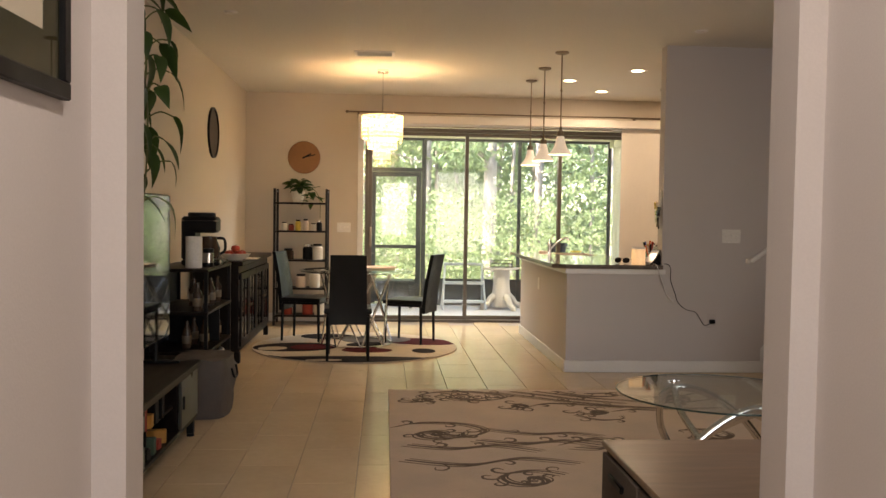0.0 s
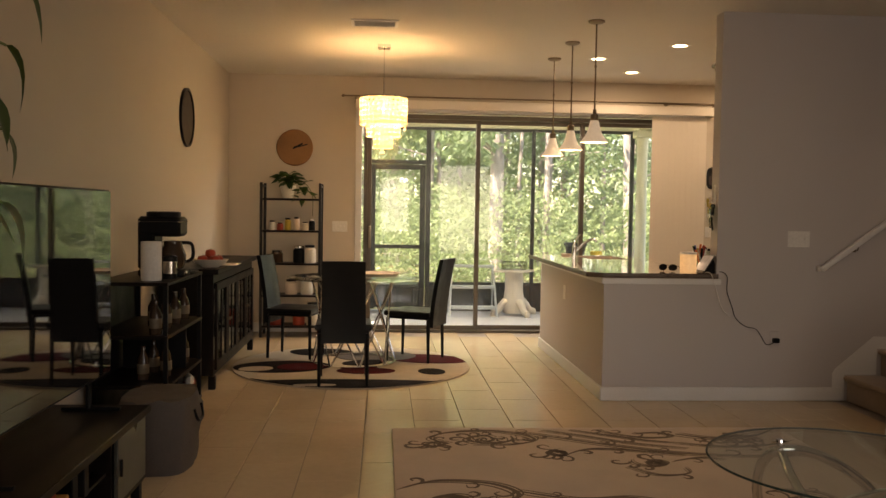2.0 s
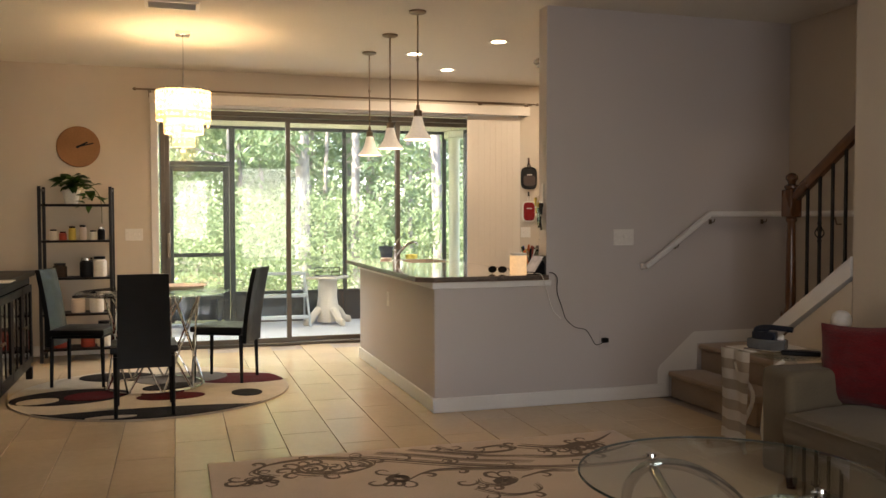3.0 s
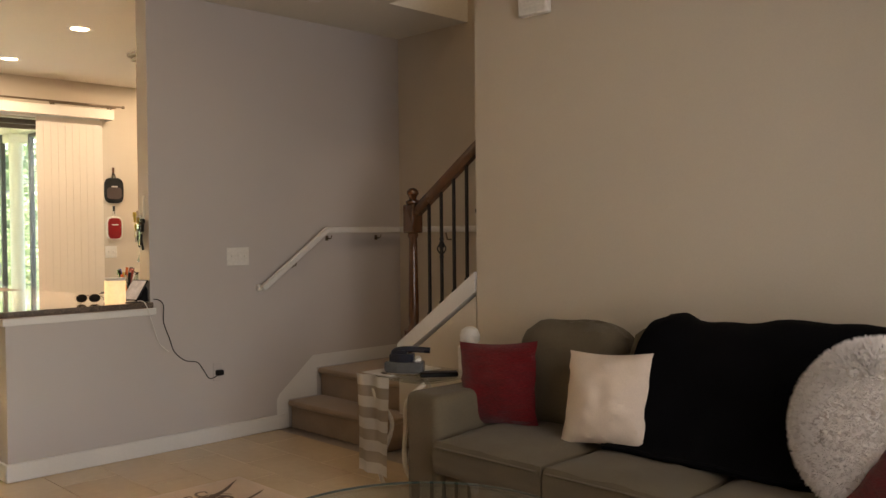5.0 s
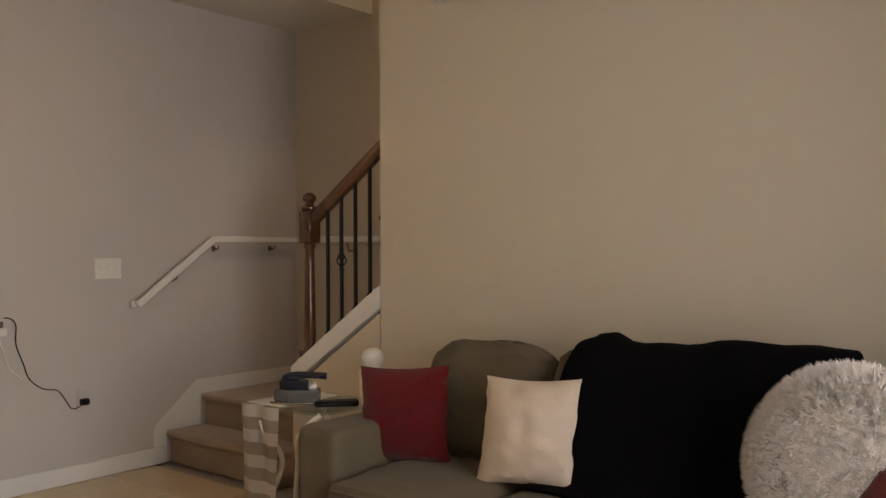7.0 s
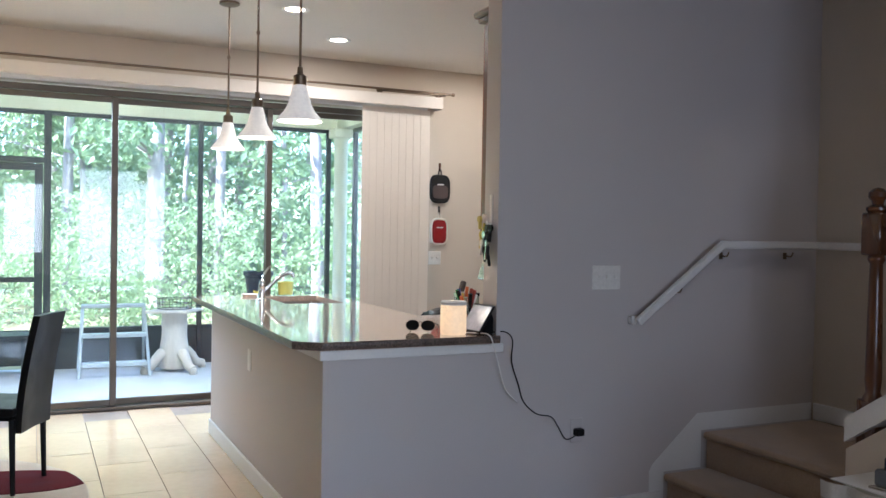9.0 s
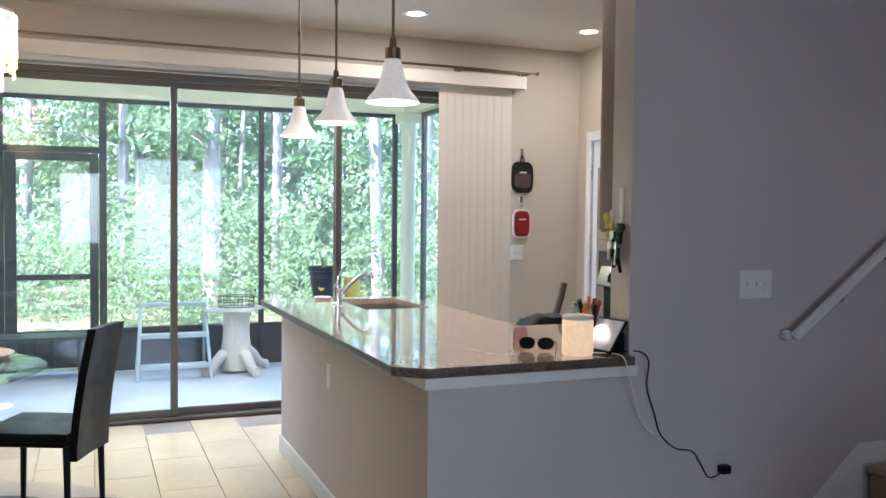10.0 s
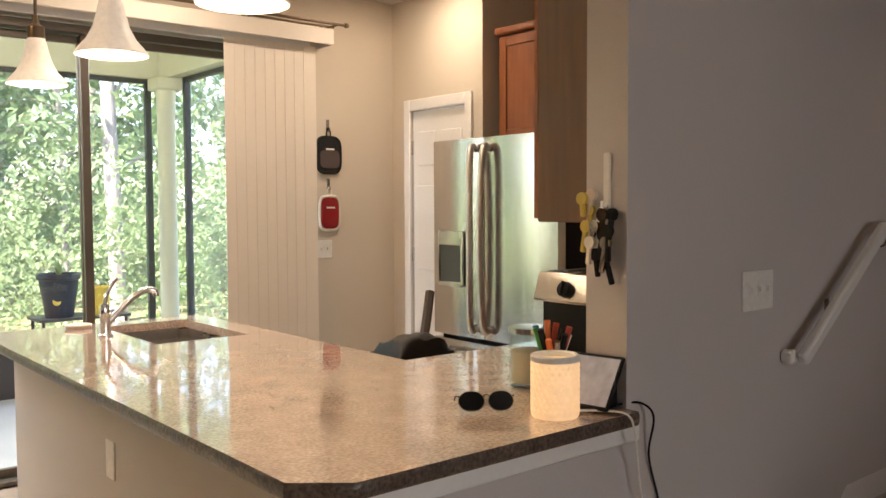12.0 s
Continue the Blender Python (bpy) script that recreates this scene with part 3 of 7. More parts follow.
def pendant(x, y):
    t = thing("pendant_lamp", "frosted white bell glass pendant on a dark bronze rod, lit", "pendant lamp", (x, y, CEIL), group="pendants over the counter")
    part("canopy", lathe([(0.0, 0.0), (0.062, 0.0), (0.062, -0.012), (0.045, -0.02), (0.012, -0.026), (0.0, -0.026)], 24), M_NICKEL, t)
    part("rod", merge(lathe([(0.006, -0.02), (0.006, -0.66)], 8), lathe([(0.009, -0.33), (0.011, -0.335), (0.009, -0.35)], 10)), M_NICKEL, t)
    part("socket", lathe([(0.0, -0.655), (0.012, -0.66), (0.014, -0.69), (0.03, -0.70), (0.03, -0.745), (0.0, -0.745)], 18), M_NICKEL, t)
    outer = [(0.030, -0.742), (0.036, -0.762), (0.042, -0.79), (0.052, -0.825), (0.070, -0.86), (0.092, -0.885), (0.104, -0.903)]
    inner = [(r - 0.004, z) for r, z in outer[::-1]]
    part("shade", lathe(outer + [(0.102, -0.906)] + inner, 32, close=True), M_SHADE, t)
    part("bulb", lathe([(0.0, -0.765), (0.012, -0.77), (0.024, -0.80), (0.024, -0.825), (0.0, -0.845)], 14), M_BULB, t)
    lamp("pendant_bulb", "POINT", (x, y, CEIL - 0.875), 0.4, SOFT, radius=0.03)


for y in (9.02, 8.245, 7.42):
    pendant(1.48, y)


def chandelier():
    t = thing("chandelier", "capiz shell chandelier in three hanging tiers, lit warm", "chandelier", (-0.103, 8.61, CEIL))
    part("canopy", bx(-0.055, -0.055, -0.03, 0.055, 0.055, 0.0, 0.004), M_CHROME, t)
    part("chain", tube([(0, 0, -0.03), (0.002, 0, -0.2), (0, 0, -0.45)], 0.006, 6), M_CHROME, t)
    part("ring", lathe([(0.205, -0.462), (0.21, -0.465), (0.21, -0.45), (0.205, -0.45)], 32, close=True), M_CHROME, t)
    rnd = random.Random(4)
    for tier, (r, z0, z1, n) in enumerate(((0.208, -0.455, -0.70, 30), (0.150, -0.60, -0.79, 22), (0.085, -0.70, -0.905, 13))):
        for i in range(n):
            a = 2 * math.pi * i / n + 0.1 * tier
            bottom = z1 + rnd.uniform(-0.012, 0.03)
            bm = bmesh.new()
            rows, z = [], z0
            while z > bottom:
                for w, dz in ((0.010, 0.004), (0.040, 0.014), (0.046, 0.012), (0.036, 0.012)):
                    rows.append([bm.verts.new((s_ * w / 2, rnd.uniform(-0.002, 0.002) + dy, z)) for s_, dy in ((-1, 0), (1, 0), (1, 0.0016), (-1, 0.0016))])
                    z -= dz
            for p, q in zip(rows, rows[1:]):
                for k in range(4):
                    bm.faces.new((p[k], p[(k + 1) % 4], q[(k + 1) % 4], q[k]))
            bm.faces.new(rows[0][::-1]), bm.faces.new(rows[-1])
            part("shell_strand", moved(bm, Matrix.Rotation(a, 4, "Z") @ Matrix.Translation((r, 0, 0)) @ Matrix.Rotation(math.pi / 2, 4, "Z")), M_CAPIZ, t)
    part("socket_plate", lathe([(0.0, -0.44), (0.09, -0.445), (0.09, -0.46), (0.0, -0.465)], 24), M_CHROME, t)
    part("bulb", lathe([(0.0, -0.52), (0.015, -0.53), (0.03, -0.57), (0.028, -0.60), (0.0, -0.625)], 14), M_BULB, t)
    lamp("chandelier_bulb", "POINT", (-0.103, 8.61, CEIL - 0.60), 8.5, WARM, radius=0.16)


chandelier()

# ceiling vent
vent = thing("ceiling_vent", "white slatted air vent in the ceiling", "vent", (-0.177, 7.71, CEIL))
part("frame", merge(bx(-0.18, -0.11, -0.012, 0.18, -0.085, 0, 0.002), bx(-0.18, 0.085, -0.012, 0.18, 0.11, 0, 0.002), bx(-0.18, -0.085, -0.012, -0.155, 0.085, 0, 0.002), bx(0.155, -0.085, -0.012, 0.18, 0.085, 0, 0.002)), M_TRIM, vent)
part("backing", bx(-0.155, -0.085, -0.003, 0.155, 0.085, -0.001), M_BLACK, vent)
for k in range(7):
    part("slat", moved(bx(-0.155, -0.011, -0.001, 0.155, 0.011, 0.001), pose(0, -0.072 + 0.024 * k, -0.010, 35)), M_TRIM, vent)

# ---- stairs ----
stair = tagged(thing("staircase", "carpeted tan stairs that turn at a landing", "stairs", (3.3, 6.5, 0)), kind="structure")


def step(x0, y0, z0, x1, y1, z1, bev=0.02):
    return moved(bx(x0, y0, z0, x1, y1, z1, bev, 3), Matrix.Translation((-3.3, -6.5, 0)))


N = 6.0
part("tread", merge(step(3.24, N, 0.15, 3.62, 6.985, 0.19), step(3.275, N + 0.01, 0.0, 3.62, 6.985, 0.16, 0.004)), M_CARPET, stair)
part("tread", merge(step(3.49, N + 0.0, 0.34, 4.28, 6.985, 0.38), step(3.525, N + 0.01, 0.17, 4.28, 6.985, 0.35, 0.004)), M_CARPET, stair)
for k in range(12):
    yy = 6.0 - 0.255 * k
    part("tread", merge(step(3.57, yy - 0.30, 0.38 + 0.188 * k + 0.148, 4.28, yy + 0.02, 0.38 + 0.188 * (k + 1)), step(3.57, yy - 0.255, 0.1, 4.28, yy - 0.01, 0.38 + 0.188 * (k + 1) - 0.03, 0.004)), M_CARPET, stair)
# knee wall with its sloped white cap, and skirt boards


def side_panel(points, x0, x1):
    bm = prism(points, x0, x1)
    return moved(bm, TURN_YZ)


solid("stair_knee_wall", side_panel([(5.44, 0.0), (6.10, 0.0), (6.10, 0.50), (5.44, 0.955)], SX + 0.006, SX + 0.10), M_WALL, "beige painted knee wall under the stair rail", "wall")
solid("stair_stringer", merge(side_panel([(5.44, 0.975), (6.00, 0.60), (6.10, 0.53), (6.10, 0.63), (6.00, 0.70), (5.44, 1.09)], SX - 0.008, SX + 0.105)), M_TRIM, "white painted sloping stair stringer", "trim")
solid("stair_skirt", merge(moved(prism([(3.17, 0.0), (3.262, 0.0), (3.262, 0.19), (3.50, 0.19), (3.50, 0.38), (4.28, 0.38), (4.28, 0.47), (3.47, 0.47), (3.19, 0.235), (3.17, 0.20)], -0.013, 0.0), Matrix.Translation((0, WY - 0.001, 0)) @ TURN_XZ), bx(4.276, 6.05, 0.38, 4.29, 6.985, 0.47, 0.003)), M_TRIM, "white painted skirt board beside the stairs", "trim")

newel = thing("stair_railing", "dark stained oak stair rail with black iron balusters", "stair railing", (3.53, 6.03, 0.395))
part("newel_post", merge(bx(-0.045, -0.045, -0.02, 0.045, 0.045, 0.32, 0.006), lathe([(0.044, 0.315), (0.036, 0.335), (0.028, 0.35), (0.033, 0.40), (0.031, 0.55), (0.027, 0.80), (0.025, 0.88), (0.034, 0.895), (0.034, 0.905), (0.028, 0.92)], 20), bx(-0.045, -0.045, 0.915, 0.045, 0.045, 1.09, 0.007), lathe([(0.03, 1.085), (0.045, 1.10), (0.045, 1.112), (0.022, 1.125), (0.026, 1.14), (0.038, 1.155), (0.036, 1.175), (0.02, 1.19), (0.0, 1.195)], 20)), M_OAK, newel)
rail0, rail1 = Vector((0, -0.04, 1.045)), Vector((0, -0.66, 1.045 + 0.62 * 0.70))
bmr = prism([(-0.03, -0.02), (-0.022, -0.032), (0.022, -0.032), (0.03, -0.02), (0.03, 0.01), (0.018, 0.03), (-0.018, 0.03), (-0.03, 0.01)], 0, (rail1 - rail0).length)
part("handrail", moved(bmr, Matrix.Translation(rail0) @ (rail1 - rail0).to_track_quat("Z", "Y").to_matrix().to_4x4() @ Matrix.Rotation(math.pi, 4, "Z")), M_OAK, newel)


def baluster(dy, basket):
    z0 = 0.63 + (6.06 + dy - 6.10) * -0.70 - 0.38 + 0.035
    z1 = 1.045 + (-0.04 - dy) * 0.70 - 0.03
    bar = bx(-0.0075, -0.0075, z0, 0.0075, 0.0075, z1)
    zz = (z0 + z1) / 2 + basket
    if basket > -0.5:
        for k in range(4):
            a = k * math.pi / 2
            pts = []
            for s in range(9):
                u = s / 8
                rr = 0.026 * math.sin(math.pi * u)
                pts.append((rr * math.cos(a + 2.2 * u), rr * math.sin(a + 2.2 * u), zz - 0.045 + 0.09 * u))
            bar = merge(bar, tube(pts, 0.004, 6))
        bar = merge(bar, lathe([(0.012, zz - 0.06), (0.014, zz - 0.05), (0.010, zz - 0.042)], 10), lathe([(0.010, zz + 0.042), (0.014, zz + 0.05), (0.012, zz + 0.06)], 10))
    bar = merge(bar, bx(-0.013, -0.013, z0, 0.013, 0.013, z0 + 0.02, 0.003))
    part("baluster", moved(bar, Matrix.Translation((0, dy, 0))), M_IRON, newel)


for k, basket in enumerate((-1, 0.0, -1, -1, 0.0)):
    baluster(-0.145 - 0.105 * k, basket)

rail = thing("wall_handrail", "white painted wall handrail on small metal brackets", "handrail", (3.5, WY, 0.96))


def flat_bar(a, b):
    a, b = Vector(a) - Vector((3.5, WY, 0.96)), Vector(b) - Vector((3.5, WY, 0.96))
    bm = bx(-0.016, -0.021, 0, 0.016, 0.021, (b - a).length, 0.008)
    return moved(bm, Matrix.Translation(a) @ (b - a).to_track_quat("Z", "Y").to_matrix().to_4x4())


part("rail", merge(flat_bar((3.03, 6.935, 0.955), (3.555, 6.935, 1.335)), flat_bar((3.54, 6.935, 1.335), (4.235, 6.935, 1.335)), flat_bar((4.235, 6.95, 1.335), (4.235, 6.15, 1.335)), flat_bar((3.03, 6.955, 0.962), (3.03, 6.998, 0.962))), M_TRIM, rail)
for x, z in ((3.30, 1.13), (3.60, 1.31), (4.05, 1.31)):
    part("bracket", moved(merge(tube(curve([(x, 6.998, z - 0.03), (x, 6.955, z - 0.035), (x, 6.94, z - 0.012)], 4), 0.004, 6), bx(x - 0.012, 6.994, z - 0.05, x + 0.012, 6.999, z - 0.015, 0.001)), Matrix.Translation((-3.5, -WY, -0.96))), M_NICKEL, rail)
part("bracket", moved(tube([(4.288, 6.45, 1.26), (4.25, 6.45, 1.26), (4.235, 6.45, 1.31)], 0.006, 6), Matrix.Translation((-3.5, -WY, -0.96))), M_NICKEL, rail)

# ---- woods beyond the porch ----
M_GROUND = mat("leaf_litter_ground", (0.22, 0.20, 0.10), 0.95, var=0.35, scale=0.9, grain=14, bump=0.6, fine=0.3, distance=0.03)
M_BARK = mat("pale_pine_bark", (0.30, 0.26, 0.25), 0.9, var=0.3, scale=4, grain=18, bump=0.8, stretch=(1, 1, 0.25), fine=0.3, distance=0.02)
M_LEAF_A = leaf_mat("bright_leaves", (0.20, 0.265, 0.135), (0.44, 0.56, 0.30), 0.28)
M_LEAF_B = leaf_mat("deep_leaves", (0.145, 0.21, 0.12), (0.36, 0.48, 0.26), 0.28)
solid("ground", bx(-400, BY + 0.1, -0.5, 400, 900, -0.14), M_GROUND, "leaf-littered forest ground with low growth", "ground")


def leaf_cloud(blobs, count, size, rnd, flat=0.7):
    """Many small pointed leaves scattered in and on uneven clumps."""
    vs, fs = [], []
    for _ in range(count):
        cx, cy, cz, r = blobs[rnd.randrange(len(blobs))]
        while True:
            d = Vector((rnd.uniform(-1, 1), rnd.uniform(-1, 1), rnd.uniform(-1, 1)))
            if 0.05 < d.length < 1:
                break
        d = d.normalized() * d.length ** 0.4
        p = Vector((cx, cy, cz)) + Vector((d.x * r, d.y * r, d.z * r * flat))
        s = size * rnd.uniform(0.5, 1.4)
        q = Euler((rnd.uniform(-1.1, 1.1), rnd.uniform(-1.1, 1.1), rnd.uniform(0, 6.3))).to_matrix()
        k = len(vs)
        for a, b, c in ((-0.5, 0, 0), (0, -0.24, 0.08), (0.5, 0, -0.05), (0, 0.24, 0.08)):
            vs.append(p + q @ Vector((a * s, b * s, c * s)))
        fs += [(k, k + 1, k + 2), (k, k + 2, k + 3)]
    return vs, fs


def soup(name, vs, fs, material, parent=None):
    me = bpy.data.meshes.new(name)
    me.from_pydata([tuple(v) for v in vs], [], fs)
    me.materials.append(material)
    ob = new(name, me)
    ob.parent = parent
    return ob


def tree(x, y, r, h, seed, crown=True, lean=(0, 0), label="slim pale-barked pine with a ragged green crown"):
    rnd = random.Random(seed)
    t = thing("tree", label, "tree", (x, y, -0.15), group="trees of the wood")
    pts = [(lean[0] * u * h + 0.12 * noise.noise(Vector((seed, u * 3, 0))), lean[1] * u * h + 0.12 * noise.noise(Vector((seed, 5 + u * 3, 0))), u * h) for u in [k / 12 for k in range(13)]]
    trunk = merge(tube(pts, r, 10, 0.35), tube([(0, 0, -0.1), (0.02, 0.01, 0.25)], r * 1.35, 10, 0.74))
    blobs = []
    for k in range(9):
        u = rnd.uniform(0.22, 0.97)
        p = Vector(pts[int(u * 12)])
        a = rnd.uniform(0, 6.28)
        n = rnd.uniform(0.8, 2.0)
        e = p + Vector((math.cos(a) * n, math.sin(a) * n, rnd.uniform(0.1, 0.9)))
        trunk = merge(trunk, tube([p, p.lerp(e, 0.5) + Vector((0, 0, 0.12)), e], r * 0.22, 5, 0.4))
        if crown:
            blobs += [(*e, rnd.uniform(0.5, 1.1)), (*p.lerp(e, 0.6), rnd.uniform(0.3, 0.7))]
    part("trunk", trunk, M_BARK, t)
    if crown:
        soup("crown", *leaf_cloud(blobs, 1500, 0.20, rnd), M_LEAF_A if seed % 2 else M_LEAF_B, t)


rnd = random.Random(11)
for k, (x, y, r) in enumerate(((2.25, 19.0, 0.17), (0.95, 20.5, 0.11), (3.35, 19.0, 0.10), (4.7, 17.5, 0.11), (2.85, 22.5, 0.12), (-0.7, 21.0, 0.13), (6.4, 20.0, 0.15), (-2.4, 19.0, 0.12), (1.6, 26.0, 0.14), (4.4, 25.0, 0.16), (7.9, 24.0, 0.14), (-4.0, 24.0, 0.15), (5.6, 28.0, 0.15), (9.6, 20.0, 0.13), (11.5, 26.0, 0.16), (0.1, 29.0, 0.15), (3.5, 31.0, 0.16), (-5.5, 30.0, 0.15), (8.8, 31.0, 0.15), (13.5, 31.0, 0.15), (-8, 22, .14), (1.35, 22.5, 0.06), (2.0, 24.0, 0.07), (3.0, 20.5, 0.055), (3.9, 22.0, 0.07), (0.3, 23.5, 0.06), (5.2, 21.5, 0.065), (-1.6, 24.0, 0.07), (6.9, 25.5, 0.08), (2.6, 27.5, 0.08), (1.0, 33.0, 0.1), (5.0, 33.0, 0.1))):
    tree(x, y, r, rnd.uniform(9, 13), 20 + k, lean=(rnd.uniform(-0.03, 0.04), rnd.uniform(-0.02, 0.02)))
# undergrowth and the deep wood, past counting
under, deep, far = [], [], []
for _ in range(230):
    y = rnd.uniform(14.8, 27)
    x = rnd.uniform(-6 - (y - 15) * 0.35, 9 + (y - 15) * 0.6)
    under.append((x, y, rnd.uniform(-0.1, 1.5), rnd.uniform(0.4, 1.0)))
for _ in range(190):
    y = rnd.uniform(21, 33)
    x = rnd.uniform(-10 - (y - 20) * 0.3, 14 + (y - 20) * 0.5)
    deep.append((x, y, rnd.uniform(0.5, 8.5), rnd.uniform(0.7, 1.6)))
for _ in range(220):
    far.append((rnd.uniform(-24, 30), rnd.uniform(34, 42), rnd.uniform(0, 13), rnd.uniform(1.2, 2.4)))
tagged(soup("undergrowth", *leaf_cloud(under, 98000, 0.09, rnd), M_LEAF_A), "dense bright green undergrowth below the pines", "undergrowth", kind="stuff")
tagged(soup("saplings", *leaf_cloud(deep, 95000, 0.135, rnd), M_LEAF_B), "leafy green saplings filling the wood", "foliage", kind="stuff")
tagged(soup("far_woods", *leaf_cloud(far, 40000, 0.40, rnd), M_LEAF_A), "distant sunlit green woods", "foliage", kind="stuff")


# ---- dining side ----
M_FABRIC = mat("olive_sofa_fabric", (0.125, 0.100, 0.066), 0.9, var=0.12, scale=5, grain=300, bump=0.5, sheen=0.1, fine=0.18, spec=0.2)
M_RED = mat("red_ribbed_fabric", (0.115, 0.006, 0.008), 0.85, spec=0.2, var=0.18, scale=6, grain=60, bump=0.7, sheen=0.2, stretch=(1, 1, 7), fine=0.3)
M_CREAM = mat("cream_cotton", (0.70, 0.585, 0.49), 0.85, var=0.05, scale=5, grain=200, bump=0.3, fine=0.05)
M_THROW = mat("black_plush_throw", (0.004, 0.004, 0.005), 1.0, var=0.3, scale=6, grain=200, bump=0.6, spec=0.05)
M_FUR = mat("white_plush_fur", (0.80, 0.75, 0.72), 0.9, var=0.05, scale=9, grain=70, bump=0.3, sheen=0.4)
M_LEATHER = mat("black_leatherette", (0.007, 0.007, 0.007), 0.38, var=0.2, scale=8, grain=220, bump=0.2, spec=0.25)
M_RUG = mat("taupe_rug_pile", (0.55, 0.41, 0.29), 0.95, var=0.12, scale=3, grain=240, bump=0.6, sheen=0.2, fine=0.15)
M_RUGDARK = mat("dark_rug_scrolls", (0.14, 0.095, 0.065), 0.95, var=0.25, scale=7, grain=200, bump=0.5, fine=0.2)
M_RUG_CREAM = mat("cream_rug_pile", (0.46, 0.38, 0.28), 0.95, var=0.1, scale=6, grain=240, bump=0.6, fine=0.12)
M_RUG_BLACK = mat("black_rug_pile", (0.014, 0.010, 0.009), 0.95, spec=0.1, var=0.2, scale=6, grain=240, bump=0.6)
M_RUG_WINE = mat("wine_rug_pile", (0.085, 0.008, 0.010), 0.95, spec=0.1, var=0.2, scale=6, grain=240, bump=0.6)
M_RUG_GREY = mat("grey_rug_pile", (0.12, 0.10, 0.085), 0.95, var=0.15, scale=6, grain=240, bump=0.6)
M_TABLEGLASS = glass("table_glass", (0.93, 0.965, 0.95), 1.52)
M_LEAF_POT = leaf_mat("house_plant_leaf", (0.022, 0.052, 0.014), (0.07, 0.14, 0.022), 0.3)
M_STEM = mat("plant_stem", (0.10, 0.12, 0.04), 0.6, bump=0)
M_CERAMIC = mat("white_ceramic", (0.74, 0.70, 0.62), 0.3, var=0.05, bump=0.03)
M_COPPER = mat("brushed_copper", (0.34, 0.17, 0.075), 0.35, metal=0.9, var=0.12, scale=3, grain=80, bump=0.04)
M_BAG = mat("grey_brown_felt", (0.085, 0.068, 0.058), 0.9, var=0.15, scale=8, grain=120, bump=0.4)
M_APPLE = mat("red_fruit_skin", (0.45, 0.05, 0.02), 0.35, var=0.4, scale=20, bump=0.03, island=0.3)
M_AMBER = mat("dark_bottle_glass", (0.05, 0.03, 0.02), 0.1, var=0.1, bump=0)
M_BOOKRED = mat("red_card", (0.35, 0.05, 0.03), 0.6, var=0.15, bump=0.05)
M_BOOKYELLOW = mat("orange_card", (0.50, 0.24, 0.05), 0.6, var=0.15, bump=0.05)
M_BOOKGREEN = mat("dark_green_card", (0.05, 0.09, 0.06), 0.6, var=0.15, bump=0.05)
M_GREYDOOR = mat("smoked_cabinet_door", (0.05, 0.05, 0.042), 0.3, var=0.08, scale=3, bump=0.02)
M_SCREEN = mat("black_tv_screen", (0.006, 0.006, 0.007), 0.03, var=0.0, bump=0, fine=0, spec=0.35)
M_LABEL = mat("brown_paper_label", (0.16, 0.12, 0.08), 0.7, var=0.25, scale=12, bump=0.05)
M_MOUNT = mat("dark_green_mount", (0.022, 0.024, 0.012), 0.8, spec=0.1, bump=0.05)
M_YELLOW = mat("yellow_plastic", (0.60, 0.45, 0.08), 0.5, var=0.1, bump=0.03)
M_BLUE = mat("blue_plastic", (0.02, 0.06, 0.35), 0.4, bump=0)
M_ORANGE = mat("orange_plastic", (0.65, 0.15, 0.03), 0.4, bump=0)
M_GREENP = mat("green_plastic", (0.05, 0.30, 0.06), 0.4, bump=0)
M_POT = mat("dark_blue_plastic_pot", (0.022, 0.028, 0.045), 0.45, var=0.1, bump=0.05)
M_WHITEWOOD = mat("weathered_cream_wood", (0.62, 0.56, 0.48), 0.7, var=0.12, scale=7, grain=50, bump=0.3, stretch=(1, 1, 0.3))
M_LADDER = mat("pale_blue_grey_metal", (0.46, 0.50, 0.52), 0.45, metal=0.2, var=0.08, bump=0.06)


def disc(r, z0, z1, seg=72, sy=1.0):
    return prism([(r * math.cos(2 * math.pi * k / seg), r * sy * math.sin(2 * math.pi * k / seg)) for k in range(seg)], z0, z1, 0.0)


def blob(cx, cy, rx, ry, turn, z0, z1, limit, p=2.0):
    """A flat rounded patch that stops at the round rug's rim."""
    pts = []
    for k in range(40):
        a = 2 * math.pi * k / 40
        c, s = math.cos(a), math.sin(a)
        x, y = rx * math.copysign(abs(c) ** (2 / p), c), ry * math.copysign(abs(s) ** (2 / p), s)
        X, Y = cx + x * math.cos(turn) - y * math.sin(turn), cy + x * math.sin(turn) + y * math.cos(turn)
        d = math.hypot(X, Y)
        if d > limit:
            X, Y = X * limit / d, Y * limit / d
        pts.append((X, Y))
    return prism(pts, z0, z1)


rr = thing("round_rug", "round rug with black, wine red, grey and cream patches", "rug", (-0.34, 8.35, 0))
part("base_mat", disc(1.0, 0.001, 0.012), M_RUG_CREAM, rr)
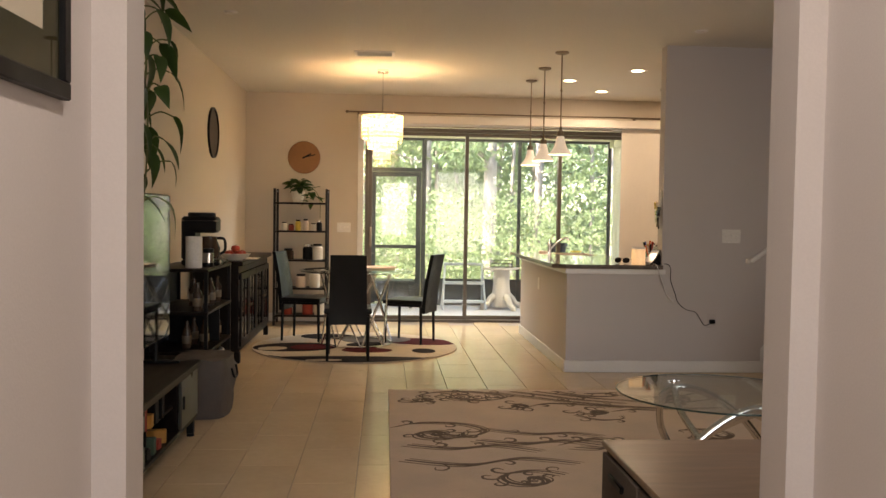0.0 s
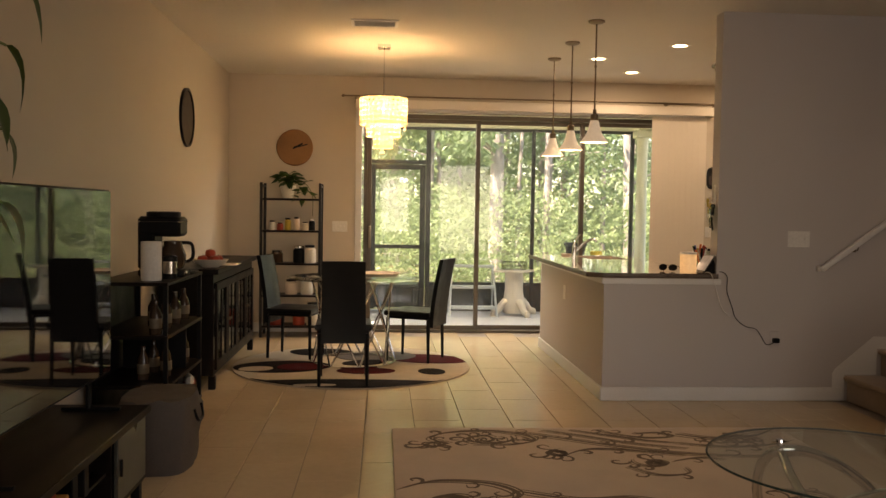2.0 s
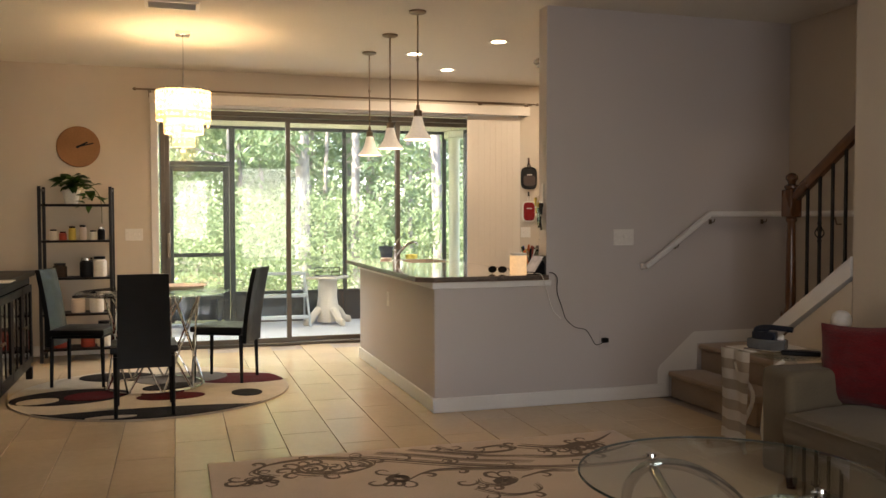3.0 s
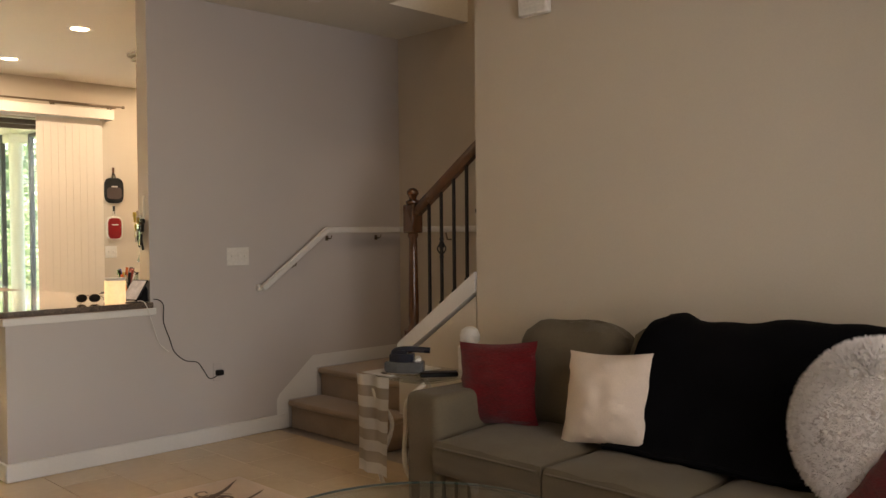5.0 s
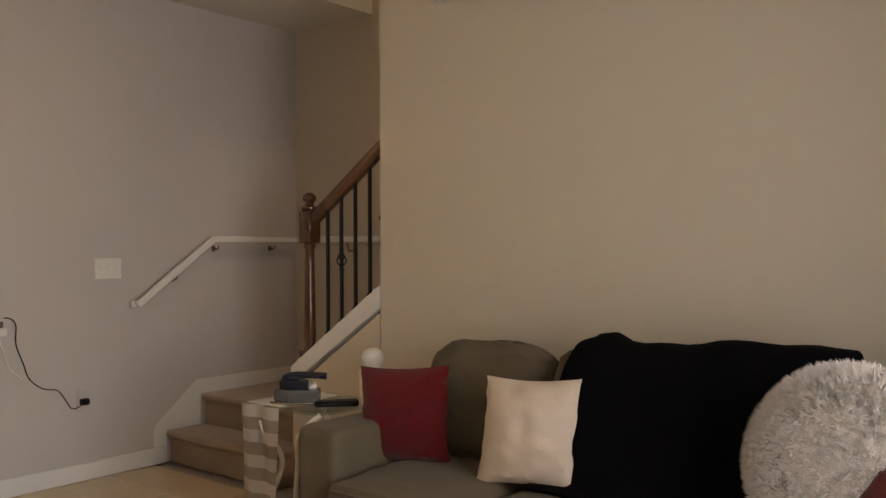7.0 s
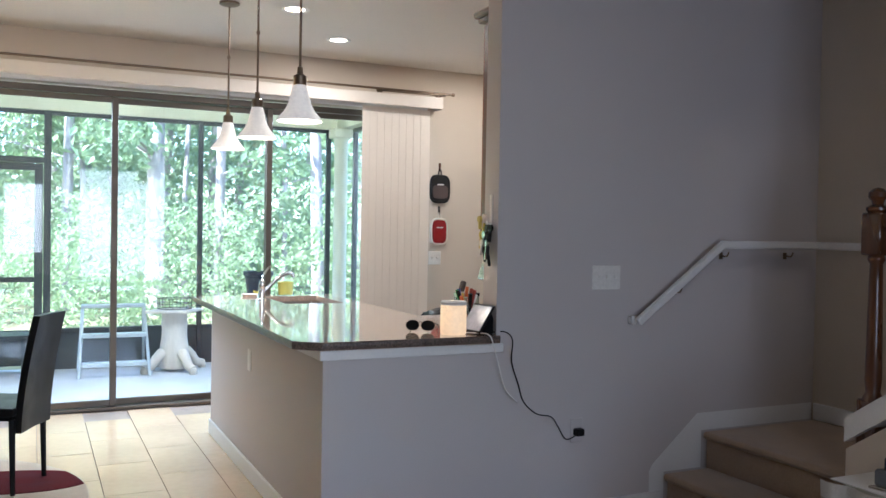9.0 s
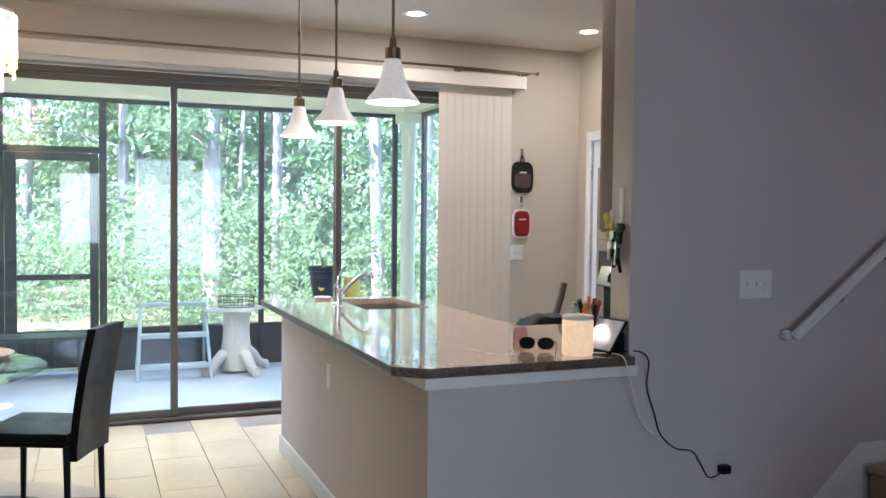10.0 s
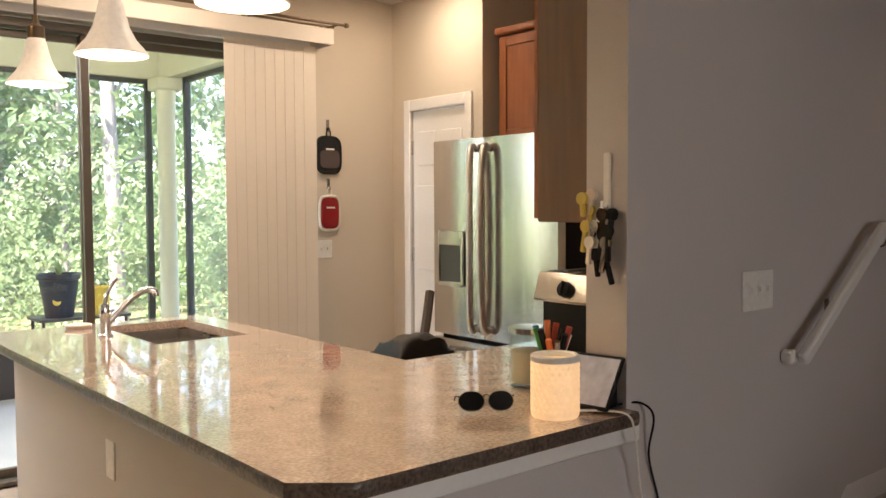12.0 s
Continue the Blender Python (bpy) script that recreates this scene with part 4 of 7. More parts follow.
for nm, args, mt, z in (("patch", (-0.05, -0.90, 1.0, 0.24, 0.0), M_RUG_BLACK, 0.015), ("patch", (-0.58, -0.12, 0.40, 0.27, 0.15), M_RUG_BLACK, 0.016), ("patch", (-0.78, -0.24, 0.14, 0.10, 0.3), M_RUG_CREAM, 0.019),
                        ("patch", (-0.42, -0.14, 0.20, 0.16, 0.2), M_RUG_WINE, 0.019), ("patch", (0.12, -0.30, 0.24, 0.13, 0.0), M_RUG_WINE, 0.016), ("patch", (-0.25, -0.90, 0.16, 0.04, 0.05), M_RUG_CREAM, 0.019),
                        ("patch", (0.66, -0.32, 0.11, 0.13, 0.3), M_RUG_BLACK, 0.016), ("patch", (0.62, 0.30, 0.42, 0.22, -0.25), M_RUG_WINE, 0.016), ("patch", (0.20, 0.42, 0.36, 0.26, 0.1), M_RUG_GREY, 0.0165), ("patch", (0.1, 0.08, 0.2, 0.12, 0.4), M_RUG_BLACK, 0.0175),
                        ("patch", (-0.3, 0.62, 0.3, 0.2, -0.2), M_RUG_BLACK, 0.016)):
    part(nm, blob(*args, 0.010, z, 0.992), mt, rr)

# dining table
tb = thing("dining_table", "round glass dining table on a crossed chrome rod base", "dining table", (-0.34, 8.47, 0.018))
part("tabletop", lathe([(0.0, 0.722), (0.555, 0.722), (0.565, 0.727), (0.565, 0.731), (0.555, 0.734), (0.0, 0.734)], 64), M_TABLEGLASS, tb).visible_shadow = False
for k in range(9):
    a = 2 * math.pi * k / 9
    for s in (1, -1):
        b = a + s * 1.15
        part("rod", tube([(0.36 * math.cos(a), 0.36 * math.sin(a), 0.0), (0.36 * math.cos(b), 0.36 * math.sin(b), 0.72)], 0.0075, 8), M_CHROME, tb)
part("base_ring", lathe([(0.352, 0.0), (0.368, 0.0), (0.368, 0.014), (0.352, 0.014)], 48, close=True), M_CHROME, tb)
part("top_ring", lathe([(0.352, 0.708), (0.368, 0.708), (0.368, 0.72), (0.352, 0.72)], 48, close=True), M_CHROME, tb)
tray = thing("serving_tray", "flat cream tray on the glass table", "tray", (-0.12, 8.80, 0.752))
part("tray_body", lathe([(0.0, 0.0), (0.16, 0.0), (0.19, 0.015), (0.185, 0.018), (0.155, 0.006), (0.0, 0.006)], 32), M_CREAM, tray)


def dining_chair(m):
    t = thing("dining_chair", "tall-backed black leatherette dining chair on slim legs", "chair", group="chairs round the dining table")
    part("seat", cushion(0.42, 0.42, 0.06, 0.25, 0.002, 8), M_LEATHER, t, at=Matrix.Translation((0, 0, 0.455)))
    part("seat_frame", bx(-0.19, -0.19, 0.405, 0.19, 0.19, 0.43, 0.006), M_BLACK, t)
    bm = bmesh.new()
    rows = []
    for k in range(13):
        u = k / 12
        z = 0.335 + 0.64 * u
        y = -0.215 - 0.085 * u ** 1.6
        w = 0.168 - 0.012 * u
        rows.append([bm.verts.new((x * w, y + dy + 0.012 * (1 - abs(x)), z)) for x, dy in ((-1, -0.018), (-0.5, -0.02), (0, -0.02), (0.5, -0.02), (1, -0.018), (1, 0.018), (0.5, 0.02), (0, 0.02), (-0.5, 0.02), (-1, 0.018))])
    for a, b in zip(rows, rows[1:]):
        for k in range(10):
            bm.faces.new((a[k], a[(k + 1) % 10], b[(k + 1) % 10], b[k]))
    bm.faces.new(rows[0][::-1]), bm.faces.new(rows[-1])
    bmesh.ops.recalc_face_normals(bm, faces=bm.faces[:])
    part("backrest", bm, M_LEATHER, t)
    for x in (-0.175, 0.175):
        for y in (-0.19, 0.185):
            part("leg", tube([(x, y, 0.41), (x * 1.02, y * 1.04, 0.0)], 0.017, 8, 0.75), M_BLACK, t)
    t.matrix_basis = m @ Matrix.Diagonal((1, 1, 0.96, 1))
    return t


first = dining_chair(pose(-0.385, 7.61, 0.018, 0, 0, 2))
copy_thing(first, pose(0.20, 8.62, 0.018, 0, 0, 66) @ Matrix.Diagonal((1, 1, 0.96, 1)))
copy_thing(first, pose(-0.86, 8.76, 0.018, 0, 0, -104) @ Matrix.Diagonal((1, 1, 0.96, 1)))

# sideboard
sb = thing("sideboard", "black-brown wooden sideboard with glazed doors", "sideboard", (-1.48, 8.28, 0))
part("top", bx(-0.24, -0.96, 0.845, 0.20, 0.95, 0.885, 0.004), M_DARKWOOD, sb)
part("body", merge(bx(-0.23, -0.93, 0.10, 0.16, -0.90, 0.845, 0.002), bx(-0.23, 0.89, 0.10, 0.16, 0.92, 0.845, 0.002), bx(-0.23, -0.90, 0.10, -0.21, 0.89, 0.845), bx(-0.21, -0.90, 0.10, 0.16, 0.89, 0.13), bx(-0.21, -0.90, 0.45, 0.12, 0.89, 0.47), bx(0.14, -0.90, 0.78, 0.16, 0.89, 0.845)), M_DARKWOOD, sb)
for k in range(4):
    a = -0.895 + 0.446 * k
    d = part("door", merge(bx(0.162, a, 0.14, 0.182, a + 0.055, 0.775, 0.002), bx(0.162, a + 0.385, 0.14, 0.182, a + 0.44, 0.775, 0.002), bx(0.162, a + 0.055, 0.14, 0.182, a + 0.385, 0.20, 0.002), bx(0.162, a + 0.055, 0.72, 0.182, a + 0.385, 0.775, 0.002), bx(0.166, a + 0.21, 0.20, 0.178, a + 0.23, 0.72)), M_DARKWOOD, sb)
    part("pane", bx(0.169, a + 0.05, 0.195, 0.173, a + 0.39, 0.725), M_TABLEGLASS, d)
    part("knob", moved(lathe([(0.006, 0.0), (0.006, 0.012), (0.013, 0.018), (0.010, 0.026), (0.0, 0.028)], 12), Matrix.Translation((0.182, a + (0.40 if k % 2 == 0 else 0.03), 0.47)) @ pose(0, 0, 0, 0, 90)), M_NICKEL, d)
for y in (-0.91, 0.90):
    for x in (-0.21, 0.15):
        part("leg", bx(x - 0.025, y - 0.025, 0, x + 0.025, y + 0.025, 0.10, 0.004), M_DARKWOOD, sb)
rnd = random.Random(5)
for k in range(12):
    y = -0.80 + 0.145 * k
    h = rnd.uniform(0.10, 0.2)
    g = thing("glassware", "pale glass standing inside the sideboard", "glassware", (-1.44, 8.28 + y, rnd.choice((0.132, 0.472))), group="glassware in the sideboard")
    part("cup", lathe([(0.0, 0.0), (0.03, 0.0), (0.034, h * 0.5), (0.04, h), (0.037, h), (0.03, h * 0.4), (0.0, 0.006)], 14), M_CERAMIC, g)
bowl = thing("fruit_bowl", "white shallow bowl on the sideboard", "bowl", (-1.38, 7.55, 0.885))
part("bowl_shell", lathe([(0.0, 0.0), (0.06, 0.0), (0.065, 0.008), (0.11, 0.03), (0.135, 0.06), (0.131, 0.062), (0.105, 0.036), (0.05, 0.012), (0.0, 0.010)], 28), M_CERAMIC, bowl)
for k, (x, y, z) in enumerate(((0.05, 0.03, 0.055), (-0.04, 0.05, 0.055), (-0.05, -0.04, 0.055), (0.04, -0.05, 0.055), (0.0, 0.0, 0.10))):
    a = thing("apple", "ripe red-orange fruit in the white bowl", "fruit", (-1.38 + x, 7.55 + y, 0.885 + z), group="fruit in the bowl")
    part("flesh", lathe([(0.0, -0.028), (0.015, -0.034), (0.034, -0.02), (0.040, 0.005), (0.032, 0.027), (0.014, 0.033), (0.0, 0.026)], 16), M_APPLE, a)
    part("stalk", tube([(0, 0, 0.026), (0.003, 0, 0.042)], 0.0018, 5), M_STEM, a)
tr = thing("place_mat", "flat pale mat on the sideboard", "mat", (-1.34, 7.85, 0.885))
part("mat_sheet", bx(-0.12, -0.12, 0, 0.12, 0.12, 0.008, 0.003), M_CERAMIC, tr)

# open coffee shelf
cs = thing("coffee_shelf", "black open shelf unit with glass shelves", "shelf unit", (-1.48, 6.29, 0))
for y in (-0.44, 0.44):
    for x in (-0.20, 0.19):
        part("post", bx(x - 0.012, y - 0.012, 0, x + 0.012, y + 0.012, 0.93, 0.002), M_BLACK, cs)
for z in (0.08, 0.33, 0.62, 0.93):
    part("shelf", bx(-0.215, -0.46, z, 0.205, 0.46, z + 0.022, 0.003), M_DARKWOOD, cs)
cs.scale = (1, 1, 0.957)
part("back_panel", bx(-0.222, -0.455, 0.05, -0.216, 0.455, 0.95), M_BLACK, cs)
part("divider", bx(-0.2, 0.10, 0.352, 0.18, 0.112, 0.62), M_BLACK, cs)
for k in range(7):
    for z in (0.352, 0.642):
        if (k + int(z * 10)) % 4 == 3:
            continue
        b = thing("bottle", "small dark bottle with a brown label on the shelf", "bottle", (-1.36 - 0.1 * (k % 2), 5.91 + 0.115 * k, z * 0.957), group="bottles on the coffee shelf")
        part("glass_body", lathe([(0.0, 0.0), (0.032, 0.0), (0.034, 0.01), (0.034, 0.12), (0.014, 0.16), (0.014, 0.195), (0.0, 0.195)], 14), M_AMBER, b)
        part("label", lathe([(0.0345, 0.035), (0.0352, 0.036), (0.0352, 0.09), (0.0345, 0.091)], 14, close=True), M_LABEL, b)
for k, (y, z, w, mt) in enumerate(((5.96, 0.102, 0.14, M_LABEL), (6.19, 0.102, 0.18, M_BOOKRED), (6.43, 0.102, 0.14, M_BLACK), (6.61, 0.102, 0.12, M_LABEL))):
    b = thing("food_box", "small packaged food box on the lowest shelf", "box", (-1.40, y, z * 0.957), group="boxes on the coffee shelf")
    part("carton", bx(-0.06, -w / 2, 0, 0.06, w / 2, 0.18, 0.004), mt, b)
cm = thing("coffee_maker", "black drip coffee maker with a glass carafe", "coffee maker", (-1.42, 6.33, 0.912))
part("base", bx(-0.13, -0.10, 0, 0.14, 0.10, 0.045, 0.012), M_BLACK, cm)
part("tower", bx(-0.13, -0.10, 0.045, -0.03, 0.10, 0.33, 0.012), M_BLACK, cm)
part("brew_head", merge(bx(-0.13, -0.105, 0.24, 0.12, 0.105, 0.36, 0.018), lathe([(0.0, 0.36), (0.10, 0.36), (0.10, 0.385), (0.085, 0.39), (0.0, 0.39)], 24)), M_BLACK, cm)
part("steel_band", bx(-0.131, -0.106, 0.325, 0.122, 0.106, 0.333, 0.004), M_STEEL, cm)
jug = part("carafe", moved(lathe([(0.0, 0.0), (0.06, 0.0), (0.075, 0.03), (0.078, 0.08), (0.055, 0.14), (0.055, 0.165), (0.0, 0.17)], 24), Matrix.Translation((0.055, 0, 0.048))), M_AMBER, cm)
part("handle", tube(curve([(0.10, 0.045, 0.20), (0.15, 0.075, 0.19), (0.155, 0.08, 0.11), (0.12, 0.06, 0.08)], 5), 0.011, 8), M_BLACK, jug)
part("knob", moved(lathe([(0.0, 0.0), (0.014, 0.0), (0.012, 0.012), (0.0, 0.014)], 14), Matrix.Translation((0.14, -0.04, 0.025)) @ pose(0, 0, 0, 0, 90)), M_STEEL, cm)
pt = thing("paper_towel", "white roll of paper towel beside the coffee maker", "paper towel", (-1.40, 5.97, 0.912))
part("roll", lathe([(0.02, 0.0), (0.055, 0.0), (0.057, 0.01), (0.057, 0.21), (0.055, 0.22), (0.02, 0.22)], 24, close=True), M_PAPER, pt)
cn = thing("canister", "small black canister with a steel band", "canister", (-1.33, 6.11, 0.912))
part("can", lathe([(0.0, 0.0), (0.04, 0.0), (0.04, 0.13), (0.0, 0.135)], 20), M_BLACK, cn)
part("band", lathe([(0.0402, 0.03), (0.041, 0.031), (0.041, 0.10), (0.0402, 0.101)], 20, close=True), M_STEEL, cn)
cloth_mat = thing("dark_tray", "flat dark tray at the end of the coffee shelf", "tray", (-1.43, 6.61, 0.912))
part("tray_body", bx(-0.14, -0.11, 0, 0.14, 0.11, 0.012, 0.004), M_BLACK, cloth_mat)

sn = thing("snack_bag", "crumpled white and red snack bag on the lowest shelf", "snack bag", (-1.32, 6.56, 0.098))
part("pouch", moved(pillow_shape(0.17, 0.07, 4, 12), pose(0, 0, 0.09, 0, 90, 20)), M_WHITE, sn)
part("printed_patch", moved(pillow_shape(0.10, 0.074, 4, 10), pose(0.004, 0, 0.10, 0, 90, 20)), M_BOOKRED, sn, "red printed patch")

# storage bag on the floor
bag = thing("storage_bag", "slouching grey-brown felt storage bag on the floor", "storage bag", (-1.23, 5.50, 0))
bm = bmesh.new()
bmesh.ops.create_cube(bm, size=2)
bmesh.ops.subdivide_edges(bm, edges=bm.edges[:], cuts=7, use_grid_fill=True)
for v in bm.verts:
    x, y, z = v.co
    k = (1 - 0.10 * abs(z) ** 3) * (1.0 + 0.04 * math.sin(3 * z))
    r = max(abs(x), abs(y))
    n3 = noise.noise(Vector((x * 2, y * 2, z * 2)))
    rad = 1 - 0.18 * (abs(x) * abs(y)) ** 2
    v.co = Vector((x * 0.19 * k * rad + 0.012 * n3, y * 0.26 * k * rad + 0.012 * n3, (z + 1) * 0.185 + (0.02 * n3 if z > 0 else 0)))
part("felt_body", bm, M_BAG, bag)
part("handle", tube(curve([(0.19, -0.08, 0.30), (0.205, -0.05, 0.24), (0.205, 0.05, 0.24), (0.19, 0.08, 0.30)], 5), 0.008, 6), M_BLACK, bag)

# television and its console
tc = thing("tv_console", "long black television console with open middle shelves", "media console", (-1.42, 4.10, 0))
tc.scale = (1, 1, 0.88)
part("top", bx(-0.26, -0.86, 0.455, 0.29, 0.84, 0.495, 0.004), M_DARKWOOD, tc)
part("carcass", merge(bx(-0.25, -0.84, 0.12, -0.23, 0.82, 0.455), bx(-0.23, -0.84, 0.12, 0.27, -0.81, 0.455, 0.002), bx(-0.23, 0.79, 0.12, 0.27, 0.82, 0.455, 0.002), bx(-0.23, -0.81, 0.12, 0.27, 0.79, 0.145), bx(-0.23, -0.32, 0.145, 0.26, -0.30, 0.455), bx(-0.23, 0.36, 0.145, 0.26, 0.38, 0.455), bx(-0.23, -0.30, 0.29, 0.24, 0.36, 0.305)), M_DARKWOOD, tc)
for a, b in ((-0.80, -0.325), (0.385, 0.785)):
    d = part("door", bx(0.262, a, 0.15, 0.28, b, 0.45, 0.003), M_GREYDOOR, tc)
    part("handle", bx(0.281, b - 0.03 if a < 0 else a + 0.02, 0.27, 0.292, b - 0.02 if a < 0 else a + 0.03, 0.35, 0.002), M_BLACK, d)
for y in (-0.80, 0.78):
    for x in (-0.21, 0.24):
        part("foot", merge(bx(x - 0.02, y - 0.02, 0.02, x + 0.02, y + 0.02, 0.12, 0.003), moved(lathe([(0.0, 0.0), (0.022, 0.0), (0.022, 0.02), (0.0, 0.02)], 12), Matrix.Translation((x, y, 0)))), M_BLACK, tc)
rnd = random.Random(8)
for k in range(8):
    z = 0.145 if k % 2 else 0.305
    mt = (M_BOOKRED, M_BLACK, M_BOOKYELLOW, M_BOOKGREEN, M_BLACK)[k % 5]
    w, h = rnd.uniform(0.07, 0.12), rnd.uniform(0.05, 0.12)
    b = thing("game_box", "small coloured game box lying in the console", "box", (-1.23, 3.87 + 0.052 * k, z * 0.88), rnd.uniform(-12, 12), group="boxes in the console")
    part("carton", bx(-0.09, -w * 0.24, 0, 0.07, w * 0.24, h, 0.003), mt, b)
tv = thing("television", "large black flat television mirroring the window", "television", (-1.35, 4.28, 0.437))
part("panel", bx(-0.035, -0.80, 0.12, 0.0, 0.79, 0.965, 0.006), M_BLACK, tv)
part("screen", bx(0.0005, -0.792, 0.132, 0.004, 0.782, 0.957), M_SCREEN, tv)
for y in (-0.55, 0.54):
    part("stand_leg", merge(tube([(-0.015, y, 0.13), (-0.015, y, 0.012)], 0.014, 8), bx(-0.13, y - 0.012, 0.0, 0.12, y + 0.012, 0.014, 0.003)), M_BLACK, tv)


def leaf_shape(length, width, bend):
    """A heart-shaped leaf lying along +x from its stalk, drooping towards its tip."""
    bm = bmesh.new()
    prof = [(0.0, 0.10), (0.08, 0.62), (0.22, 0.95), (0.40, 1.0), (0.60, 0.80), (0.80, 0.45), (0.93, 0.18), (1.0, 0.02)]
    rows = []
    for u, w in prof:
        x, z = u * length, -bend * length * u * u
        rows.append([bm.verts.new((x, s * w * width / 2, z + 0.10 * width * abs(s) * w)) for s in (-1, -0.5, 0, 0.5, 1)])
    for a, b in zip(rows, rows[1:]):
        for k in range(4):
            bm.faces.new((a[k], a[k + 1], b[k + 1], b[k]))
    return bm


# trailing plant in a hanging pot by the entry
cp = thing("hanging_plant", "trailing pothos with large dark heart-shaped leaves in a hanging pot", "house plant", (-0.95, 2.42, 2.12))
part("pot", lathe([(0.0, 0.0), (0.08, 0.0), (0.12, 0.14), (0.13, 0.16), (0.118, 0.16), (0.105, 0.13), (0.0, 0.13)], 28), M_CERAMIC, cp)
for k in range(3):
    a = 2.1 * k
    part("hanger_cord", tube([(0.124 * math.cos(a), 0.124 * math.sin(a), 0.158), (0, 0, CEIL - 2.12)], 0.003, 5), M_CREAM, cp)
rnd = random.Random(21)
for k in range(9):
    a0 = -2.6 + 0.55 * k
    depth = rnd.uniform(0.60, 1.0)
    spine = [Vector((0.05 * math.cos(a0), 0.05 * math.sin(a0), 0.13)), Vector((0.125 * math.cos(a0), 0.125 * math.sin(a0), 0.175))]
    for j in range(1, 7):
        w = a0 + 0.25 * math.sin(j * 1.3 + k)
        r = 0.15 + 0.035 * math.sin(j * 0.9 + k * 2)
        spine.append(Vector((r * math.cos(w), r * math.sin(w), 0.12 - depth * j / 6)))
    line = curve(spine, 4)
    part("vine", tube(line, 0.0045, 6, 0.6), M_STEM, cp)
    for j in range(3, len(line) - 1, 2):
        p = line[j]
        a = a0 + rnd.uniform(-1.0, 1.0)
        tip = p + Vector((0.07 * math.cos(a), 0.07 * math.sin(a), rnd.uniform(0.0, 0.05)))
        ln = rnd.uniform(0.075, 0.125)
        stalk = part("stalk", tube(curve([p, p.lerp(tip, 0.5) + Vector((0, 0, 0.015)), tip], 3), 0.0025, 5), M_STEM, cp)
        part("leaf", moved(leaf_shape(ln, ln * 0.52, rnd.uniform(0.25, 0.8)), Matrix.Translation(tip) @ Euler((rnd.uniform(-0.5, 0.5), rnd.uniform(0.15, 1.1), a + rnd.uniform(-0.5, 0.5))).to_matrix().to_4x4()), M_LEAF_POT, cp)

# wall pieces: plaque, clock, switch plates, picture
om = thing("wall_disc", "round dark woven wall plaque in a black frame", "wall decoration", (LX, 8.38, 2.08))
part("frame", moved(lathe([(0.225, 0.0), (0.245, 0.0), (0.245, 0.022), (0.225, 0.022)], 48, close=True), Matrix.Rotation(math.pi / 2, 4, "Y")), M_BLACK, om)
part("disc", moved(lathe([(0.0, 0.0), (0.226, 0.0), (0.226, 0.010), (0.0, 0.010)], 48), Matrix.Rotation(math.pi / 2, 4, "Y")), M_BAG, om)
ck = thing("wall_clock", "round brushed copper wall clock with dark markers", "clock", (-1.05, BY, 1.99))
FRONT = Matrix.Rotation(math.pi / 2, 4, "X")
part("face", moved(lathe([(0.0, 0.0), (0.195, 0.0), (0.195, 0.016), (0.188, 0.022), (0.0, 0.022)], 56), FRONT), M_COPPER, ck)
for a, ln, w in ((62, 0.095, 0.016), (75, 0.14, 0.011)):
    part("clock_hand", moved(bx(-0.02, -w / 2, 0.024, ln, w / 2, 0.027), FRONT @ Matrix.Rotation(radians(90 - a), 4, "Z")), M_BLACK, ck)
part("hub", moved(lathe([(0.0, 0.022), (0.012, 0.022), (0.012, 0.03), (0.0, 0.03)], 14), FRONT), M_BLACK, ck)


def plate(name, m, gangs, label, mt=None):
    t = thing(name, label, "switch plate")
    t.matrix_basis = m
    w = 0.046 * gangs + 0.026
    part("cover", bx(-w / 2, -0.006, -0.058, w / 2, 0, 0.058, 0.003), mt or M_WHITE, t)
    for k in range(gangs):
        x = -0.023 * (gangs - 1) + 0.046 * k
        part("toggle", merge(bx(x - 0.005, -0.016, -0.004, x + 0.005, -0.006, 0.010, 0.002), bx(x - 0.008, -0.0075, -0.018, x + 0.008, -0.006, 0.018, 0.0005)), M_WHITE, t)
    return t


plate("switch_plate", pose(-0.563, BY, 1.15), 3, "white three-gang switch plate on the back wall")
plate("switch_plate", pose(2.885, WY, 1.17), 3, "white three-gang switch plate on the grey wall")
plate("switch_plate", pose(3.545, BY, 1.145), 2, "white two-gang switch plate below the pot holders")
op = thing("wall_outlet", "grey-painted wall outlet with a black charger plugged in", "outlet", (2.73, WY, 0.445))
part("cover", bx(-0.035, -0.006, -0.058, 0.035, 0, 0.058, 0.003), M_WALL_GREY, op)
part("charger", bx(-0.022, -0.045, -0.022, 0.022, -0.006, 0.012, 0.005), M_BLACK, op)
co = thing("wall_outlet", "white wall outlet on the counter's half wall", "outlet", (1.475, 8.32, 0.65))
part("cover", bx(-0.006, -0.035, -0.06, 0, 0.035, 0.06, 0.003), M_WHITE, co)

pf = thing("picture_frame", "black framed picture with a wide dark green mount", "picture", (HL, 1.365, 1.52))
part("frame", merge(bx(0, -0.26, 0, 0.022, 0.26, 0.035, 0.003), bx(0, -0.26, 0.585, 0.022, 0.26, 0.62, 0.003), bx(0, -0.26, 0.035, 0.022, -0.225, 0.585, 0.003), bx(0, 0.225, 0.035, 0.022, 0.26, 0.585, 0.003)), M_BLACK, pf)
part("mount", merge(bx(0.003, -0.225, 0.035, 0.010, -0.15, 0.585), bx(0.003, 0.15, 0.035, 0.010, 0.225, 0.585), bx(0.003, -0.15, 0.035, 0.010, 0.15, 0.12), bx(0.003, -0.15, 0.50, 0.010, 0.15, 0.585)), M_MOUNT, pf)
part("print", bx(0.002, -0.15, 0.12, 0.007, 0.15, 0.50), M_CREAM, pf)
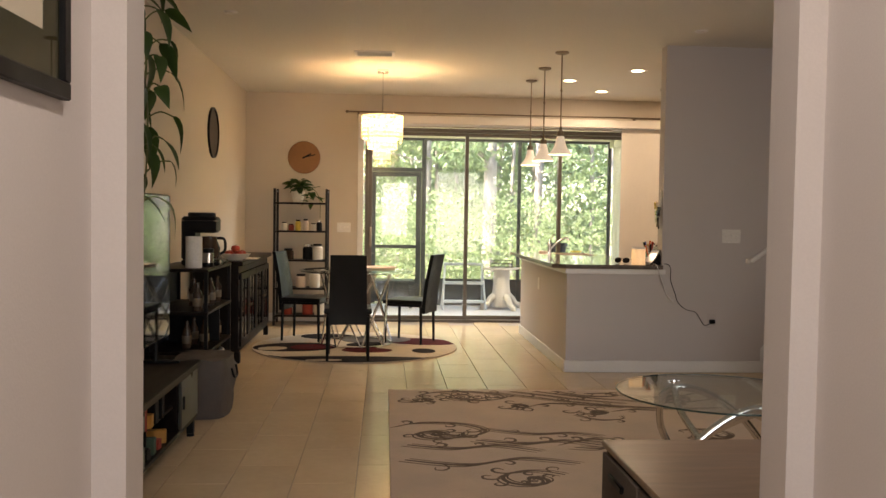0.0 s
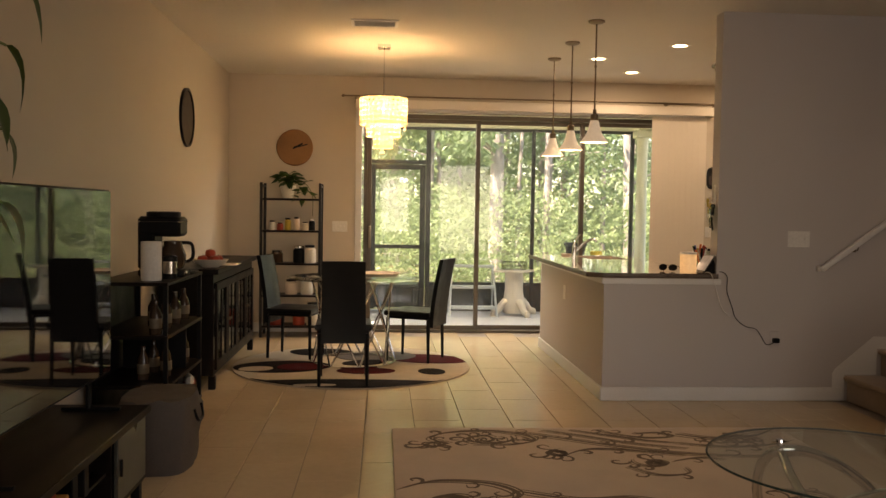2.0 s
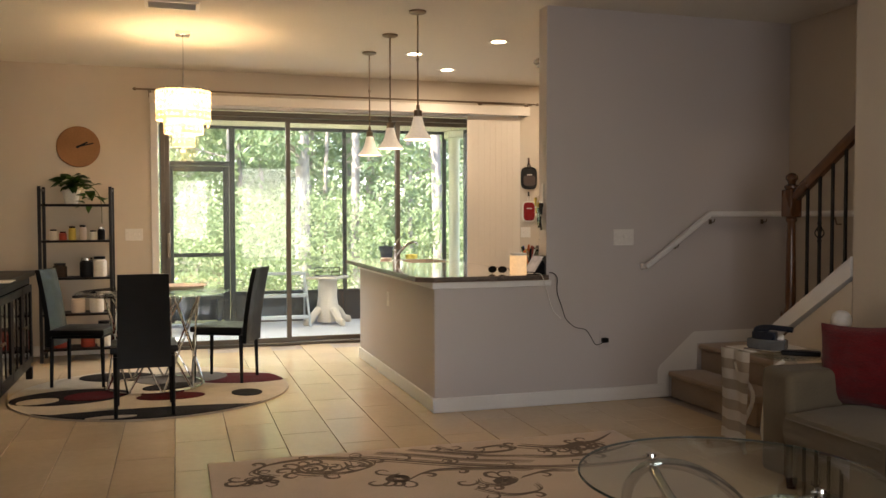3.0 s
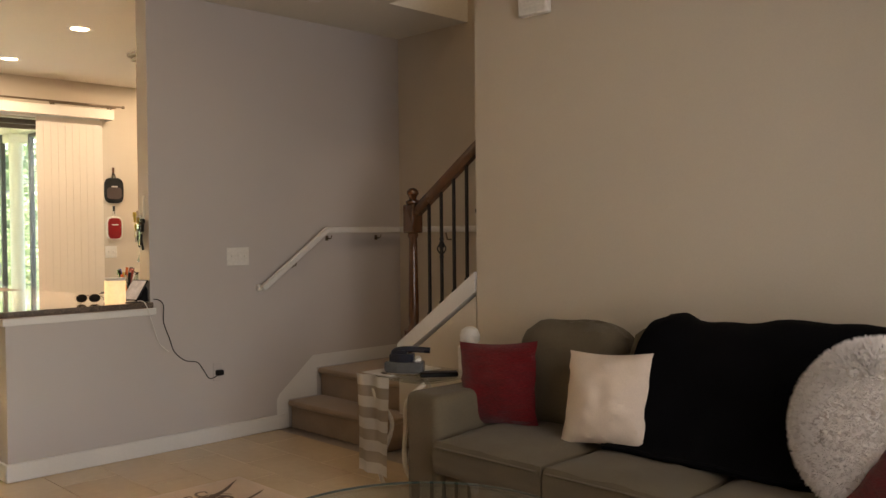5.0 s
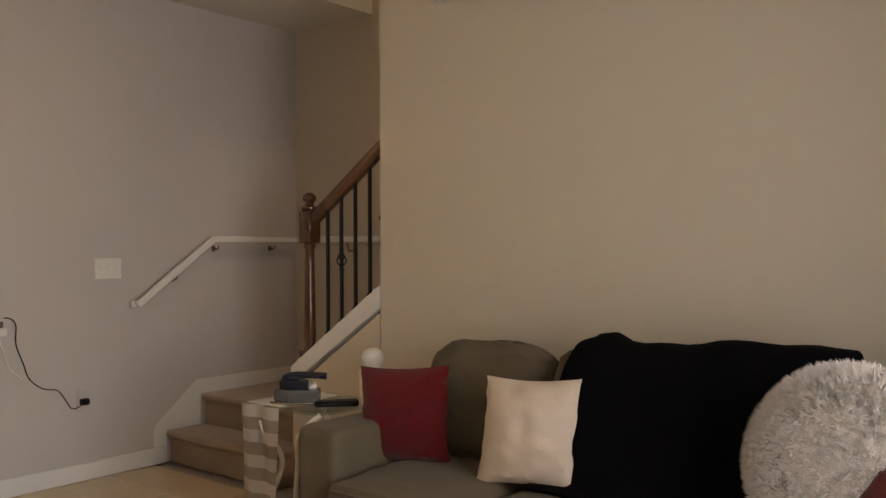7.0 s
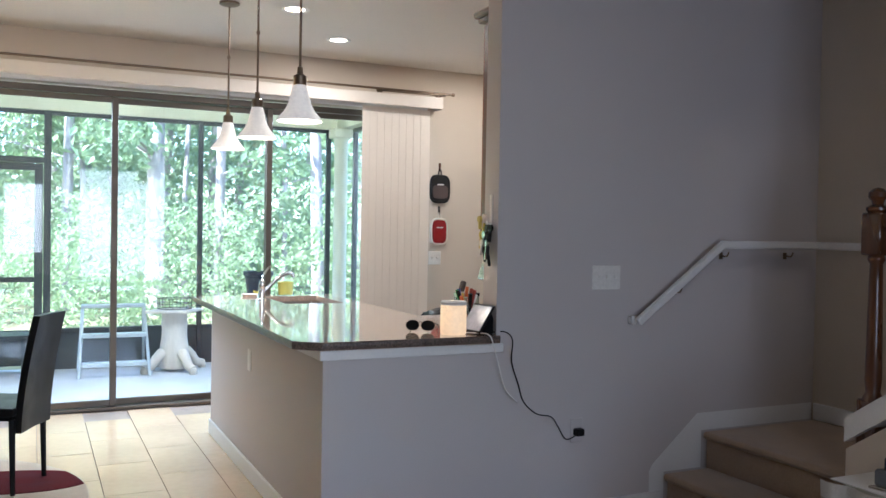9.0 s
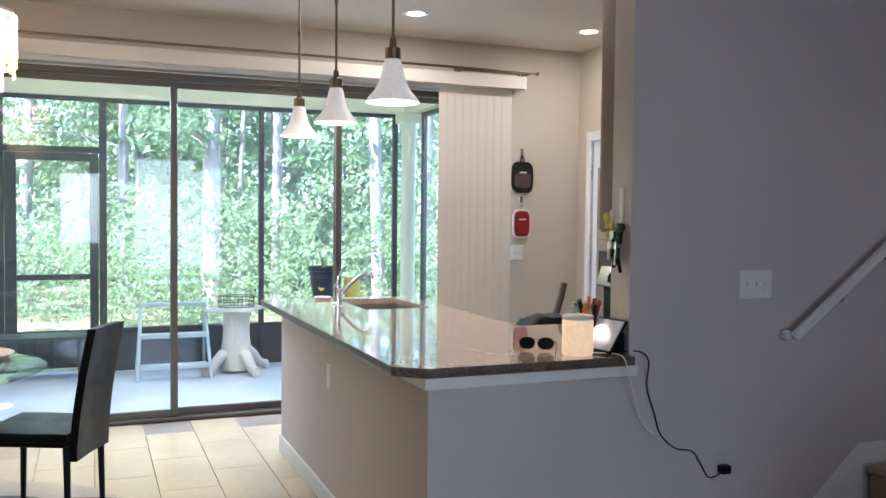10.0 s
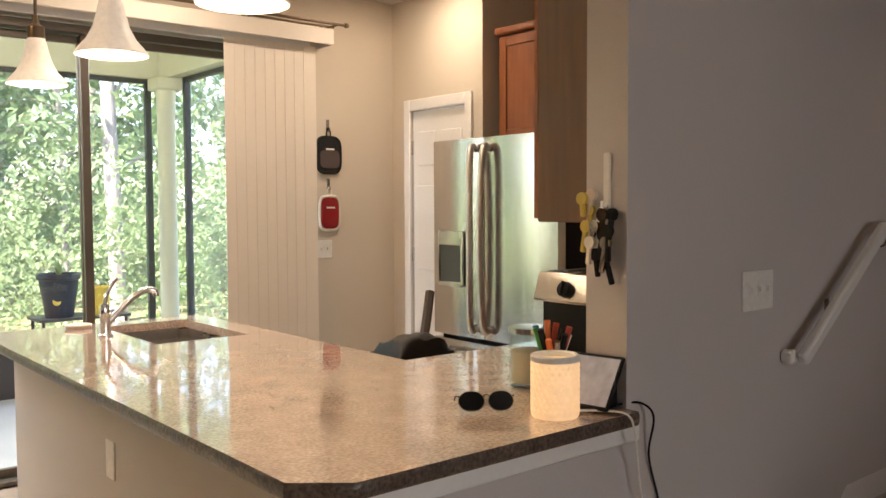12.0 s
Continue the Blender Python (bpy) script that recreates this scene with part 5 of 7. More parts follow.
part("printed_shape", merge(bx(0.007, -0.05, 0.22, 0.0078, 0.03, 0.48), bx(0.007, -0.03, 0.19, 0.0078, 0.01, 0.22)), M_WALNUT, pf)
part("pane", bx(0.012, -0.225, 0.035, 0.014, 0.225, 0.585), M_GLASS, pf)

# ladder shelf with its plant and jars
ls = thing("ladder_shelf", "slim black metal shelf rack against the back wall", "shelf unit", (-1.045, 10.12, 0))
for x in (-0.30, 0.30):
    part("upright", merge(bx(x - 0.014, 0.13, 0, x + 0.014, 0.158, 1.60, 0.003), bx(x - 0.014, -0.16, 0, x + 0.014, -0.132, 1.60, 0.003), bx(x - 0.010, -0.132, 1.56, x + 0.010, 0.13, 1.58), bx(x - 0.010, -0.132, 0.06, x + 0.010, 0.13, 0.08)), M_IRON, ls)
for z in (0.10, 0.42, 0.75, 1.09, 1.42):
    part("shelf", bx(-0.286, -0.15, z, 0.286, 0.15, z + 0.02, 0.003), M_DARKWOOD, ls)
sp = thing("shelf_plant", "leafy pothos in a white pot on the shelf rack", "house plant", (-1.09, 10.10, 1.44))
part("pot", lathe([(0.0, 0.0), (0.055, 0.0), (0.075, 0.10), (0.085, 0.13), (0.076, 0.13), (0.065, 0.11), (0.0, 0.11)], 24), M_CERAMIC, sp)
rnd = random.Random(31)
for k in range(58):
    a = rnd.uniform(0, 6.28)
    u = rnd.random()
    base = Vector((0.10 * math.cos(a) * u + (0.22 * u if k % 2 else 0), 0.08 * math.sin(a) * u - 0.02, 0.15 + rnd.uniform(0, 0.11) - (0.24 * u * u if k % 2 else 0)))
    ln = rnd.uniform(0.08, 0.135)
    part("leaf", moved(leaf_shape(ln, ln * 0.7, rnd.uniform(0.2, 0.6)), Matrix.Translation(base) @ Euler((rnd.uniform(-.6, .6), rnd.uniform(-0.7, 0.45), a)).to_matrix().to_4x4()), M_LEAF_POT, sp)
part("vine", tube(curve([(0.02, -0.04, 0.12), (0.16, -0.10, 0.17), (0.26, -0.12, 0.05), (0.27, -0.12, -0.18)], 5), 0.004, 6), M_STEM, sp)
rnd = random.Random(41)
for z, items in ((1.11, ((-0.20, 0.10, M_CERAMIC), (-0.12, 0.08, M_BOOKRED), (-0.04, 0.13, M_YELLOW), (0.05, 0.14, M_CREAM), (0.14, 0.09, M_CERAMIC), (0.21, 0.12, M_BLACK))), (0.77, ((-0.15, 0.13, M_AMBER), (0.08, 0.18, M_BLACK), (0.19, 0.19, M_CERAMIC))), (0.44, ((-0.22, 0.22, M_CERAMIC), (0.0, 0.16, M_CREAM), (0.16, 0.20, M_CERAMIC))), (0.12, ((-0.16, 0.22, M_BOOKRED), (0.08, 0.20, M_BOOKRED), (0.22, 0.24, M_CERAMIC)))):
    for x, h, mt in items:
        j = thing("shelf_jar", "small jar or tin standing on the shelf rack", "jar", (-1.045 + x, 10.09, z), group="jars on the shelf rack")
        w = 0.032 if z > 1 else 0.06
        part("jar_body", lathe([(0.0, 0.0), (w, 0.0), (w * 1.04, h * 0.1), (w * 1.04, h * 0.75), (w * 0.8, h * 0.82), (w * 0.8, h * 0.85), (0.0, h * 0.85)], 16), mt, j)
        part("lid", lathe([(0.0, h * 0.85), (w * 0.85, h * 0.85), (w * 0.85, h * 0.98), (0.0, h)], 16), M_BLACK if mt is not M_BLACK else M_STEEL, j)

# ---- living side ----
lr = thing("area_rug", "large taupe area rug with dark scrolling leaf pattern", "rug", (1.175, 4.52, 0))
part("base_mat", bx(-1.20, -1.66, 0.001, 1.20, 1.66, 0.013, 0.004), M_RUG, lr)


def scroll(points, w, z=0.0145):
    """A flat woven stroke along a smooth line, thin at both ends."""
    pts = curve([(x, y, 0) for x, y in points], 8)
    bm = bmesh.new()
    rows = []
    for i, p in enumerate(pts):
        d = (pts[min(i + 1, len(pts) - 1)] - pts[max(i - 1, 0)]).normalized()
        s = Vector((-d.y, d.x, 0))
        u = i / (len(pts) - 1)
        k = w * (0.18 + 0.82 * math.sin(math.pi * min(1, u * 0.9 + 0.08)))
        rows.append([bm.verts.new(p + s * k / 2 + Vector((0, 0, z))), bm.verts.new(p - s * k / 2 + Vector((0, 0, z))), bm.verts.new(p - s * k / 2 + Vector((0, 0, 0.011))), bm.verts.new(p + s * k / 2 + Vector((0, 0, 0.011)))])
    for a, b in zip(rows, rows[1:]):
        for k in range(4):
            bm.faces.new((a[k], a[(k + 1) % 4], b[(k + 1) % 4], b[k]))
    bm.faces.new(rows[0][::-1]), bm.faces.new(rows[-1])
    bmesh.ops.recalc_face_normals(bm, faces=bm.faces[:])
    return bm


def spiral(cx, cy, r, start, turns, way, n=12):
    return [(cx + r * (1 - 0.82 * k / n) * math.cos(start + way * turns * 6.283 * k / n), cy + 0.8 * r * (1 - 0.82 * k / n) * math.sin(start + way * turns * 6.283 * k / n)) for k in range(n + 1)]


STROKES = [
    ([(-0.88, 1.30), (-0.98, 1.42), (-0.86, 1.55), (-0.62, 1.58), (-0.42, 1.48), (-0.38, 1.36), (-0.52, 1.28), (-0.72, 1.28)], 0.035),
    (spiral(-0.66, 1.41, 0.17, 0.4, 1.1, -1), 0.045), (spiral(-0.96, 1.27, 0.07, 1.2, 0.9, 1), 0.022),
    ([(-0.46, 1.56), (-0.20, 1.40), (0.10, 1.22), (0.42, 1.08), (0.80, 1.02), (1.12, 1.06)], 0.040),
    ([(-0.30, 1.59), (-0.08, 1.46), (0.16, 1.30), (0.46, 1.18)], 0.028), ([(-0.12, 1.60), (0.06, 1.48), (0.26, 1.36), (0.44, 1.30)], 0.022),
    ([(0.05, 1.61), (0.12, 1.50), (0.28, 1.42), (0.46, 1.44), (0.40, 1.53), (0.26, 1.51)], 0.026),
    ([(-0.26, 1.06), (-0.10, 1.18), (0.14, 1.14), (0.40, 1.04)], 0.028), (spiral(-0.28, 1.10, 0.09, 1.6, 0.8, 1), 0.020),
    (spiral(0.18, 0.92, 0.12, 2.6, 1.1, 1), 0.026), ([(0.02, 0.84), (0.14, 0.70), (0.30, 0.72), (0.32, 0.82)], 0.022), ([(0.30, 0.94), (0.46, 1.00), (0.60, 0.96)], 0.024),
    ([(0.50, 1.50), (0.70, 1.40), (0.95, 1.45), (1.12, 1.58)], 0.05), (spiral(0.84, 1.36, 0.14, 0.2, 1.0, 1), 0.040), ([(0.44, 1.30), (0.66, 1.22), (0.92, 1.24), (1.14, 1.34)], 0.030),
    ([(-1.16, 0.52), (-1.0, 0.62), (-0.74, 0.58), (-0.62, 0.42), (-0.74, 0.28), (-0.94, 0.30)], 0.040), (spiral(-0.92, 0.34, 0.17, 0.2, 1.2, -1), 0.045),
    ([(-0.62, 0.46), (-0.36, 0.34), (-0.12, 0.36), (0.06, 0.28)], 0.040), ([(-0.70, 0.20), (-0.44, 0.12), (-0.20, 0.18), (0.02, 0.08)], 0.050), ([(-1.10, 0.10), (-0.84, 0.02), (-0.60, 0.08), (-0.36, -0.04)], 0.045),
    ([(-0.20, 0.12), (-0.02, 0.22), (0.10, 0.14), (0.0, 0.02), (-0.16, 0.04)], 0.060), ([(-1.12, -0.20), (-0.80, -0.30), (-0.50, -0.18), (-0.2, -0.28)], 0.045), (spiral(-0.5, -0.55, 0.2, 0.5, 1.2, 1), 0.04),
    ([(0.20, -0.2), (0.5, -0.45), (0.8, -0.4), (1.05, -0.6)], 0.04), (spiral(0.7, 0.3, 0.2, 2.0, 1.1, -1), 0.035), (spiral(0.2, -1.0, 0.25, 1.0, 1.2, 1), 0.04),
]
rnd = random.Random(77)
motifs = []
for pts, w in STROKES:
    fine = scroll(pts, w * 0.6)
    line = curve([(x, y, 0) for x, y in pts], 5)
    for off in (0.5, -0.6):
        fine = merge(fine, scroll([(x + w * off * 1.2, y + w * off) for x, y in pts], w * 0.28, 0.0141))
    for i in range(3, len(line) - 3, 5):
        p, d = line[i], (line[i + 1] - line[i - 1]).normalized()
        way, ln = rnd.choice((1, -1)), rnd.uniform(0.05, 0.10)
        th, q = math.atan2(d.y, d.x) + 0.25 * way, [(p.x, p.y)]
        for k in range(11):
            th += way * (0.12 + 0.075 * k)
            q.append((max(-1.17, min(1.17, q[-1][0] + ln * 0.24 * math.cos(th))), max(-1.63, min(1.63, q[-1][1] + ln * 0.24 * math.sin(th)))))
        fine = merge(fine, scroll(q[::2], rnd.uniform(0.011, 0.024), 0.0143))
    motifs.append(fine)
part("scroll_pattern", merge(*motifs), M_RUGDARK, lr, "darker woven scrolls", kind="stuff")

# glass coffee table on bent chrome legs
ct = thing("coffee_table", "round glass coffee table on crossing bent chrome legs", "coffee table", (1.59, 3.93, 0.014))
ov = [(0.50 * math.cos(2 * math.pi * k / 96), 0.49 * math.sin(2 * math.pi * k / 96)) for k in range(96)]
part("tabletop", prism(ov, 0.434, 0.445), M_TABLEGLASS, ct).visible_shadow = False
M_GLASSRIM = mat("dark_green_glass_edge", (0.02, 0.04, 0.035), 0.1, var=0.1, bump=0)
part("polished_rim", tube([(x * 1.001, y * 1.001, 0.4395) for x, y in ov + ov[:1]], 0.0042, 6), M_GLASSRIM, ct)
for s in (1, -1):
    part("leg", tube(curve([(-0.07 * s, 0.44 * s, 0.016), (-0.15 * s, 0.42 * s, 0.16), (-0.185 * s, 0.34 * s, 0.32), (-0.145 * s, 0.257 * s, 0.414), (0.03 * s, 0.26 * s, 0.385), (0.24 * s, 0.30 * s, 0.25), (0.43 * s, 0.36 * s, 0.022)], 8), 0.020, 12), M_CHROME, ct)
    part("leg", tube(curve([(-0.04 * s, 0.45 * s, 0.016), (0.12 * s, 0.33 * s, 0.17), (0.19 * s, 0.02 * s, 0.33), (0.145 * s, -0.235 * s, 0.400)], 8), 0.018, 12), M_CHROME, ct)
    for x, y in ((-0.145 * s, 0.257 * s),):
        part("glass_clamp", moved(merge(lathe([(0.0, 0.415), (0.016, 0.415), (0.016, 0.433), (0.0, 0.433)], 12), lathe([(0.0, 0.446), (0.018, 0.446), (0.016, 0.456), (0.0, 0.458)], 12), bx(-0.034, -0.004, 0.447, 0.034, 0.004, 0.452, 0.002)), Matrix.Translation((x, y, 0))), M_CHROME, ct)

# low cabinet by the entry
lc = thing("low_cabinet", "low brown wooden cabinet with a black pull", "cabinet", (1.135, 2.405, 0))
part("top", bx(-0.41, -0.45, 0.478, 0.62, 0.45, 0.502, 0.004), M_WALNUT, lc)
part("body", bx(-0.395, -0.435, 0.05, 0.605, 0.435, 0.478, 0.003), M_DARKWOOD, lc)
for a, b in ((-0.425, -0.01), (0.01, 0.425)):
    d = part("door", bx(-0.413, a, 0.07, -0.397, b, 0.465, 0.003), M_BAG, lc)
    part("handle", bx(-0.428, (a + b) / 2 - 0.08, 0.40, -0.414, (a + b) / 2 + 0.08, 0.425, 0.004), M_BLACK, d)
for x in (-0.35, 0.56):
    for y in (-0.39, 0.39):
        part("foot", bx(x - 0.02, y - 0.02, 0, x + 0.02, y + 0.02, 0.05, 0.003), M_BLACK, lc)

# sofa along the wall
so = thing("sofa", "olive-grey fabric sofa with loose back cushions", "sofa", (2.995, 3.59, 0))


def sofa_block(x0, y0, z0, x1, y1, z1, bev, seed):
    bm = bx(x0 - 2.95, y0 - 3.6, z0, x1 - 2.95, y1 - 3.6, z1)
    bmesh.ops.subdivide_edges(bm, edges=bm.edges[:], cuts=5, use_grid_fill=True)
    sharp = [e for e in bm.edges if len(e.link_faces) == 2 and e.calc_face_angle() > 1]
    bmesh.ops.bevel(bm, geom=sharp, offset=bev, segments=4, affect="EDGES", profile=0.6)
    for v in bm.verts:
        v.co += v.normal * 0.006 * noise.noise(v.co * 7 + Vector((seed, 0, 0)))
    return bm


def rounded_off(bm, hx, hy):
    """Pulls a pad's corners in, more at its upper edge, as in a slouching back cushion."""
    for v in bm.verts:
        x, y = v.co.x / hx, v.co.y / hy
        k = 1 - 0.10 * (min(1, abs(x)) * min(1, abs(y))) ** 3
        v.co.x *= k
        v.co.y *= k
        if x < 0:
            v.co.x += 0.035 * (abs(y) ** 2) * abs(x) + 0.02 * noise.noise(Vector((y * 2, 1.3, 0)))
    return bm


part("base", sofa_block(2.57, 2.40, 0.07, 3.40, 4.86, 0.23, 0.02, 1), M_FABRIC, so)
part("back_frame", sofa_block(3.24, 2.40, 0.10, 3.41, 4.86, 0.73, 0.05, 2), M_FABRIC, so)
part("arm", sofa_block(2.53, 4.86, 0.07, 3.40, 5.075, 0.585, 0.045, 3), M_FABRIC, so)
part("arm", sofa_block(2.53, 2.18, 0.07, 3.40, 2.40, 0.585, 0.045, 4), M_FABRIC, so)
for k in range(4):
    y1 = 4.855 - 0.614 * k
    part("seat_cushion", moved(cushion(0.76, 0.606, 0.22, 0.34, 0.010, 12, 3 + k), Matrix.Translation((2.87 - 2.95, y1 - 0.307 - 3.6, 0.322))), M_FABRIC, so)
    c = rounded_off(cushion(0.52 + 0.012 * k, 0.61, 0.25, 0.5, 0.020, 12, 9 + k), 0.235, 0.305)
    part("back_cushion", moved(c, Matrix.Translation((3.13 - 2.95, y1 - 0.31 - 3.6, 0.645 + 0.006 * k)) @ pose(0, 0, 0, 0, 90 + 8, 0)), M_FABRIC, so)
    part("piping", tube(curve([(2.49 - 2.95, y1 - 0.02 - 3.6, 0.372), (2.485 - 2.95, y1 - 0.3 - 3.6, 0.375), (2.49 - 2.95, y1 - 0.59 - 3.6, 0.372)], 5), 0.005, 6), M_FABRIC, so)
for y in (2.3, 4.95):
    for x in (2.62, 3.32):
        part("foot", moved(lathe([(0.0, 0.0), (0.022, 0.0), (0.03, 0.07), (0.0, 0.07)], 12), Matrix.Translation((x - 2.95, y - 3.6, 0))), M_DARKWOOD, so)


def throw_pillow(name, at, size, turn, lean, spin, mt, label, seed, category="pillow"):
    t = thing(name, label, category, at)
    c = pillow_shape(size, 0.15, seed)
    part("cover", moved(c, pose(0, 0, 0, 0, 0, turn) @ pose(0, 0, 0, 0, 90 - lean, 0) @ pose(0, 0, 0, 0, 0, spin)), mt, t)
    return t


throw_pillow("throw_pillow", (2.925, 4.80, 0.605), 0.395, 20, -8, -3, M_RED, "dark red ribbed throw pillow against the sofa arm", 2)
throw_pillow("throw_pillow", (2.915, 4.19, 0.615), 0.40, 3, -17, -3, M_CREAM, "cream cotton throw pillow leaning on the sofa back", 5)
throw_pillow("throw_pillow", (2.565, 2.855, 0.575), 0.40, -14, -23, 24, M_RED, "dark red ribbed throw pillow tipped on a corner", 7)

gold = throw_pillow("throw_pillow", (2.76, 2.63, 0.60), 0.42, -10, -22, 14, M_CREAM, "cream throw pillow with a gold-brown scroll print", 8)
M_GOLD = mat("gold_print", (0.26, 0.17, 0.06), 0.8, bump=0.2)
rnd = random.Random(3)
for k in range(36):
    a, b = -0.175 + 0.07 * (k % 6), -0.175 + 0.07 * (k // 6)
    ring = tube([(a + 0.028 * math.cos(0.5 * j) * (1 - j / 16), b + 0.028 * math.sin(0.5 * j) * (1 - j / 16), 0.006 + 0.075 * ((1 - (a / 0.21) ** 2) * (1 - (b / 0.21) ** 2)) ** 0.5) for j in range(12)], 0.0055, 5)
    part("printed_scroll", moved(ring, pose(0, 0, 0, 0, 0, -10) @ pose(0, 0, 0, 0, 90 + 22, 0) @ pose(0, 0, 0, 0, 0, 14) @ pose(0, 0, 0, 180, 0, 0)), M_GOLD, gold)

# black throw over the back and seat
th = thing("black_throw", "black plush throw draped over the sofa back", "throw blanket", (2.985, 3.645, 0.43))
bm = bmesh.new()
prof = [(0.35, 0.14), (0.345, 0.34), (0.32, 0.45), (0.24, 0.485), (0.14, 0.47), (0.06, 0.40), (0.01, 0.26), (-0.05, 0.10), (-0.10, 0.025), (-0.15, 0.016)]
rows = []
for k in range(19):
    u = k / 18
    y = 0.50 - 1.0 * u
    lift = 0.010 * math.sin(u * 11) + 0.02 * noise.noise(Vector((u * 6, 0, 0))) + (0.015 if 0.12 < u < 0.2 else 0) + 0.035 * u + 0.02
    row = []
    for j, (x, z) in enumerate([(p.x, p.z) for p in curve([(a, 0, b) for a, b in prof], 3)]):
        w = noise.noise(Vector((u * 6, j * 0.25, 3)))
        row.append(bm.verts.new((x - 0.02 + 0.014 * w, y + 0.012 * w + (0.05 * (z / 0.5) if u < 0.1 else 0) * -1, max(0.012, z + lift * min(1, z / 0.4) + 0.006 * w))))
    rows.append(row)
for a, b in zip(rows, rows[1:]):
    for j in range(len(a) - 1):
        bm.faces.new((a[j], a[j + 1], b[j + 1], b[j]))
bmesh.ops.recalc_face_normals(bm, faces=bm.faces[:])
bmesh.ops.solidify(bm, geom=bm.faces[:], thickness=0.018)
part("blanket", bm, M_THROW, th)
part("hem", tube(curve([(-0.185, 0.49 - 0.98 * k / 8, 0.022 + 0.004 * math.sin(k * 2)) for k in range(9)], 3), 0.009, 6), M_THROW, th)

# round fluffy pillow with real tufts
fp = thing("fluffy_pillow", "round white shaggy plush pillow on the sofa", "pillow", (2.72, 3.06, 0.705))
prof = [(0.0, -0.085), (0.12, -0.08), (0.21, -0.055), (0.27, -0.02), (0.28, 0.0), (0.27, 0.02), (0.21, 0.055), (0.12, 0.08), (0.0, 0.085)]
TILT_P = pose(0, 0, 0, 0, 0, -8) @ pose(0, 0, 0, 0, -(90 - 17), 0)
part("core", moved(lathe(prof, 40), TILT_P), M_FUR, fp)
rnd = random.Random(13)
vs, fs = [], []
for k in range(32000):
    a, u = rnd.uniform(0, 6.283), math.sqrt(rnd.random())
    r = 0.282 * u
    z = (0.085 * math.sqrt(max(0.0, 1 - u ** 2.6))) * (1 if rnd.random() < 0.8 else -1)
    nrm = Vector((math.cos(a) * u ** 3, math.sin(a) * u ** 3, (1.0 - 0.8 * u ** 4) * (1 if z >= 0 else -1))).normalized()
    p = Vector((r * math.cos(a), r * math.sin(a), z)) - nrm * 0.004
    lie = Vector((noise.noise(p * 62), noise.noise(p * 62 + Vector((9, 0, 0))), noise.noise(p * 62 + Vector((0, 9, 0))))) * 0.9
    d = (nrm * 0.9 + lie + Vector((rnd.uniform(-0.35, 0.35), rnd.uniform(-0.35, 0.35), rnd.uniform(-0.3, 0.3)))).normalized()
    s = d.orthogonal().normalized() * 0.002
    ln = rnd.uniform(0.009, 0.020)
    k0 = len(vs)
    vs += [TILT_P @ (p - s), TILT_P @ (p + s), TILT_P @ (p + d * ln + s * 0.2)]
    fs.append((k0, k0 + 1, k0 + 2))
fur = soup("fur", vs, fs, M_FUR, fp)
tagged(fur, "long white plush tufts", kind="stuff")

# side table with cloth, iron and odds
st = thing("side_table", "small glass side table on a bent cream metal frame", "side table", (2.92, 5.315, 0))
part("tabletop", moved(prism([(0.21 * math.copysign(abs(math.cos(a)) ** 0.5, math.cos(a)), 0.24 * math.copysign(abs(math.sin(a)) ** 0.5, math.sin(a))) for a in [2 * math.pi * k / 40 for k in range(40)]], 0.588, 0.598), Matrix.Identity(4)), M_TABLEGLASS, st).visible_shadow = False
for s in (-1, 1):
    part("leg", tube(curve([(-0.16, 0.19 * s, 0.586), (-0.21, 0.12 * s, 0.50), (-0.16, 0.05 * s, 0.36), (-0.20, 0.10 * s, 0.15), (-0.10, 0.19 * s, 0.012)], 7), 0.011, 8), M_CERAMIC, st)
    part("leg", tube(curve([(0.16, 0.19 * s, 0.586), (0.19, 0.12 * s, 0.45), (0.14, 0.06 * s, 0.30), (0.18, 0.12 * s, 0.12), (0.12, 0.19 * s, 0.012)], 7), 0.011, 8), M_CERAMIC, st)
cl = thing("striped_cloth", "white and tan striped cloth hanging from the side table", "cloth", (2.92, 5.315, 0.60))
M_STRIPE = mat("tan_stripe_cloth", (0.44, 0.38, 0.31), 0.9, bump=0.3, grain=200)
M_CLOTH = mat("white_cloth", (0.70, 0.67, 0.62), 0.9, bump=0.3, grain=200)
part("cloth_top", bx(-0.2, 0.02, 0.0, 0.16, 0.23, 0.004), M_CLOTH, cl)
for k in range(9):
    z1, z0 = -0.0 - 0.055 * k, -0.055 * (k + 1)
    bm = bmesh.new()
    rows = []
    for zz in (z1, z0):
        rows.append([bm.verts.new((-0.222 - 0.012 * math.sin(j * 1.3 + zz * 5), 0.25 - 0.24 * j / 8, zz)) for j in range(9)])
    for j in range(8):
        bm.faces.new((rows[0][j], rows[0][j + 1], rows[1][j + 1], rows[1][j]))
    bmesh.ops.solidify(bm, geom=bm.faces[:], thickness=0.003)
    part("stripe", bm, M_CLOTH if k % 2 == 0 else M_STRIPE, cl)
ir = thing("steam_iron", "dark blue clothes iron standing on the side table", "iron", (2.81, 5.33, 0.604), 129)
ir.scale = (0.9, 0.9, 0.9)
part("sole", prism([(-0.12, -0.05), (0.04, -0.055), (0.13, 0.0), (0.04, 0.055), (-0.12, 0.05)], 0.0, 0.012, 0.003), M_STEEL, ir)
M_TANK = mat("smoke_grey_plastic", (0.10, 0.105, 0.11), 0.25, var=0.1, bump=0.02)
M_NAVY = mat("dark_blue_plastic", (0.010, 0.014, 0.026), 0.3, var=0.1, bump=0.02)
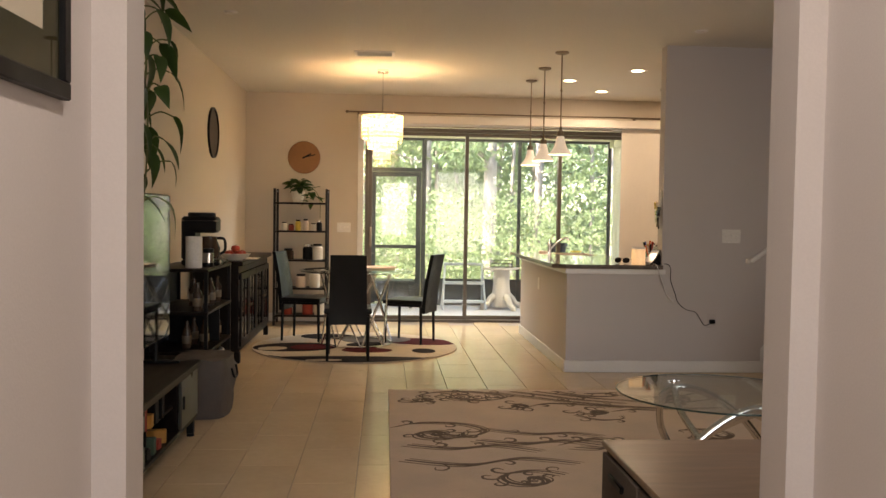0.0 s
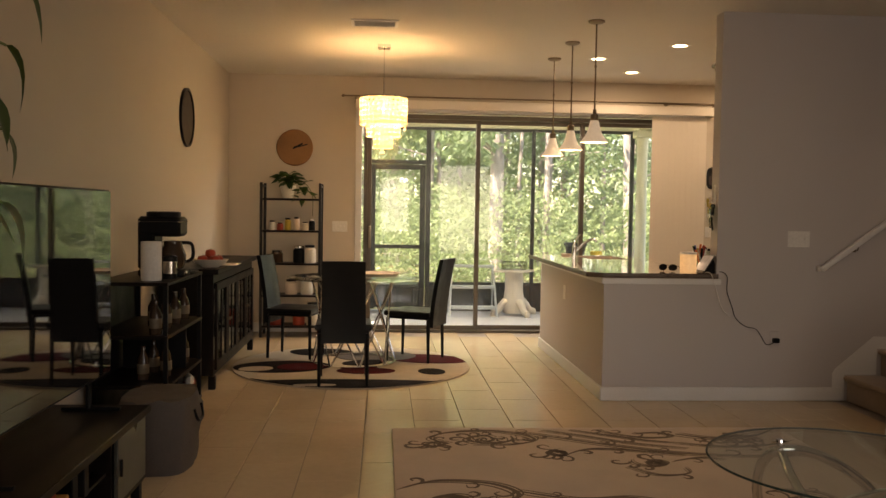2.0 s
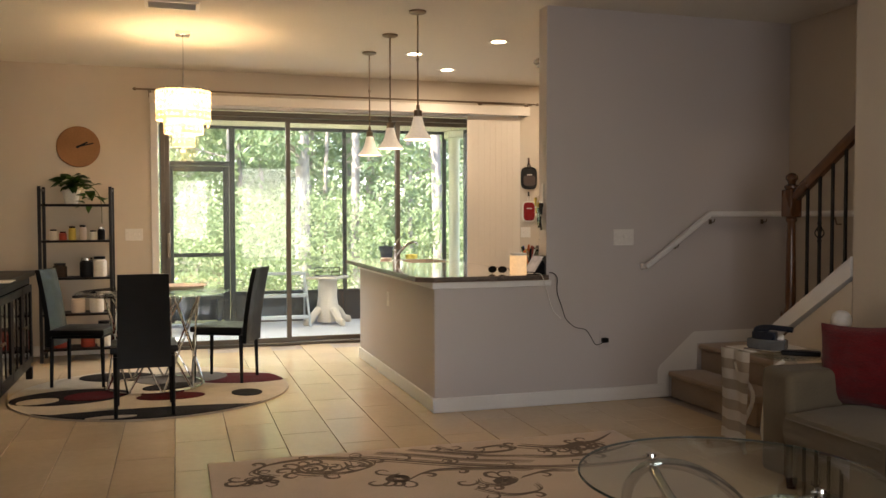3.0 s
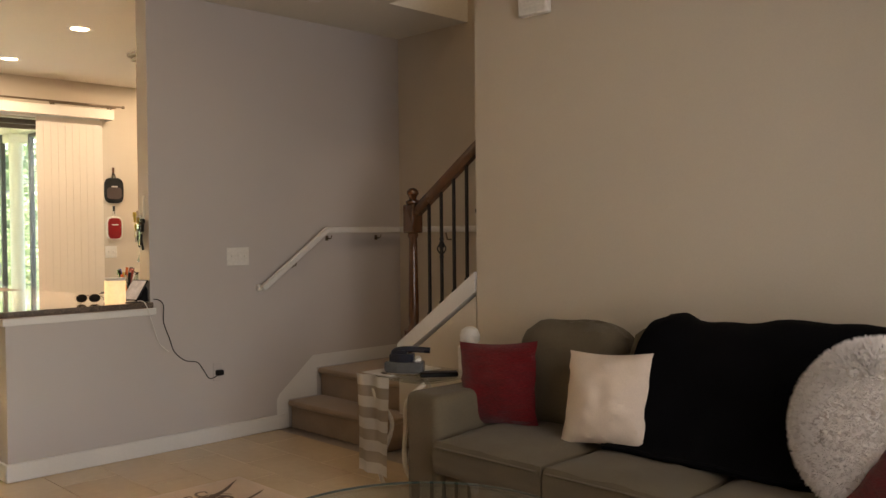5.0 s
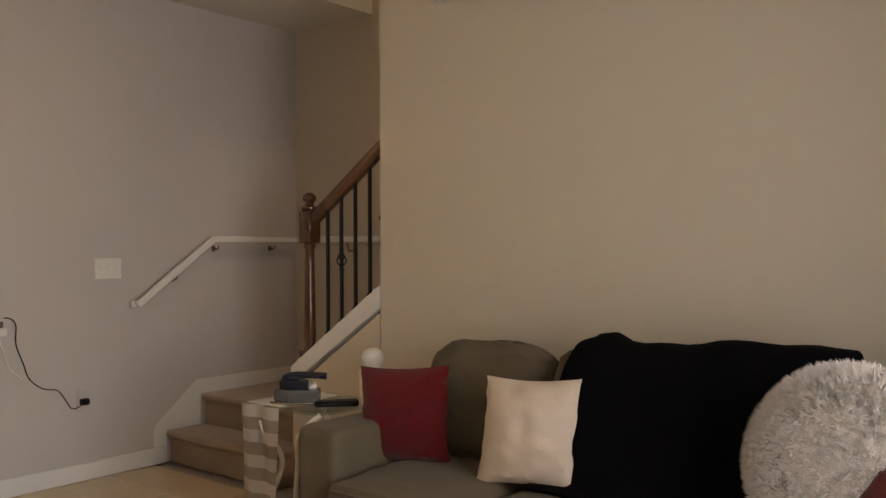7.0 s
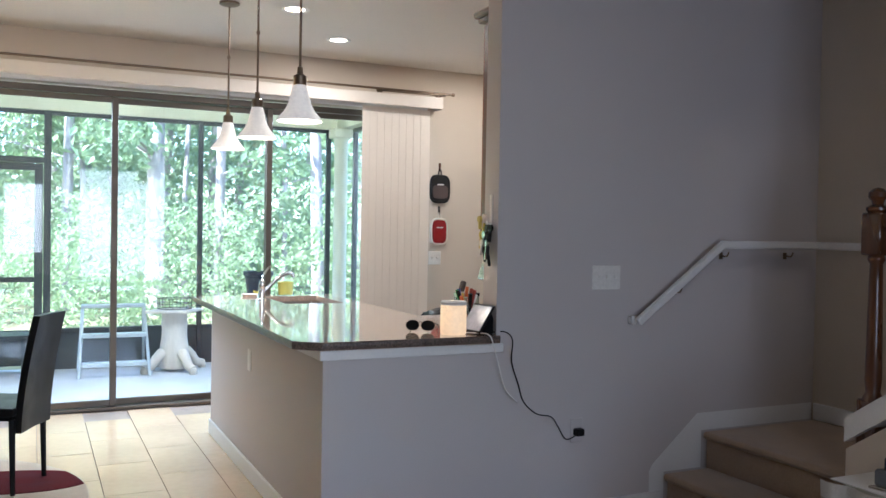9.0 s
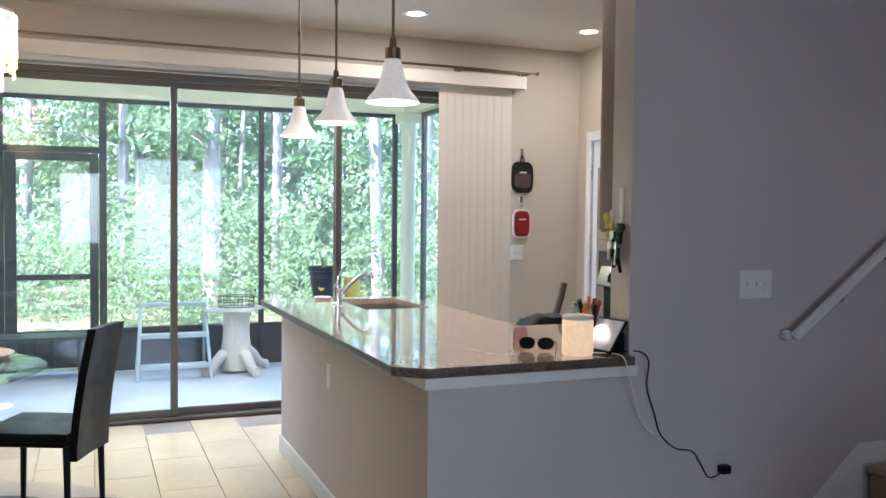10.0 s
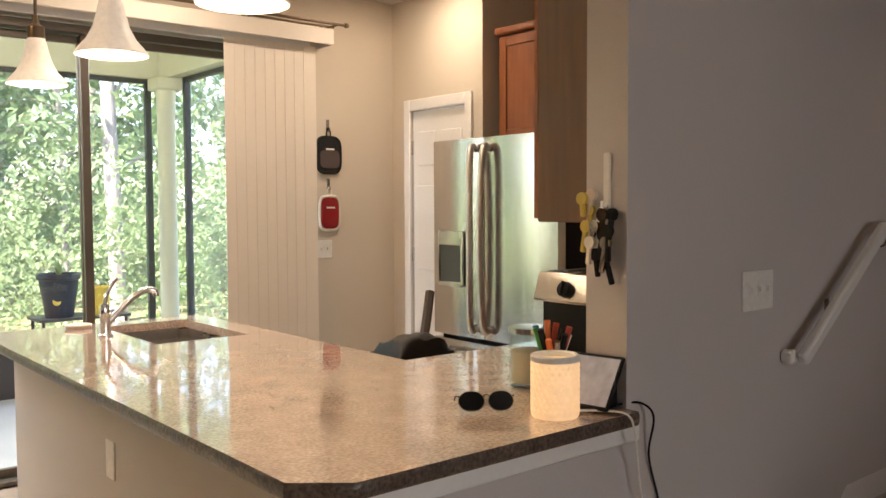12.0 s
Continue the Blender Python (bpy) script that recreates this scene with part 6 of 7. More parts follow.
part("tank", prism([(-0.115, -0.05), (0.03, -0.055), (0.115, 0.0), (0.03, 0.055), (-0.115, 0.05)], 0.012, 0.072, 0.008), M_TANK, ir, "smoke-grey water tank")
part("body", merge(prism([(-0.06, -0.034), (0.02, -0.036), (0.085, 0.0), (0.02, 0.036), (-0.06, 0.034)], 0.068, 0.115, 0.006), prism([(-0.02, -0.026), (0.03, -0.026), (0.07, 0.0), (0.03, 0.026), (-0.02, 0.026)], 0.112, 0.135, 0.008)), M_NAVY, ir)
part("handle", tube(curve([(0.055, 0, 0.10), (0.05, 0, 0.128), (0.0, 0, 0.14), (-0.09, 0, 0.138), (-0.15, 0, 0.134)], 6), 0.017, 10), M_NAVY, ir)
rc = thing("remote_control", "black remote control lying on the side table", "remote control", (2.90, 5.17, 0.600), -40)
part("case", bx(-0.095, -0.035, 0, 0.095, 0.035, 0.024, 0.006), M_BLACK, rc)
bx2 = thing("small_stand", "pale plastic stand on the side table", "stand", (2.90, 5.30, 0.606), 140)
part("wedge", moved(prism([(0.0, 0.0), (0.09, 0.0), (0.02, 0.08), (0.0, 0.08)], -0.04, 0.04, 0.004), TURN_XZ), M_WHITE, bx2)
eg = thing("egg_lamp", "white egg-shaped plastic lamp behind the sofa arm", "lamp", (3.30, 5.335, 0))
part("stand", lathe([(0.0, 0.0), (0.075, 0.0), (0.075, 0.02), (0.03, 0.03), (0.03, 0.52), (0.062, 0.54), (0.066, 0.69), (0.058, 0.70), (0.0, 0.70)], 24), M_WHITE, eg)
part("globe", lathe([(0.0, 0.70), (0.035, 0.702), (0.052, 0.725), (0.055, 0.755), (0.044, 0.785), (0.022, 0.80), (0.0, 0.803)], 24), M_WHITE, eg)
ch = thing("door_chime", "white plastic door chime box high on the wall", "door chime", (SX, 4.98, 2.44))
part("case", bx(-0.05, -0.095, 0, 0, 0.095, 0.14, 0.008), M_WHITE, ch)
part("grille", merge(*[bx(-0.052, -0.06, 0.03 + 0.02 * k, -0.0495, 0.06, 0.038 + 0.02 * k) for k in range(4)]), M_PAPER, ch)
for x, y in ((2.365, 6.42), (3.15, 6.49), (-1.21, 6.27)):
    sd = thing("sprinkler_cap", "small round white sprinkler cap on the ceiling", "sprinkler", (x, y, CEIL), group="sprinkler caps")
    part("cap", lathe([(0.0, 0.0), (0.03, 0.0), (0.042, -0.004), (0.04, -0.012), (0.0, -0.014)], 24), M_WHITE, sd)
    part("collar", lathe([(0.043, 0.0), (0.052, 0.0), (0.05, -0.004), (0.043, -0.004)], 24, close=True), M_TRIM, sd)

# ---- kitchen ----
fr = thing("refrigerator", "stainless french-door refrigerator with a dispenser", "refrigerator", (4.065, 9.06, 0))
part("cabinet", bx(-0.30, -0.525, 0.02, 0.45, 0.42, 1.76, 0.006), M_BLACK, fr)


def fridge_door(y0, y1, z0, z1, bulge=0.012):
    bm = bmesh.new()
    n = 8
    rows = []
    for z in (z0, z1):
        front = [(-0.36 - bulge * (1 - (2 * k / n - 1) ** 2), y0 + (y1 - y0) * k / n) for k in range(n + 1)]
        rows.append([bm.verts.new((x, y, z)) for x, y in front + [(-0.305, y1), (-0.305, y0)]])
    m = len(rows[0])
    for k in range(m):
        bm.faces.new((rows[0][k], rows[0][(k + 1) % m], rows[1][(k + 1) % m], rows[1][k]))
    bm.faces.new(rows[0][::-1]), bm.faces.new(rows[1])
    bmesh.ops.recalc_face_normals(bm, faces=bm.faces[:])
    return bm


M_BAR = mat("satin_handle_steel", (0.74, 0.73, 0.70), 0.32, metal=1, var=0.04, bump=0)
ld = part("door", fridge_door(0.0, 0.42, 0.70, 1.78), M_STEEL, fr)
rd = part("door", fridge_door(-0.53, -0.006, 0.70, 1.78), M_STEEL, fr)
fd = part("freezer_drawer", fridge_door(-0.53, 0.42, 0.06, 0.675), M_STEEL, fr)
for d, y in ((ld, 0.05), (rd, -0.05)):
    part("handle", tube(curve([(-0.37, y, 0.76), (-0.415, y, 0.79), (-0.43, y * 0.8, 1.25), (-0.415, y, 1.69), (-0.37, y, 1.72)], 6), 0.019, 16), M_BAR, d)
part("handle", tube(curve([(-0.37, -0.46, 0.60), (-0.43, -0.42, 0.61), (-0.44, 0.0, 0.61), (-0.43, 0.32, 0.61), (-0.37, 0.36, 0.60)], 6), 0.015, 10), M_STEEL, fd)
part("dispenser", merge(bx(-0.392, 0.14, 0.98, -0.375, 0.16, 1.28, 0.003), bx(-0.392, 0.34, 0.98, -0.375, 0.36, 1.28, 0.003), bx(-0.392, 0.16, 1.20, -0.372, 0.34, 1.28, 0.003), bx(-0.392, 0.16, 0.97, -0.372, 0.34, 1.0, 0.003)), M_STEEL, ld, "grey water dispenser frame")
part("dispenser_recess", bx(-0.384, 0.16, 1.0, -0.372, 0.34, 1.20, 0.002), M_GREYDOOR, ld)
part("badge", bx(-0.374, -0.48, 1.70, -0.366, -0.45, 1.74, 0.001), M_BLACK, rd)

uc = thing("fridge_cabinet", "cherry-red wooden cabinet above the refrigerator", "cabinet", (4.37, 8.97, 1.80))
part("box", bx(-0.16, -0.50, 0, 0.18, 0.49, 0.63, 0.003), M_CHERRY, uc)
for a, b in ((-0.49, -0.01), (0.01, 0.48)):
    d = part("door", merge(bx(-0.182, a, 0.01, -0.162, a + 0.06, 0.62, 0.003), bx(-0.182, b - 0.06, 0.01, -0.162, b, 0.62, 0.003), bx(-0.182, a + 0.06, 0.01, -0.162, b - 0.06, 0.07, 0.003), bx(-0.182, a + 0.06, 0.56, -0.162, b - 0.06, 0.62, 0.003), bx(-0.174, a + 0.06, 0.07, -0.163, b - 0.06, 0.56, 0.002)), M_CHERRY, uc)
part("crown", bx(-0.21, -0.52, 0.63, 0.18, 0.495, 0.67, 0.008), M_CHERRY, uc)
wc = thing("wall_cabinet", "wooden wall cabinet with a crown moulding, shade put into its brown", "cabinet", (2.86, WY + 0.13, 1.37))
part("box", bx(-0.42, 0, 0, 0.50, 0.32, 1.06, 0.003), M_CHERRY_SHADE, wc)
for a, b in ((-0.415, 0.035), (0.045, 0.495)):
    part("door", merge(bx(a, 0.322, 0.01, a + 0.06, 0.342, 1.05, 0.003), bx(b - 0.06, 0.322, 0.01, b, 0.342, 1.05, 0.003), bx(a + 0.06, 0.322, 0.01, b - 0.06, 0.342, 0.07, 0.003), bx(a + 0.06, 0.322, 0.99, b - 0.06, 0.342, 1.05, 0.003), bx(a + 0.06, 0.322, 0.07, b - 0.06, 0.333, 0.99)), M_CHERRY, wc)
part("crown", merge(bx(-0.44, 0, 1.06, 0.50, 0.36, 1.085, 0.006), bx(-0.46, 0, 1.085, 0.50, 0.38, 1.12, 0.01)), M_CHERRY_SHADE, wc)
bc = thing("base_cabinet", "cherry base cabinets under the granite worktop", "cabinet", (3.4, 7.5, 0))
part("box", bx(-1.1, -0.345, 0.10, 1.15, 0.37, 0.875, 0.003), M_CHERRY, bc)
part("toe_kick", bx(-1.1, -0.345, 0, 1.15, 0.30, 0.10), M_BLACK, bc)
for k in range(4):
    a = -1.07 + 0.55 * k
    part("door", merge(bx(a, 0.372, 0.13, a + 0.06, 0.392, 0.84, 0.003), bx(a + 0.47, 0.372, 0.13, a + 0.53, 0.392, 0.84, 0.003), bx(a + 0.06, 0.372, 0.13, a + 0.47, 0.392, 0.19, 0.003), bx(a + 0.06, 0.372, 0.78, a + 0.47, 0.392, 0.84, 0.003), bx(a + 0.06, 0.372, 0.19, a + 0.47, 0.382, 0.78)), M_CHERRY, bc)
pc = thing("sink_cabinet", "cherry base cabinets along the half wall", "cabinet", (1.95, 8.4, 0))
part("box", bx(-0.345, -0.52, 0.10, 0.30, 1.04, 0.60, 0.003), M_CHERRY, pc)
part("rim_panel", merge(bx(0.27, -0.52, 0.60, 0.30, 1.04, 0.875), bx(-0.345, 1.02, 0.60, 0.27, 1.04, 0.875)), M_CHERRY, pc)

M_SINK = mat("satin_sink_steel", (0.40, 0.36, 0.32), 0.3, metal=0.9, var=0.05, bump=0.02)
sk = thing("kitchen_sink", "stainless double-bowl undermount kitchen sink", "sink", (1.985, 9.075, 0.70))
for y0_, y1_ in ((-0.305, -0.01), (0.01, 0.305)):
    bm = bx(-0.185, y0_, 0.0, 0.185, y1_, 0.178)
    bmesh.ops.delete(bm, geom=[f for f in bm.faces if f.normal.z > 0.9], context="FACES_ONLY")
    bmesh.ops.bevel(bm, geom=[e for e in bm.edges if len(e.link_faces) == 2], offset=0.035, segments=4, affect="EDGES")
    bmesh.ops.solidify(bm, geom=bm.faces[:], thickness=0.002)
    part("bowl", bm, M_SINK, sk)
part("divider", bx(-0.185, -0.010, 0.14, 0.185, 0.010, 0.172, 0.004), M_SINK, sk)
fc = thing("kitchen_faucet", "chrome single-lever kitchen faucet behind the sink", "faucet", (1.725, 9.10, 0.915))
part("body", lathe([(0.0, 0.0), (0.03, 0.0), (0.03, 0.008), (0.022, 0.014), (0.02, 0.09), (0.022, 0.10), (0.016, 0.125), (0.0, 0.13)], 20), M_CHROME, fc)
part("spout", tube(curve([(0.01, 0, 0.05), (0.05, 0, 0.09), (0.11, 0, 0.145), (0.17, 0, 0.172), (0.20, -0.005, 0.165), (0.205, -0.005, 0.145)], 6), 0.013, 12), M_CHROME, fc)
part("lever", tube(curve([(0.0, 0, 0.12), (0.015, 0.02, 0.16), (0.05, 0.05, 0.20), (0.075, 0.07, 0.215)], 5), 0.009, 8, 0.6), M_CHROME, fc)
sg = thing("soap_dish", "small cream soap dish by the faucet", "soap dish", (1.715, 9.40, 0.915))
part("dish", lathe([(0.0, 0.0), (0.045, 0.0), (0.055, 0.015), (0.05, 0.018), (0.0, 0.012)], 20), M_CREAM, sg)

# pantry door
pd = tagged(thing("door_1", "white six-panel pantry door, closed", "door", (DX, 9.92, 0)), kind="structure")
part("casing", merge(bx(-0.018, -0.335, 0, 0, -0.272, 2.11, 0.003), bx(-0.018, 0.272, 0, 0, 0.335, 2.11, 0.003), bx(-0.018, -0.272, 2.04, 0, 0.272, 2.11, 0.003)), M_TRIM, pd)
leaf = part("leaf", bx(0.010, -0.268, 0.01, 0.045, 0.268, 2.035, 0.003), M_TRIM, pd)
for z0_, z1_ in ((0.20, 0.85), (1.0, 1.55), (1.68, 1.90)):
    for a, b in ((-0.22, -0.03), (0.03, 0.22)):
        part("panel", bx(0.002, a, z0_, 0.012, b, z1_, 0.004), M_TRIM, leaf)
for z in (0.25, 1.10, 1.80):
    part("hinge", bx(-0.004, 0.262, z - 0.045, 0.012, 0.278, z + 0.045, 0.002), M_STEEL, pd)

# blinds, valance and curtain rod at the slider
vb = thing("vertical_blinds", "stack of cream vertical blinds drawn to one side", "blinds", (3.125, 10.30, 0.03))
for k in range(9):
    part("slat", moved(bx(-0.0445, -0.0008, 0.0, 0.0445, 0.0008, 2.37), pose(-0.255 + 0.0655 * k, 0.0, 0, 0, 0, 3)), M_BLIND, vb)
vl = thing("blind_valance", "cream valance over the sliding door blinds", "valance", (1.6, 10.30, 2.41))
part("fascia", bx(-2.0, -0.085, 0.0, 1.92, -0.070, 0.095, 0.004), M_BLIND, vl)
part("top_board", bx(-2.0, -0.070, 0.08, 1.92, 0.095, 0.094), M_BLIND, vl)
part("end_return", bx(1.905, -0.070, 0.0, 1.92, 0.095, 0.08), M_BLIND, vl)
cr = thing("curtain_rod", "thin bronze double curtain rod over the sliding door", "curtain rod", (1.5, 10.25, 2.535))
part("rod", tube([(-2.03, -0.05, 0), (2.10, -0.05, 0)], 0.009, 10), M_NICKEL, cr)
part("rod", tube([(1.45, 0.06, 0.004), (2.08, 0.06, 0.004)], 0.007, 10), M_NICKEL, cr)
for x in (-2.03, 2.10):
    part("finial", moved(lathe([(0.0, -0.02), (0.014, -0.01), (0.016, 0.0), (0.014, 0.012), (0.0, 0.02)], 14), Matrix.Translation((x, -0.05, 0)) @ pose(0, 0, 0, 0, 90)), M_NICKEL, cr)
for x in (-1.9, 1.50, 2.04):
    part("bracket", merge(tube([(x, 0.148, -0.02), (x, 0.06, 0.0), (x, -0.05, -0.004)], 0.006, 8), bx(x - 0.012, 0.142, -0.05, x + 0.012, 0.149, 0.02, 0.002)), M_NICKEL, cr)


def pot_holder(z, mt, rim, w, h, label, pocket):
    t = thing("pot_holder", label, "pot holder", (3.58, BY, z))
    def rounded(a, b, p=4):
        return [(a * math.copysign(abs(math.cos(q)) ** (2 / p), math.cos(q)), b * math.copysign(abs(math.sin(q)) ** (2 / p), math.sin(q))) for q in [2 * math.pi * k / 40 for k in range(40)]]
    part("pad", moved(prism(rounded(w, h), 0.004, 0.022, 0.0), FRONT), mt, t)
    outer, inner = rounded(w + 0.008, h + 0.008), rounded(w - 0.004, h - 0.004)
    part("binding", moved(tube([(x, y, 0.014) for x, y in outer + outer[:1]], 0.010, 6), FRONT), rim, t)
    part("pocket", moved(prism([(x, y) for x, y in rounded(w * 0.9, h * 0.55)], 0.022, 0.028), FRONT @ Matrix.Translation((0, -h * 0.25, 0))), pocket, t)
    part("brand_tag", bx(-0.03, -0.0315, h * 0.30, 0.03, -0.0285, h * 0.40), M_PAPER, t)
    part("loop", moved(tube(curve([(-0.012, h, 0.012), (-0.014, h + 0.04, 0.012), (0.0, h + 0.065, 0.012), (0.014, h + 0.04, 0.012), (0.012, h, 0.012)], 5), 0.005, 6), FRONT), rim, t)
    part("hook", merge(bx(-0.012, -0.006, h + 0.045, 0.012, -0.0005, h + 0.12, 0.002), tube(curve([(0, -0.006, h + 0.06), (0, -0.022, h + 0.05), (0, -0.024, h + 0.07)], 4), 0.004, 6)), M_STEEL, t)


M_CLOTHRED = mat("red_quilted_cloth", (0.27, 0.008, 0.010), 0.85, var=0.1, scale=10, grain=120, bump=0.5)
M_CLOTHBLACK = mat("black_quilted_cloth", (0.010, 0.010, 0.010), 0.85, var=0.1, scale=10, grain=120, bump=0.5)
M_CLOTHGREY = mat("grey_brown_cloth", (0.09, 0.065, 0.06), 0.85, var=0.1, scale=10, grain=120, bump=0.5)
pot_holder(1.745, M_CLOTHBLACK, M_CLOTHBLACK, 0.080, 0.105, "black quilted pot holder hanging on a wall hook", M_CLOTHGREY)
pot_holder(1.375, M_CLOTHRED, M_CERAMIC, 0.066, 0.100, "red quilted pot holder with a white binding on a hook", M_CLOTHRED)

# things on the counter
wm = thing("wax_warmer", "glowing white patterned ceramic warmer on the counter", "wax warmer", (2.105, 7.07, 0.915))
M_WAX = mat("lit_ceramic", (0.80, 0.66, 0.46), 0.4, var=0.04, scale=20, bump=0.02, emit=((1.0, 0.62, 0.30), 0.09))
part("body", lathe([(0.0, 0.0), (0.055, 0.0), (0.058, 0.006), (0.058, 0.132), (0.055, 0.136), (0.0, 0.136)], 40), M_WAX, wm)
part("rim", lathe([(0.045, 0.134), (0.058, 0.134), (0.059, 0.146), (0.055, 0.15), (0.047, 0.146)], 40, close=True), M_WHITE, wm)
dots = [moved(bx(-0.004, 0.0572, -0.004, 0.004, 0.0588, 0.004), Matrix.Translation((0, 0, 0.02 + 0.013 * (k // 24))) @ Matrix.Rotation(2 * math.pi * ((k % 24) + 0.5 * ((k // 24) % 2)) / 24, 4, "Z") @ pose(0, 0, 0, 0, 45, 0)) for k in range(24 * 9)]
part("relief", merge(*dots), M_WAX, wm, "raised dot pattern", kind="stuff")
pw = thing("white_cord", "thin white power cord hanging from the warmer", "power cord", (2.145, 7.03, 0.918))
part("cord", tube(curve([(0, 0.03, 0.004), (0.05, -0.02, 0.006), (0.075, -0.086, 0.004), (0.10, -0.090, -0.05), (0.14, -0.07, -0.15), (0.18, -0.058, -0.25), (0.24, -0.060, -0.31)], 6), 0.0028, 6), M_WHITE, pw)
bk = thing("charging_cable", "thin black charging cord running down to the outlet", "power cord", (2.305, 7.02, 0.92))
part("wire", tube(curve([(-0.03, 0.0, 0.004), (0.025, -0.03, 0.006), (0.05, -0.052, -0.03), (0.06, -0.030, -0.13), (0.10, -0.027, -0.24), (0.13, -0.026, -0.32), (0.20, -0.026, -0.38), (0.28, -0.026, -0.40), (0.32, -0.027, -0.45), (0.36, -0.030, -0.51), (0.41, -0.035, -0.50), (0.415, -0.050, -0.477)], 6), 0.003, 6), M_BLACK, bk)
sgl = thing("sunglasses", "dark round sunglasses lying on the counter", "sunglasses", (2.0, 7.20, 0.916), -35)
for x in (-0.036, 0.036):
    part("lens", moved(prism([(0.031 * math.copysign(abs(math.cos(b)) ** 0.8, math.cos(b)), 0.025 * math.sin(b) + (0.004 if math.sin(b) < 0 else 0)) for b in [0.2618 * j for j in range(24)]], 0, 0.003), pose(x, 0, 0.026, 72, 0, -6 if x < 0 else 6)), M_SCREEN, sgl)
    part("rim", moved(tube([(0.0315 * math.copysign(abs(math.cos(b)) ** 0.8, math.cos(b)), 0.0255 * math.sin(b) + (0.004 if math.sin(b) < 0 else 0), 0.0015) for b in [0.2618 * j for j in range(25)]], 0.0016, 6), pose(x, 0, 0.026, 72, 0, -6 if x < 0 else 6)), M_NICKEL, sgl)
part("bridge", tube(curve([(-0.008, -0.002, 0.04), (0, -0.004, 0.046), (0.008, -0.002, 0.04)], 4), 0.002, 6), M_NICKEL, sgl)
for s in (-1, 1):
    part("temple", tube(curve([(s * 0.067, 0, 0.04), (s * 0.07, 0.05, 0.03), (s * 0.066, 0.12, 0.004)], 4), 0.002, 6), M_BLACK, sgl)
pj = thing("pen_mug", "clear glass mug full of coloured pens and scissors", "pen holder", (2.235, 7.20, 0.915))
part("mug", lathe([(0.0, 0.0), (0.042, 0.0), (0.046, 0.01), (0.046, 0.11), (0.043, 0.11), (0.042, 0.012), (0.0, 0.01)], 24), M_TABLEGLASS, pj)
part("handle", tube(curve([(-0.045, 0, 0.09), (-0.075, 0, 0.08), (-0.075, 0, 0.04), (-0.045, 0, 0.025)], 4), 0.006, 8), M_TABLEGLASS, pj)
rnd = random.Random(17)
PENS = (M_BLACK, M_BOOKRED, M_ORANGE, M_YELLOW, M_BLUE, M_GREENP, M_BLACK, M_ORANGE, M_STEEL, M_BLACK, M_BOOKRED, M_WHITE)
for k, mt in enumerate(PENS):
    a = 2 * math.pi * k / len(PENS)
    p0 = Vector((2.235 + 0.015 * math.cos(a + 2), 7.20 + 0.015 * math.sin(a + 2), 0.93))
    p1 = Vector((2.235 + 0.045 * math.cos(a), 7.20 + 0.045 * math.sin(a), 0.915 + rnd.uniform(0.155, 0.20)))
    pn = thing("pen", "coloured pen standing in the glass mug", "pen", p0, group="pens in the mug")
    part("barrel", tube([(0, 0, 0), p1 - p0], 0.007, 8), mt, pn)
    part("cap", tube([(p1 - p0) * 0.70, (p1 - p0) * 1.01], 0.0085, 8), mt, pn)
gj = thing("glass_canister", "round glass canister with a steel lid", "canister", (2.315, 7.355, 0.915))
part("jar", lathe([(0.0, 0.0), (0.06, 0.0), (0.062, 0.01), (0.062, 0.15), (0.059, 0.15), (0.058, 0.012), (0.0, 0.01)], 28), M_TABLEGLASS, gj)
part("contents", lathe([(0.0, 0.012), (0.056, 0.012), (0.056, 0.10), (0.0, 0.105)], 24), M_CREAM, gj)
part("lid", lathe([(0.0, 0.151), (0.064, 0.151), (0.064, 0.165), (0.0, 0.168)], 28), M_STEEL, gj)
tbt = thing("tablet", "tablet computer on a slanted black stand", "tablet", (2.185, 7.06, 0.916), -82)
part("case", moved(bx(-0.078, -0.005, 0.0, 0.078, 0.005, 0.145, 0.004), pose(0, 0.0, 0.008, -34)), M_BLACK, tbt)
# Pale colour and faint glow stand for the room mirrored in the screen.
M_SCREEN_SHEEN = mat("tablet_screen_sheen", (0.30, 0.28, 0.28), 0.12, var=0.25, scale=14, bump=0, emit=((1.0, 0.92, 0.9), 0.018))
part("screen", moved(bx(-0.070, -0.0068, 0.009, 0.070, -0.0052, 0.136), pose(0, 0.0, 0.008, -34)), M_SCREEN_SHEEN, tbt)
part("stand", moved(prism([(0.0, 0.0), (0.13, 0.0), (0.085, 0.10)], -0.045, 0.045, 0.003), TURN_YZ), M_BLACK, tbt)
to = thing("toaster", "steel-fronted black toaster with a dark dial", "toaster", (2.575, 7.36, 0.915), 0)
part("body", bx(-0.12, -0.17, 0.01, 0.20, 0.10, 0.31, 0.02), M_BLACK, to)
part("control_panel", moved(bx(-0.012, -0.165, -0.042, 0.004, 0.095, 0.048, 0.006), pose(-0.130, 0, 0.262, 0, 18, 0)), M_STEEL, to)
part("dial", moved(merge(lathe([(0.0, 0.0), (0.024, 0.0), (0.021, 0.018), (0.0, 0.02)], 18), bx(-0.022, -0.004, 0.018, 0.022, 0.004, 0.026, 0.002)), pose(-0.142, -0.03, 0.262, 0, -72, 0)), M_BLACK, to)
part("vent_slots", merge(*[bx(-0.10, -0.15 + 0.05 * k, 0.309, 0.18, -0.13 + 0.05 * k, 0.312) for k in range(4)]), M_STEEL, to)
kh = thing("key_hook", "white adhesive hook with keys and trinkets", "key hook", (EX, 7.06, 1.36))
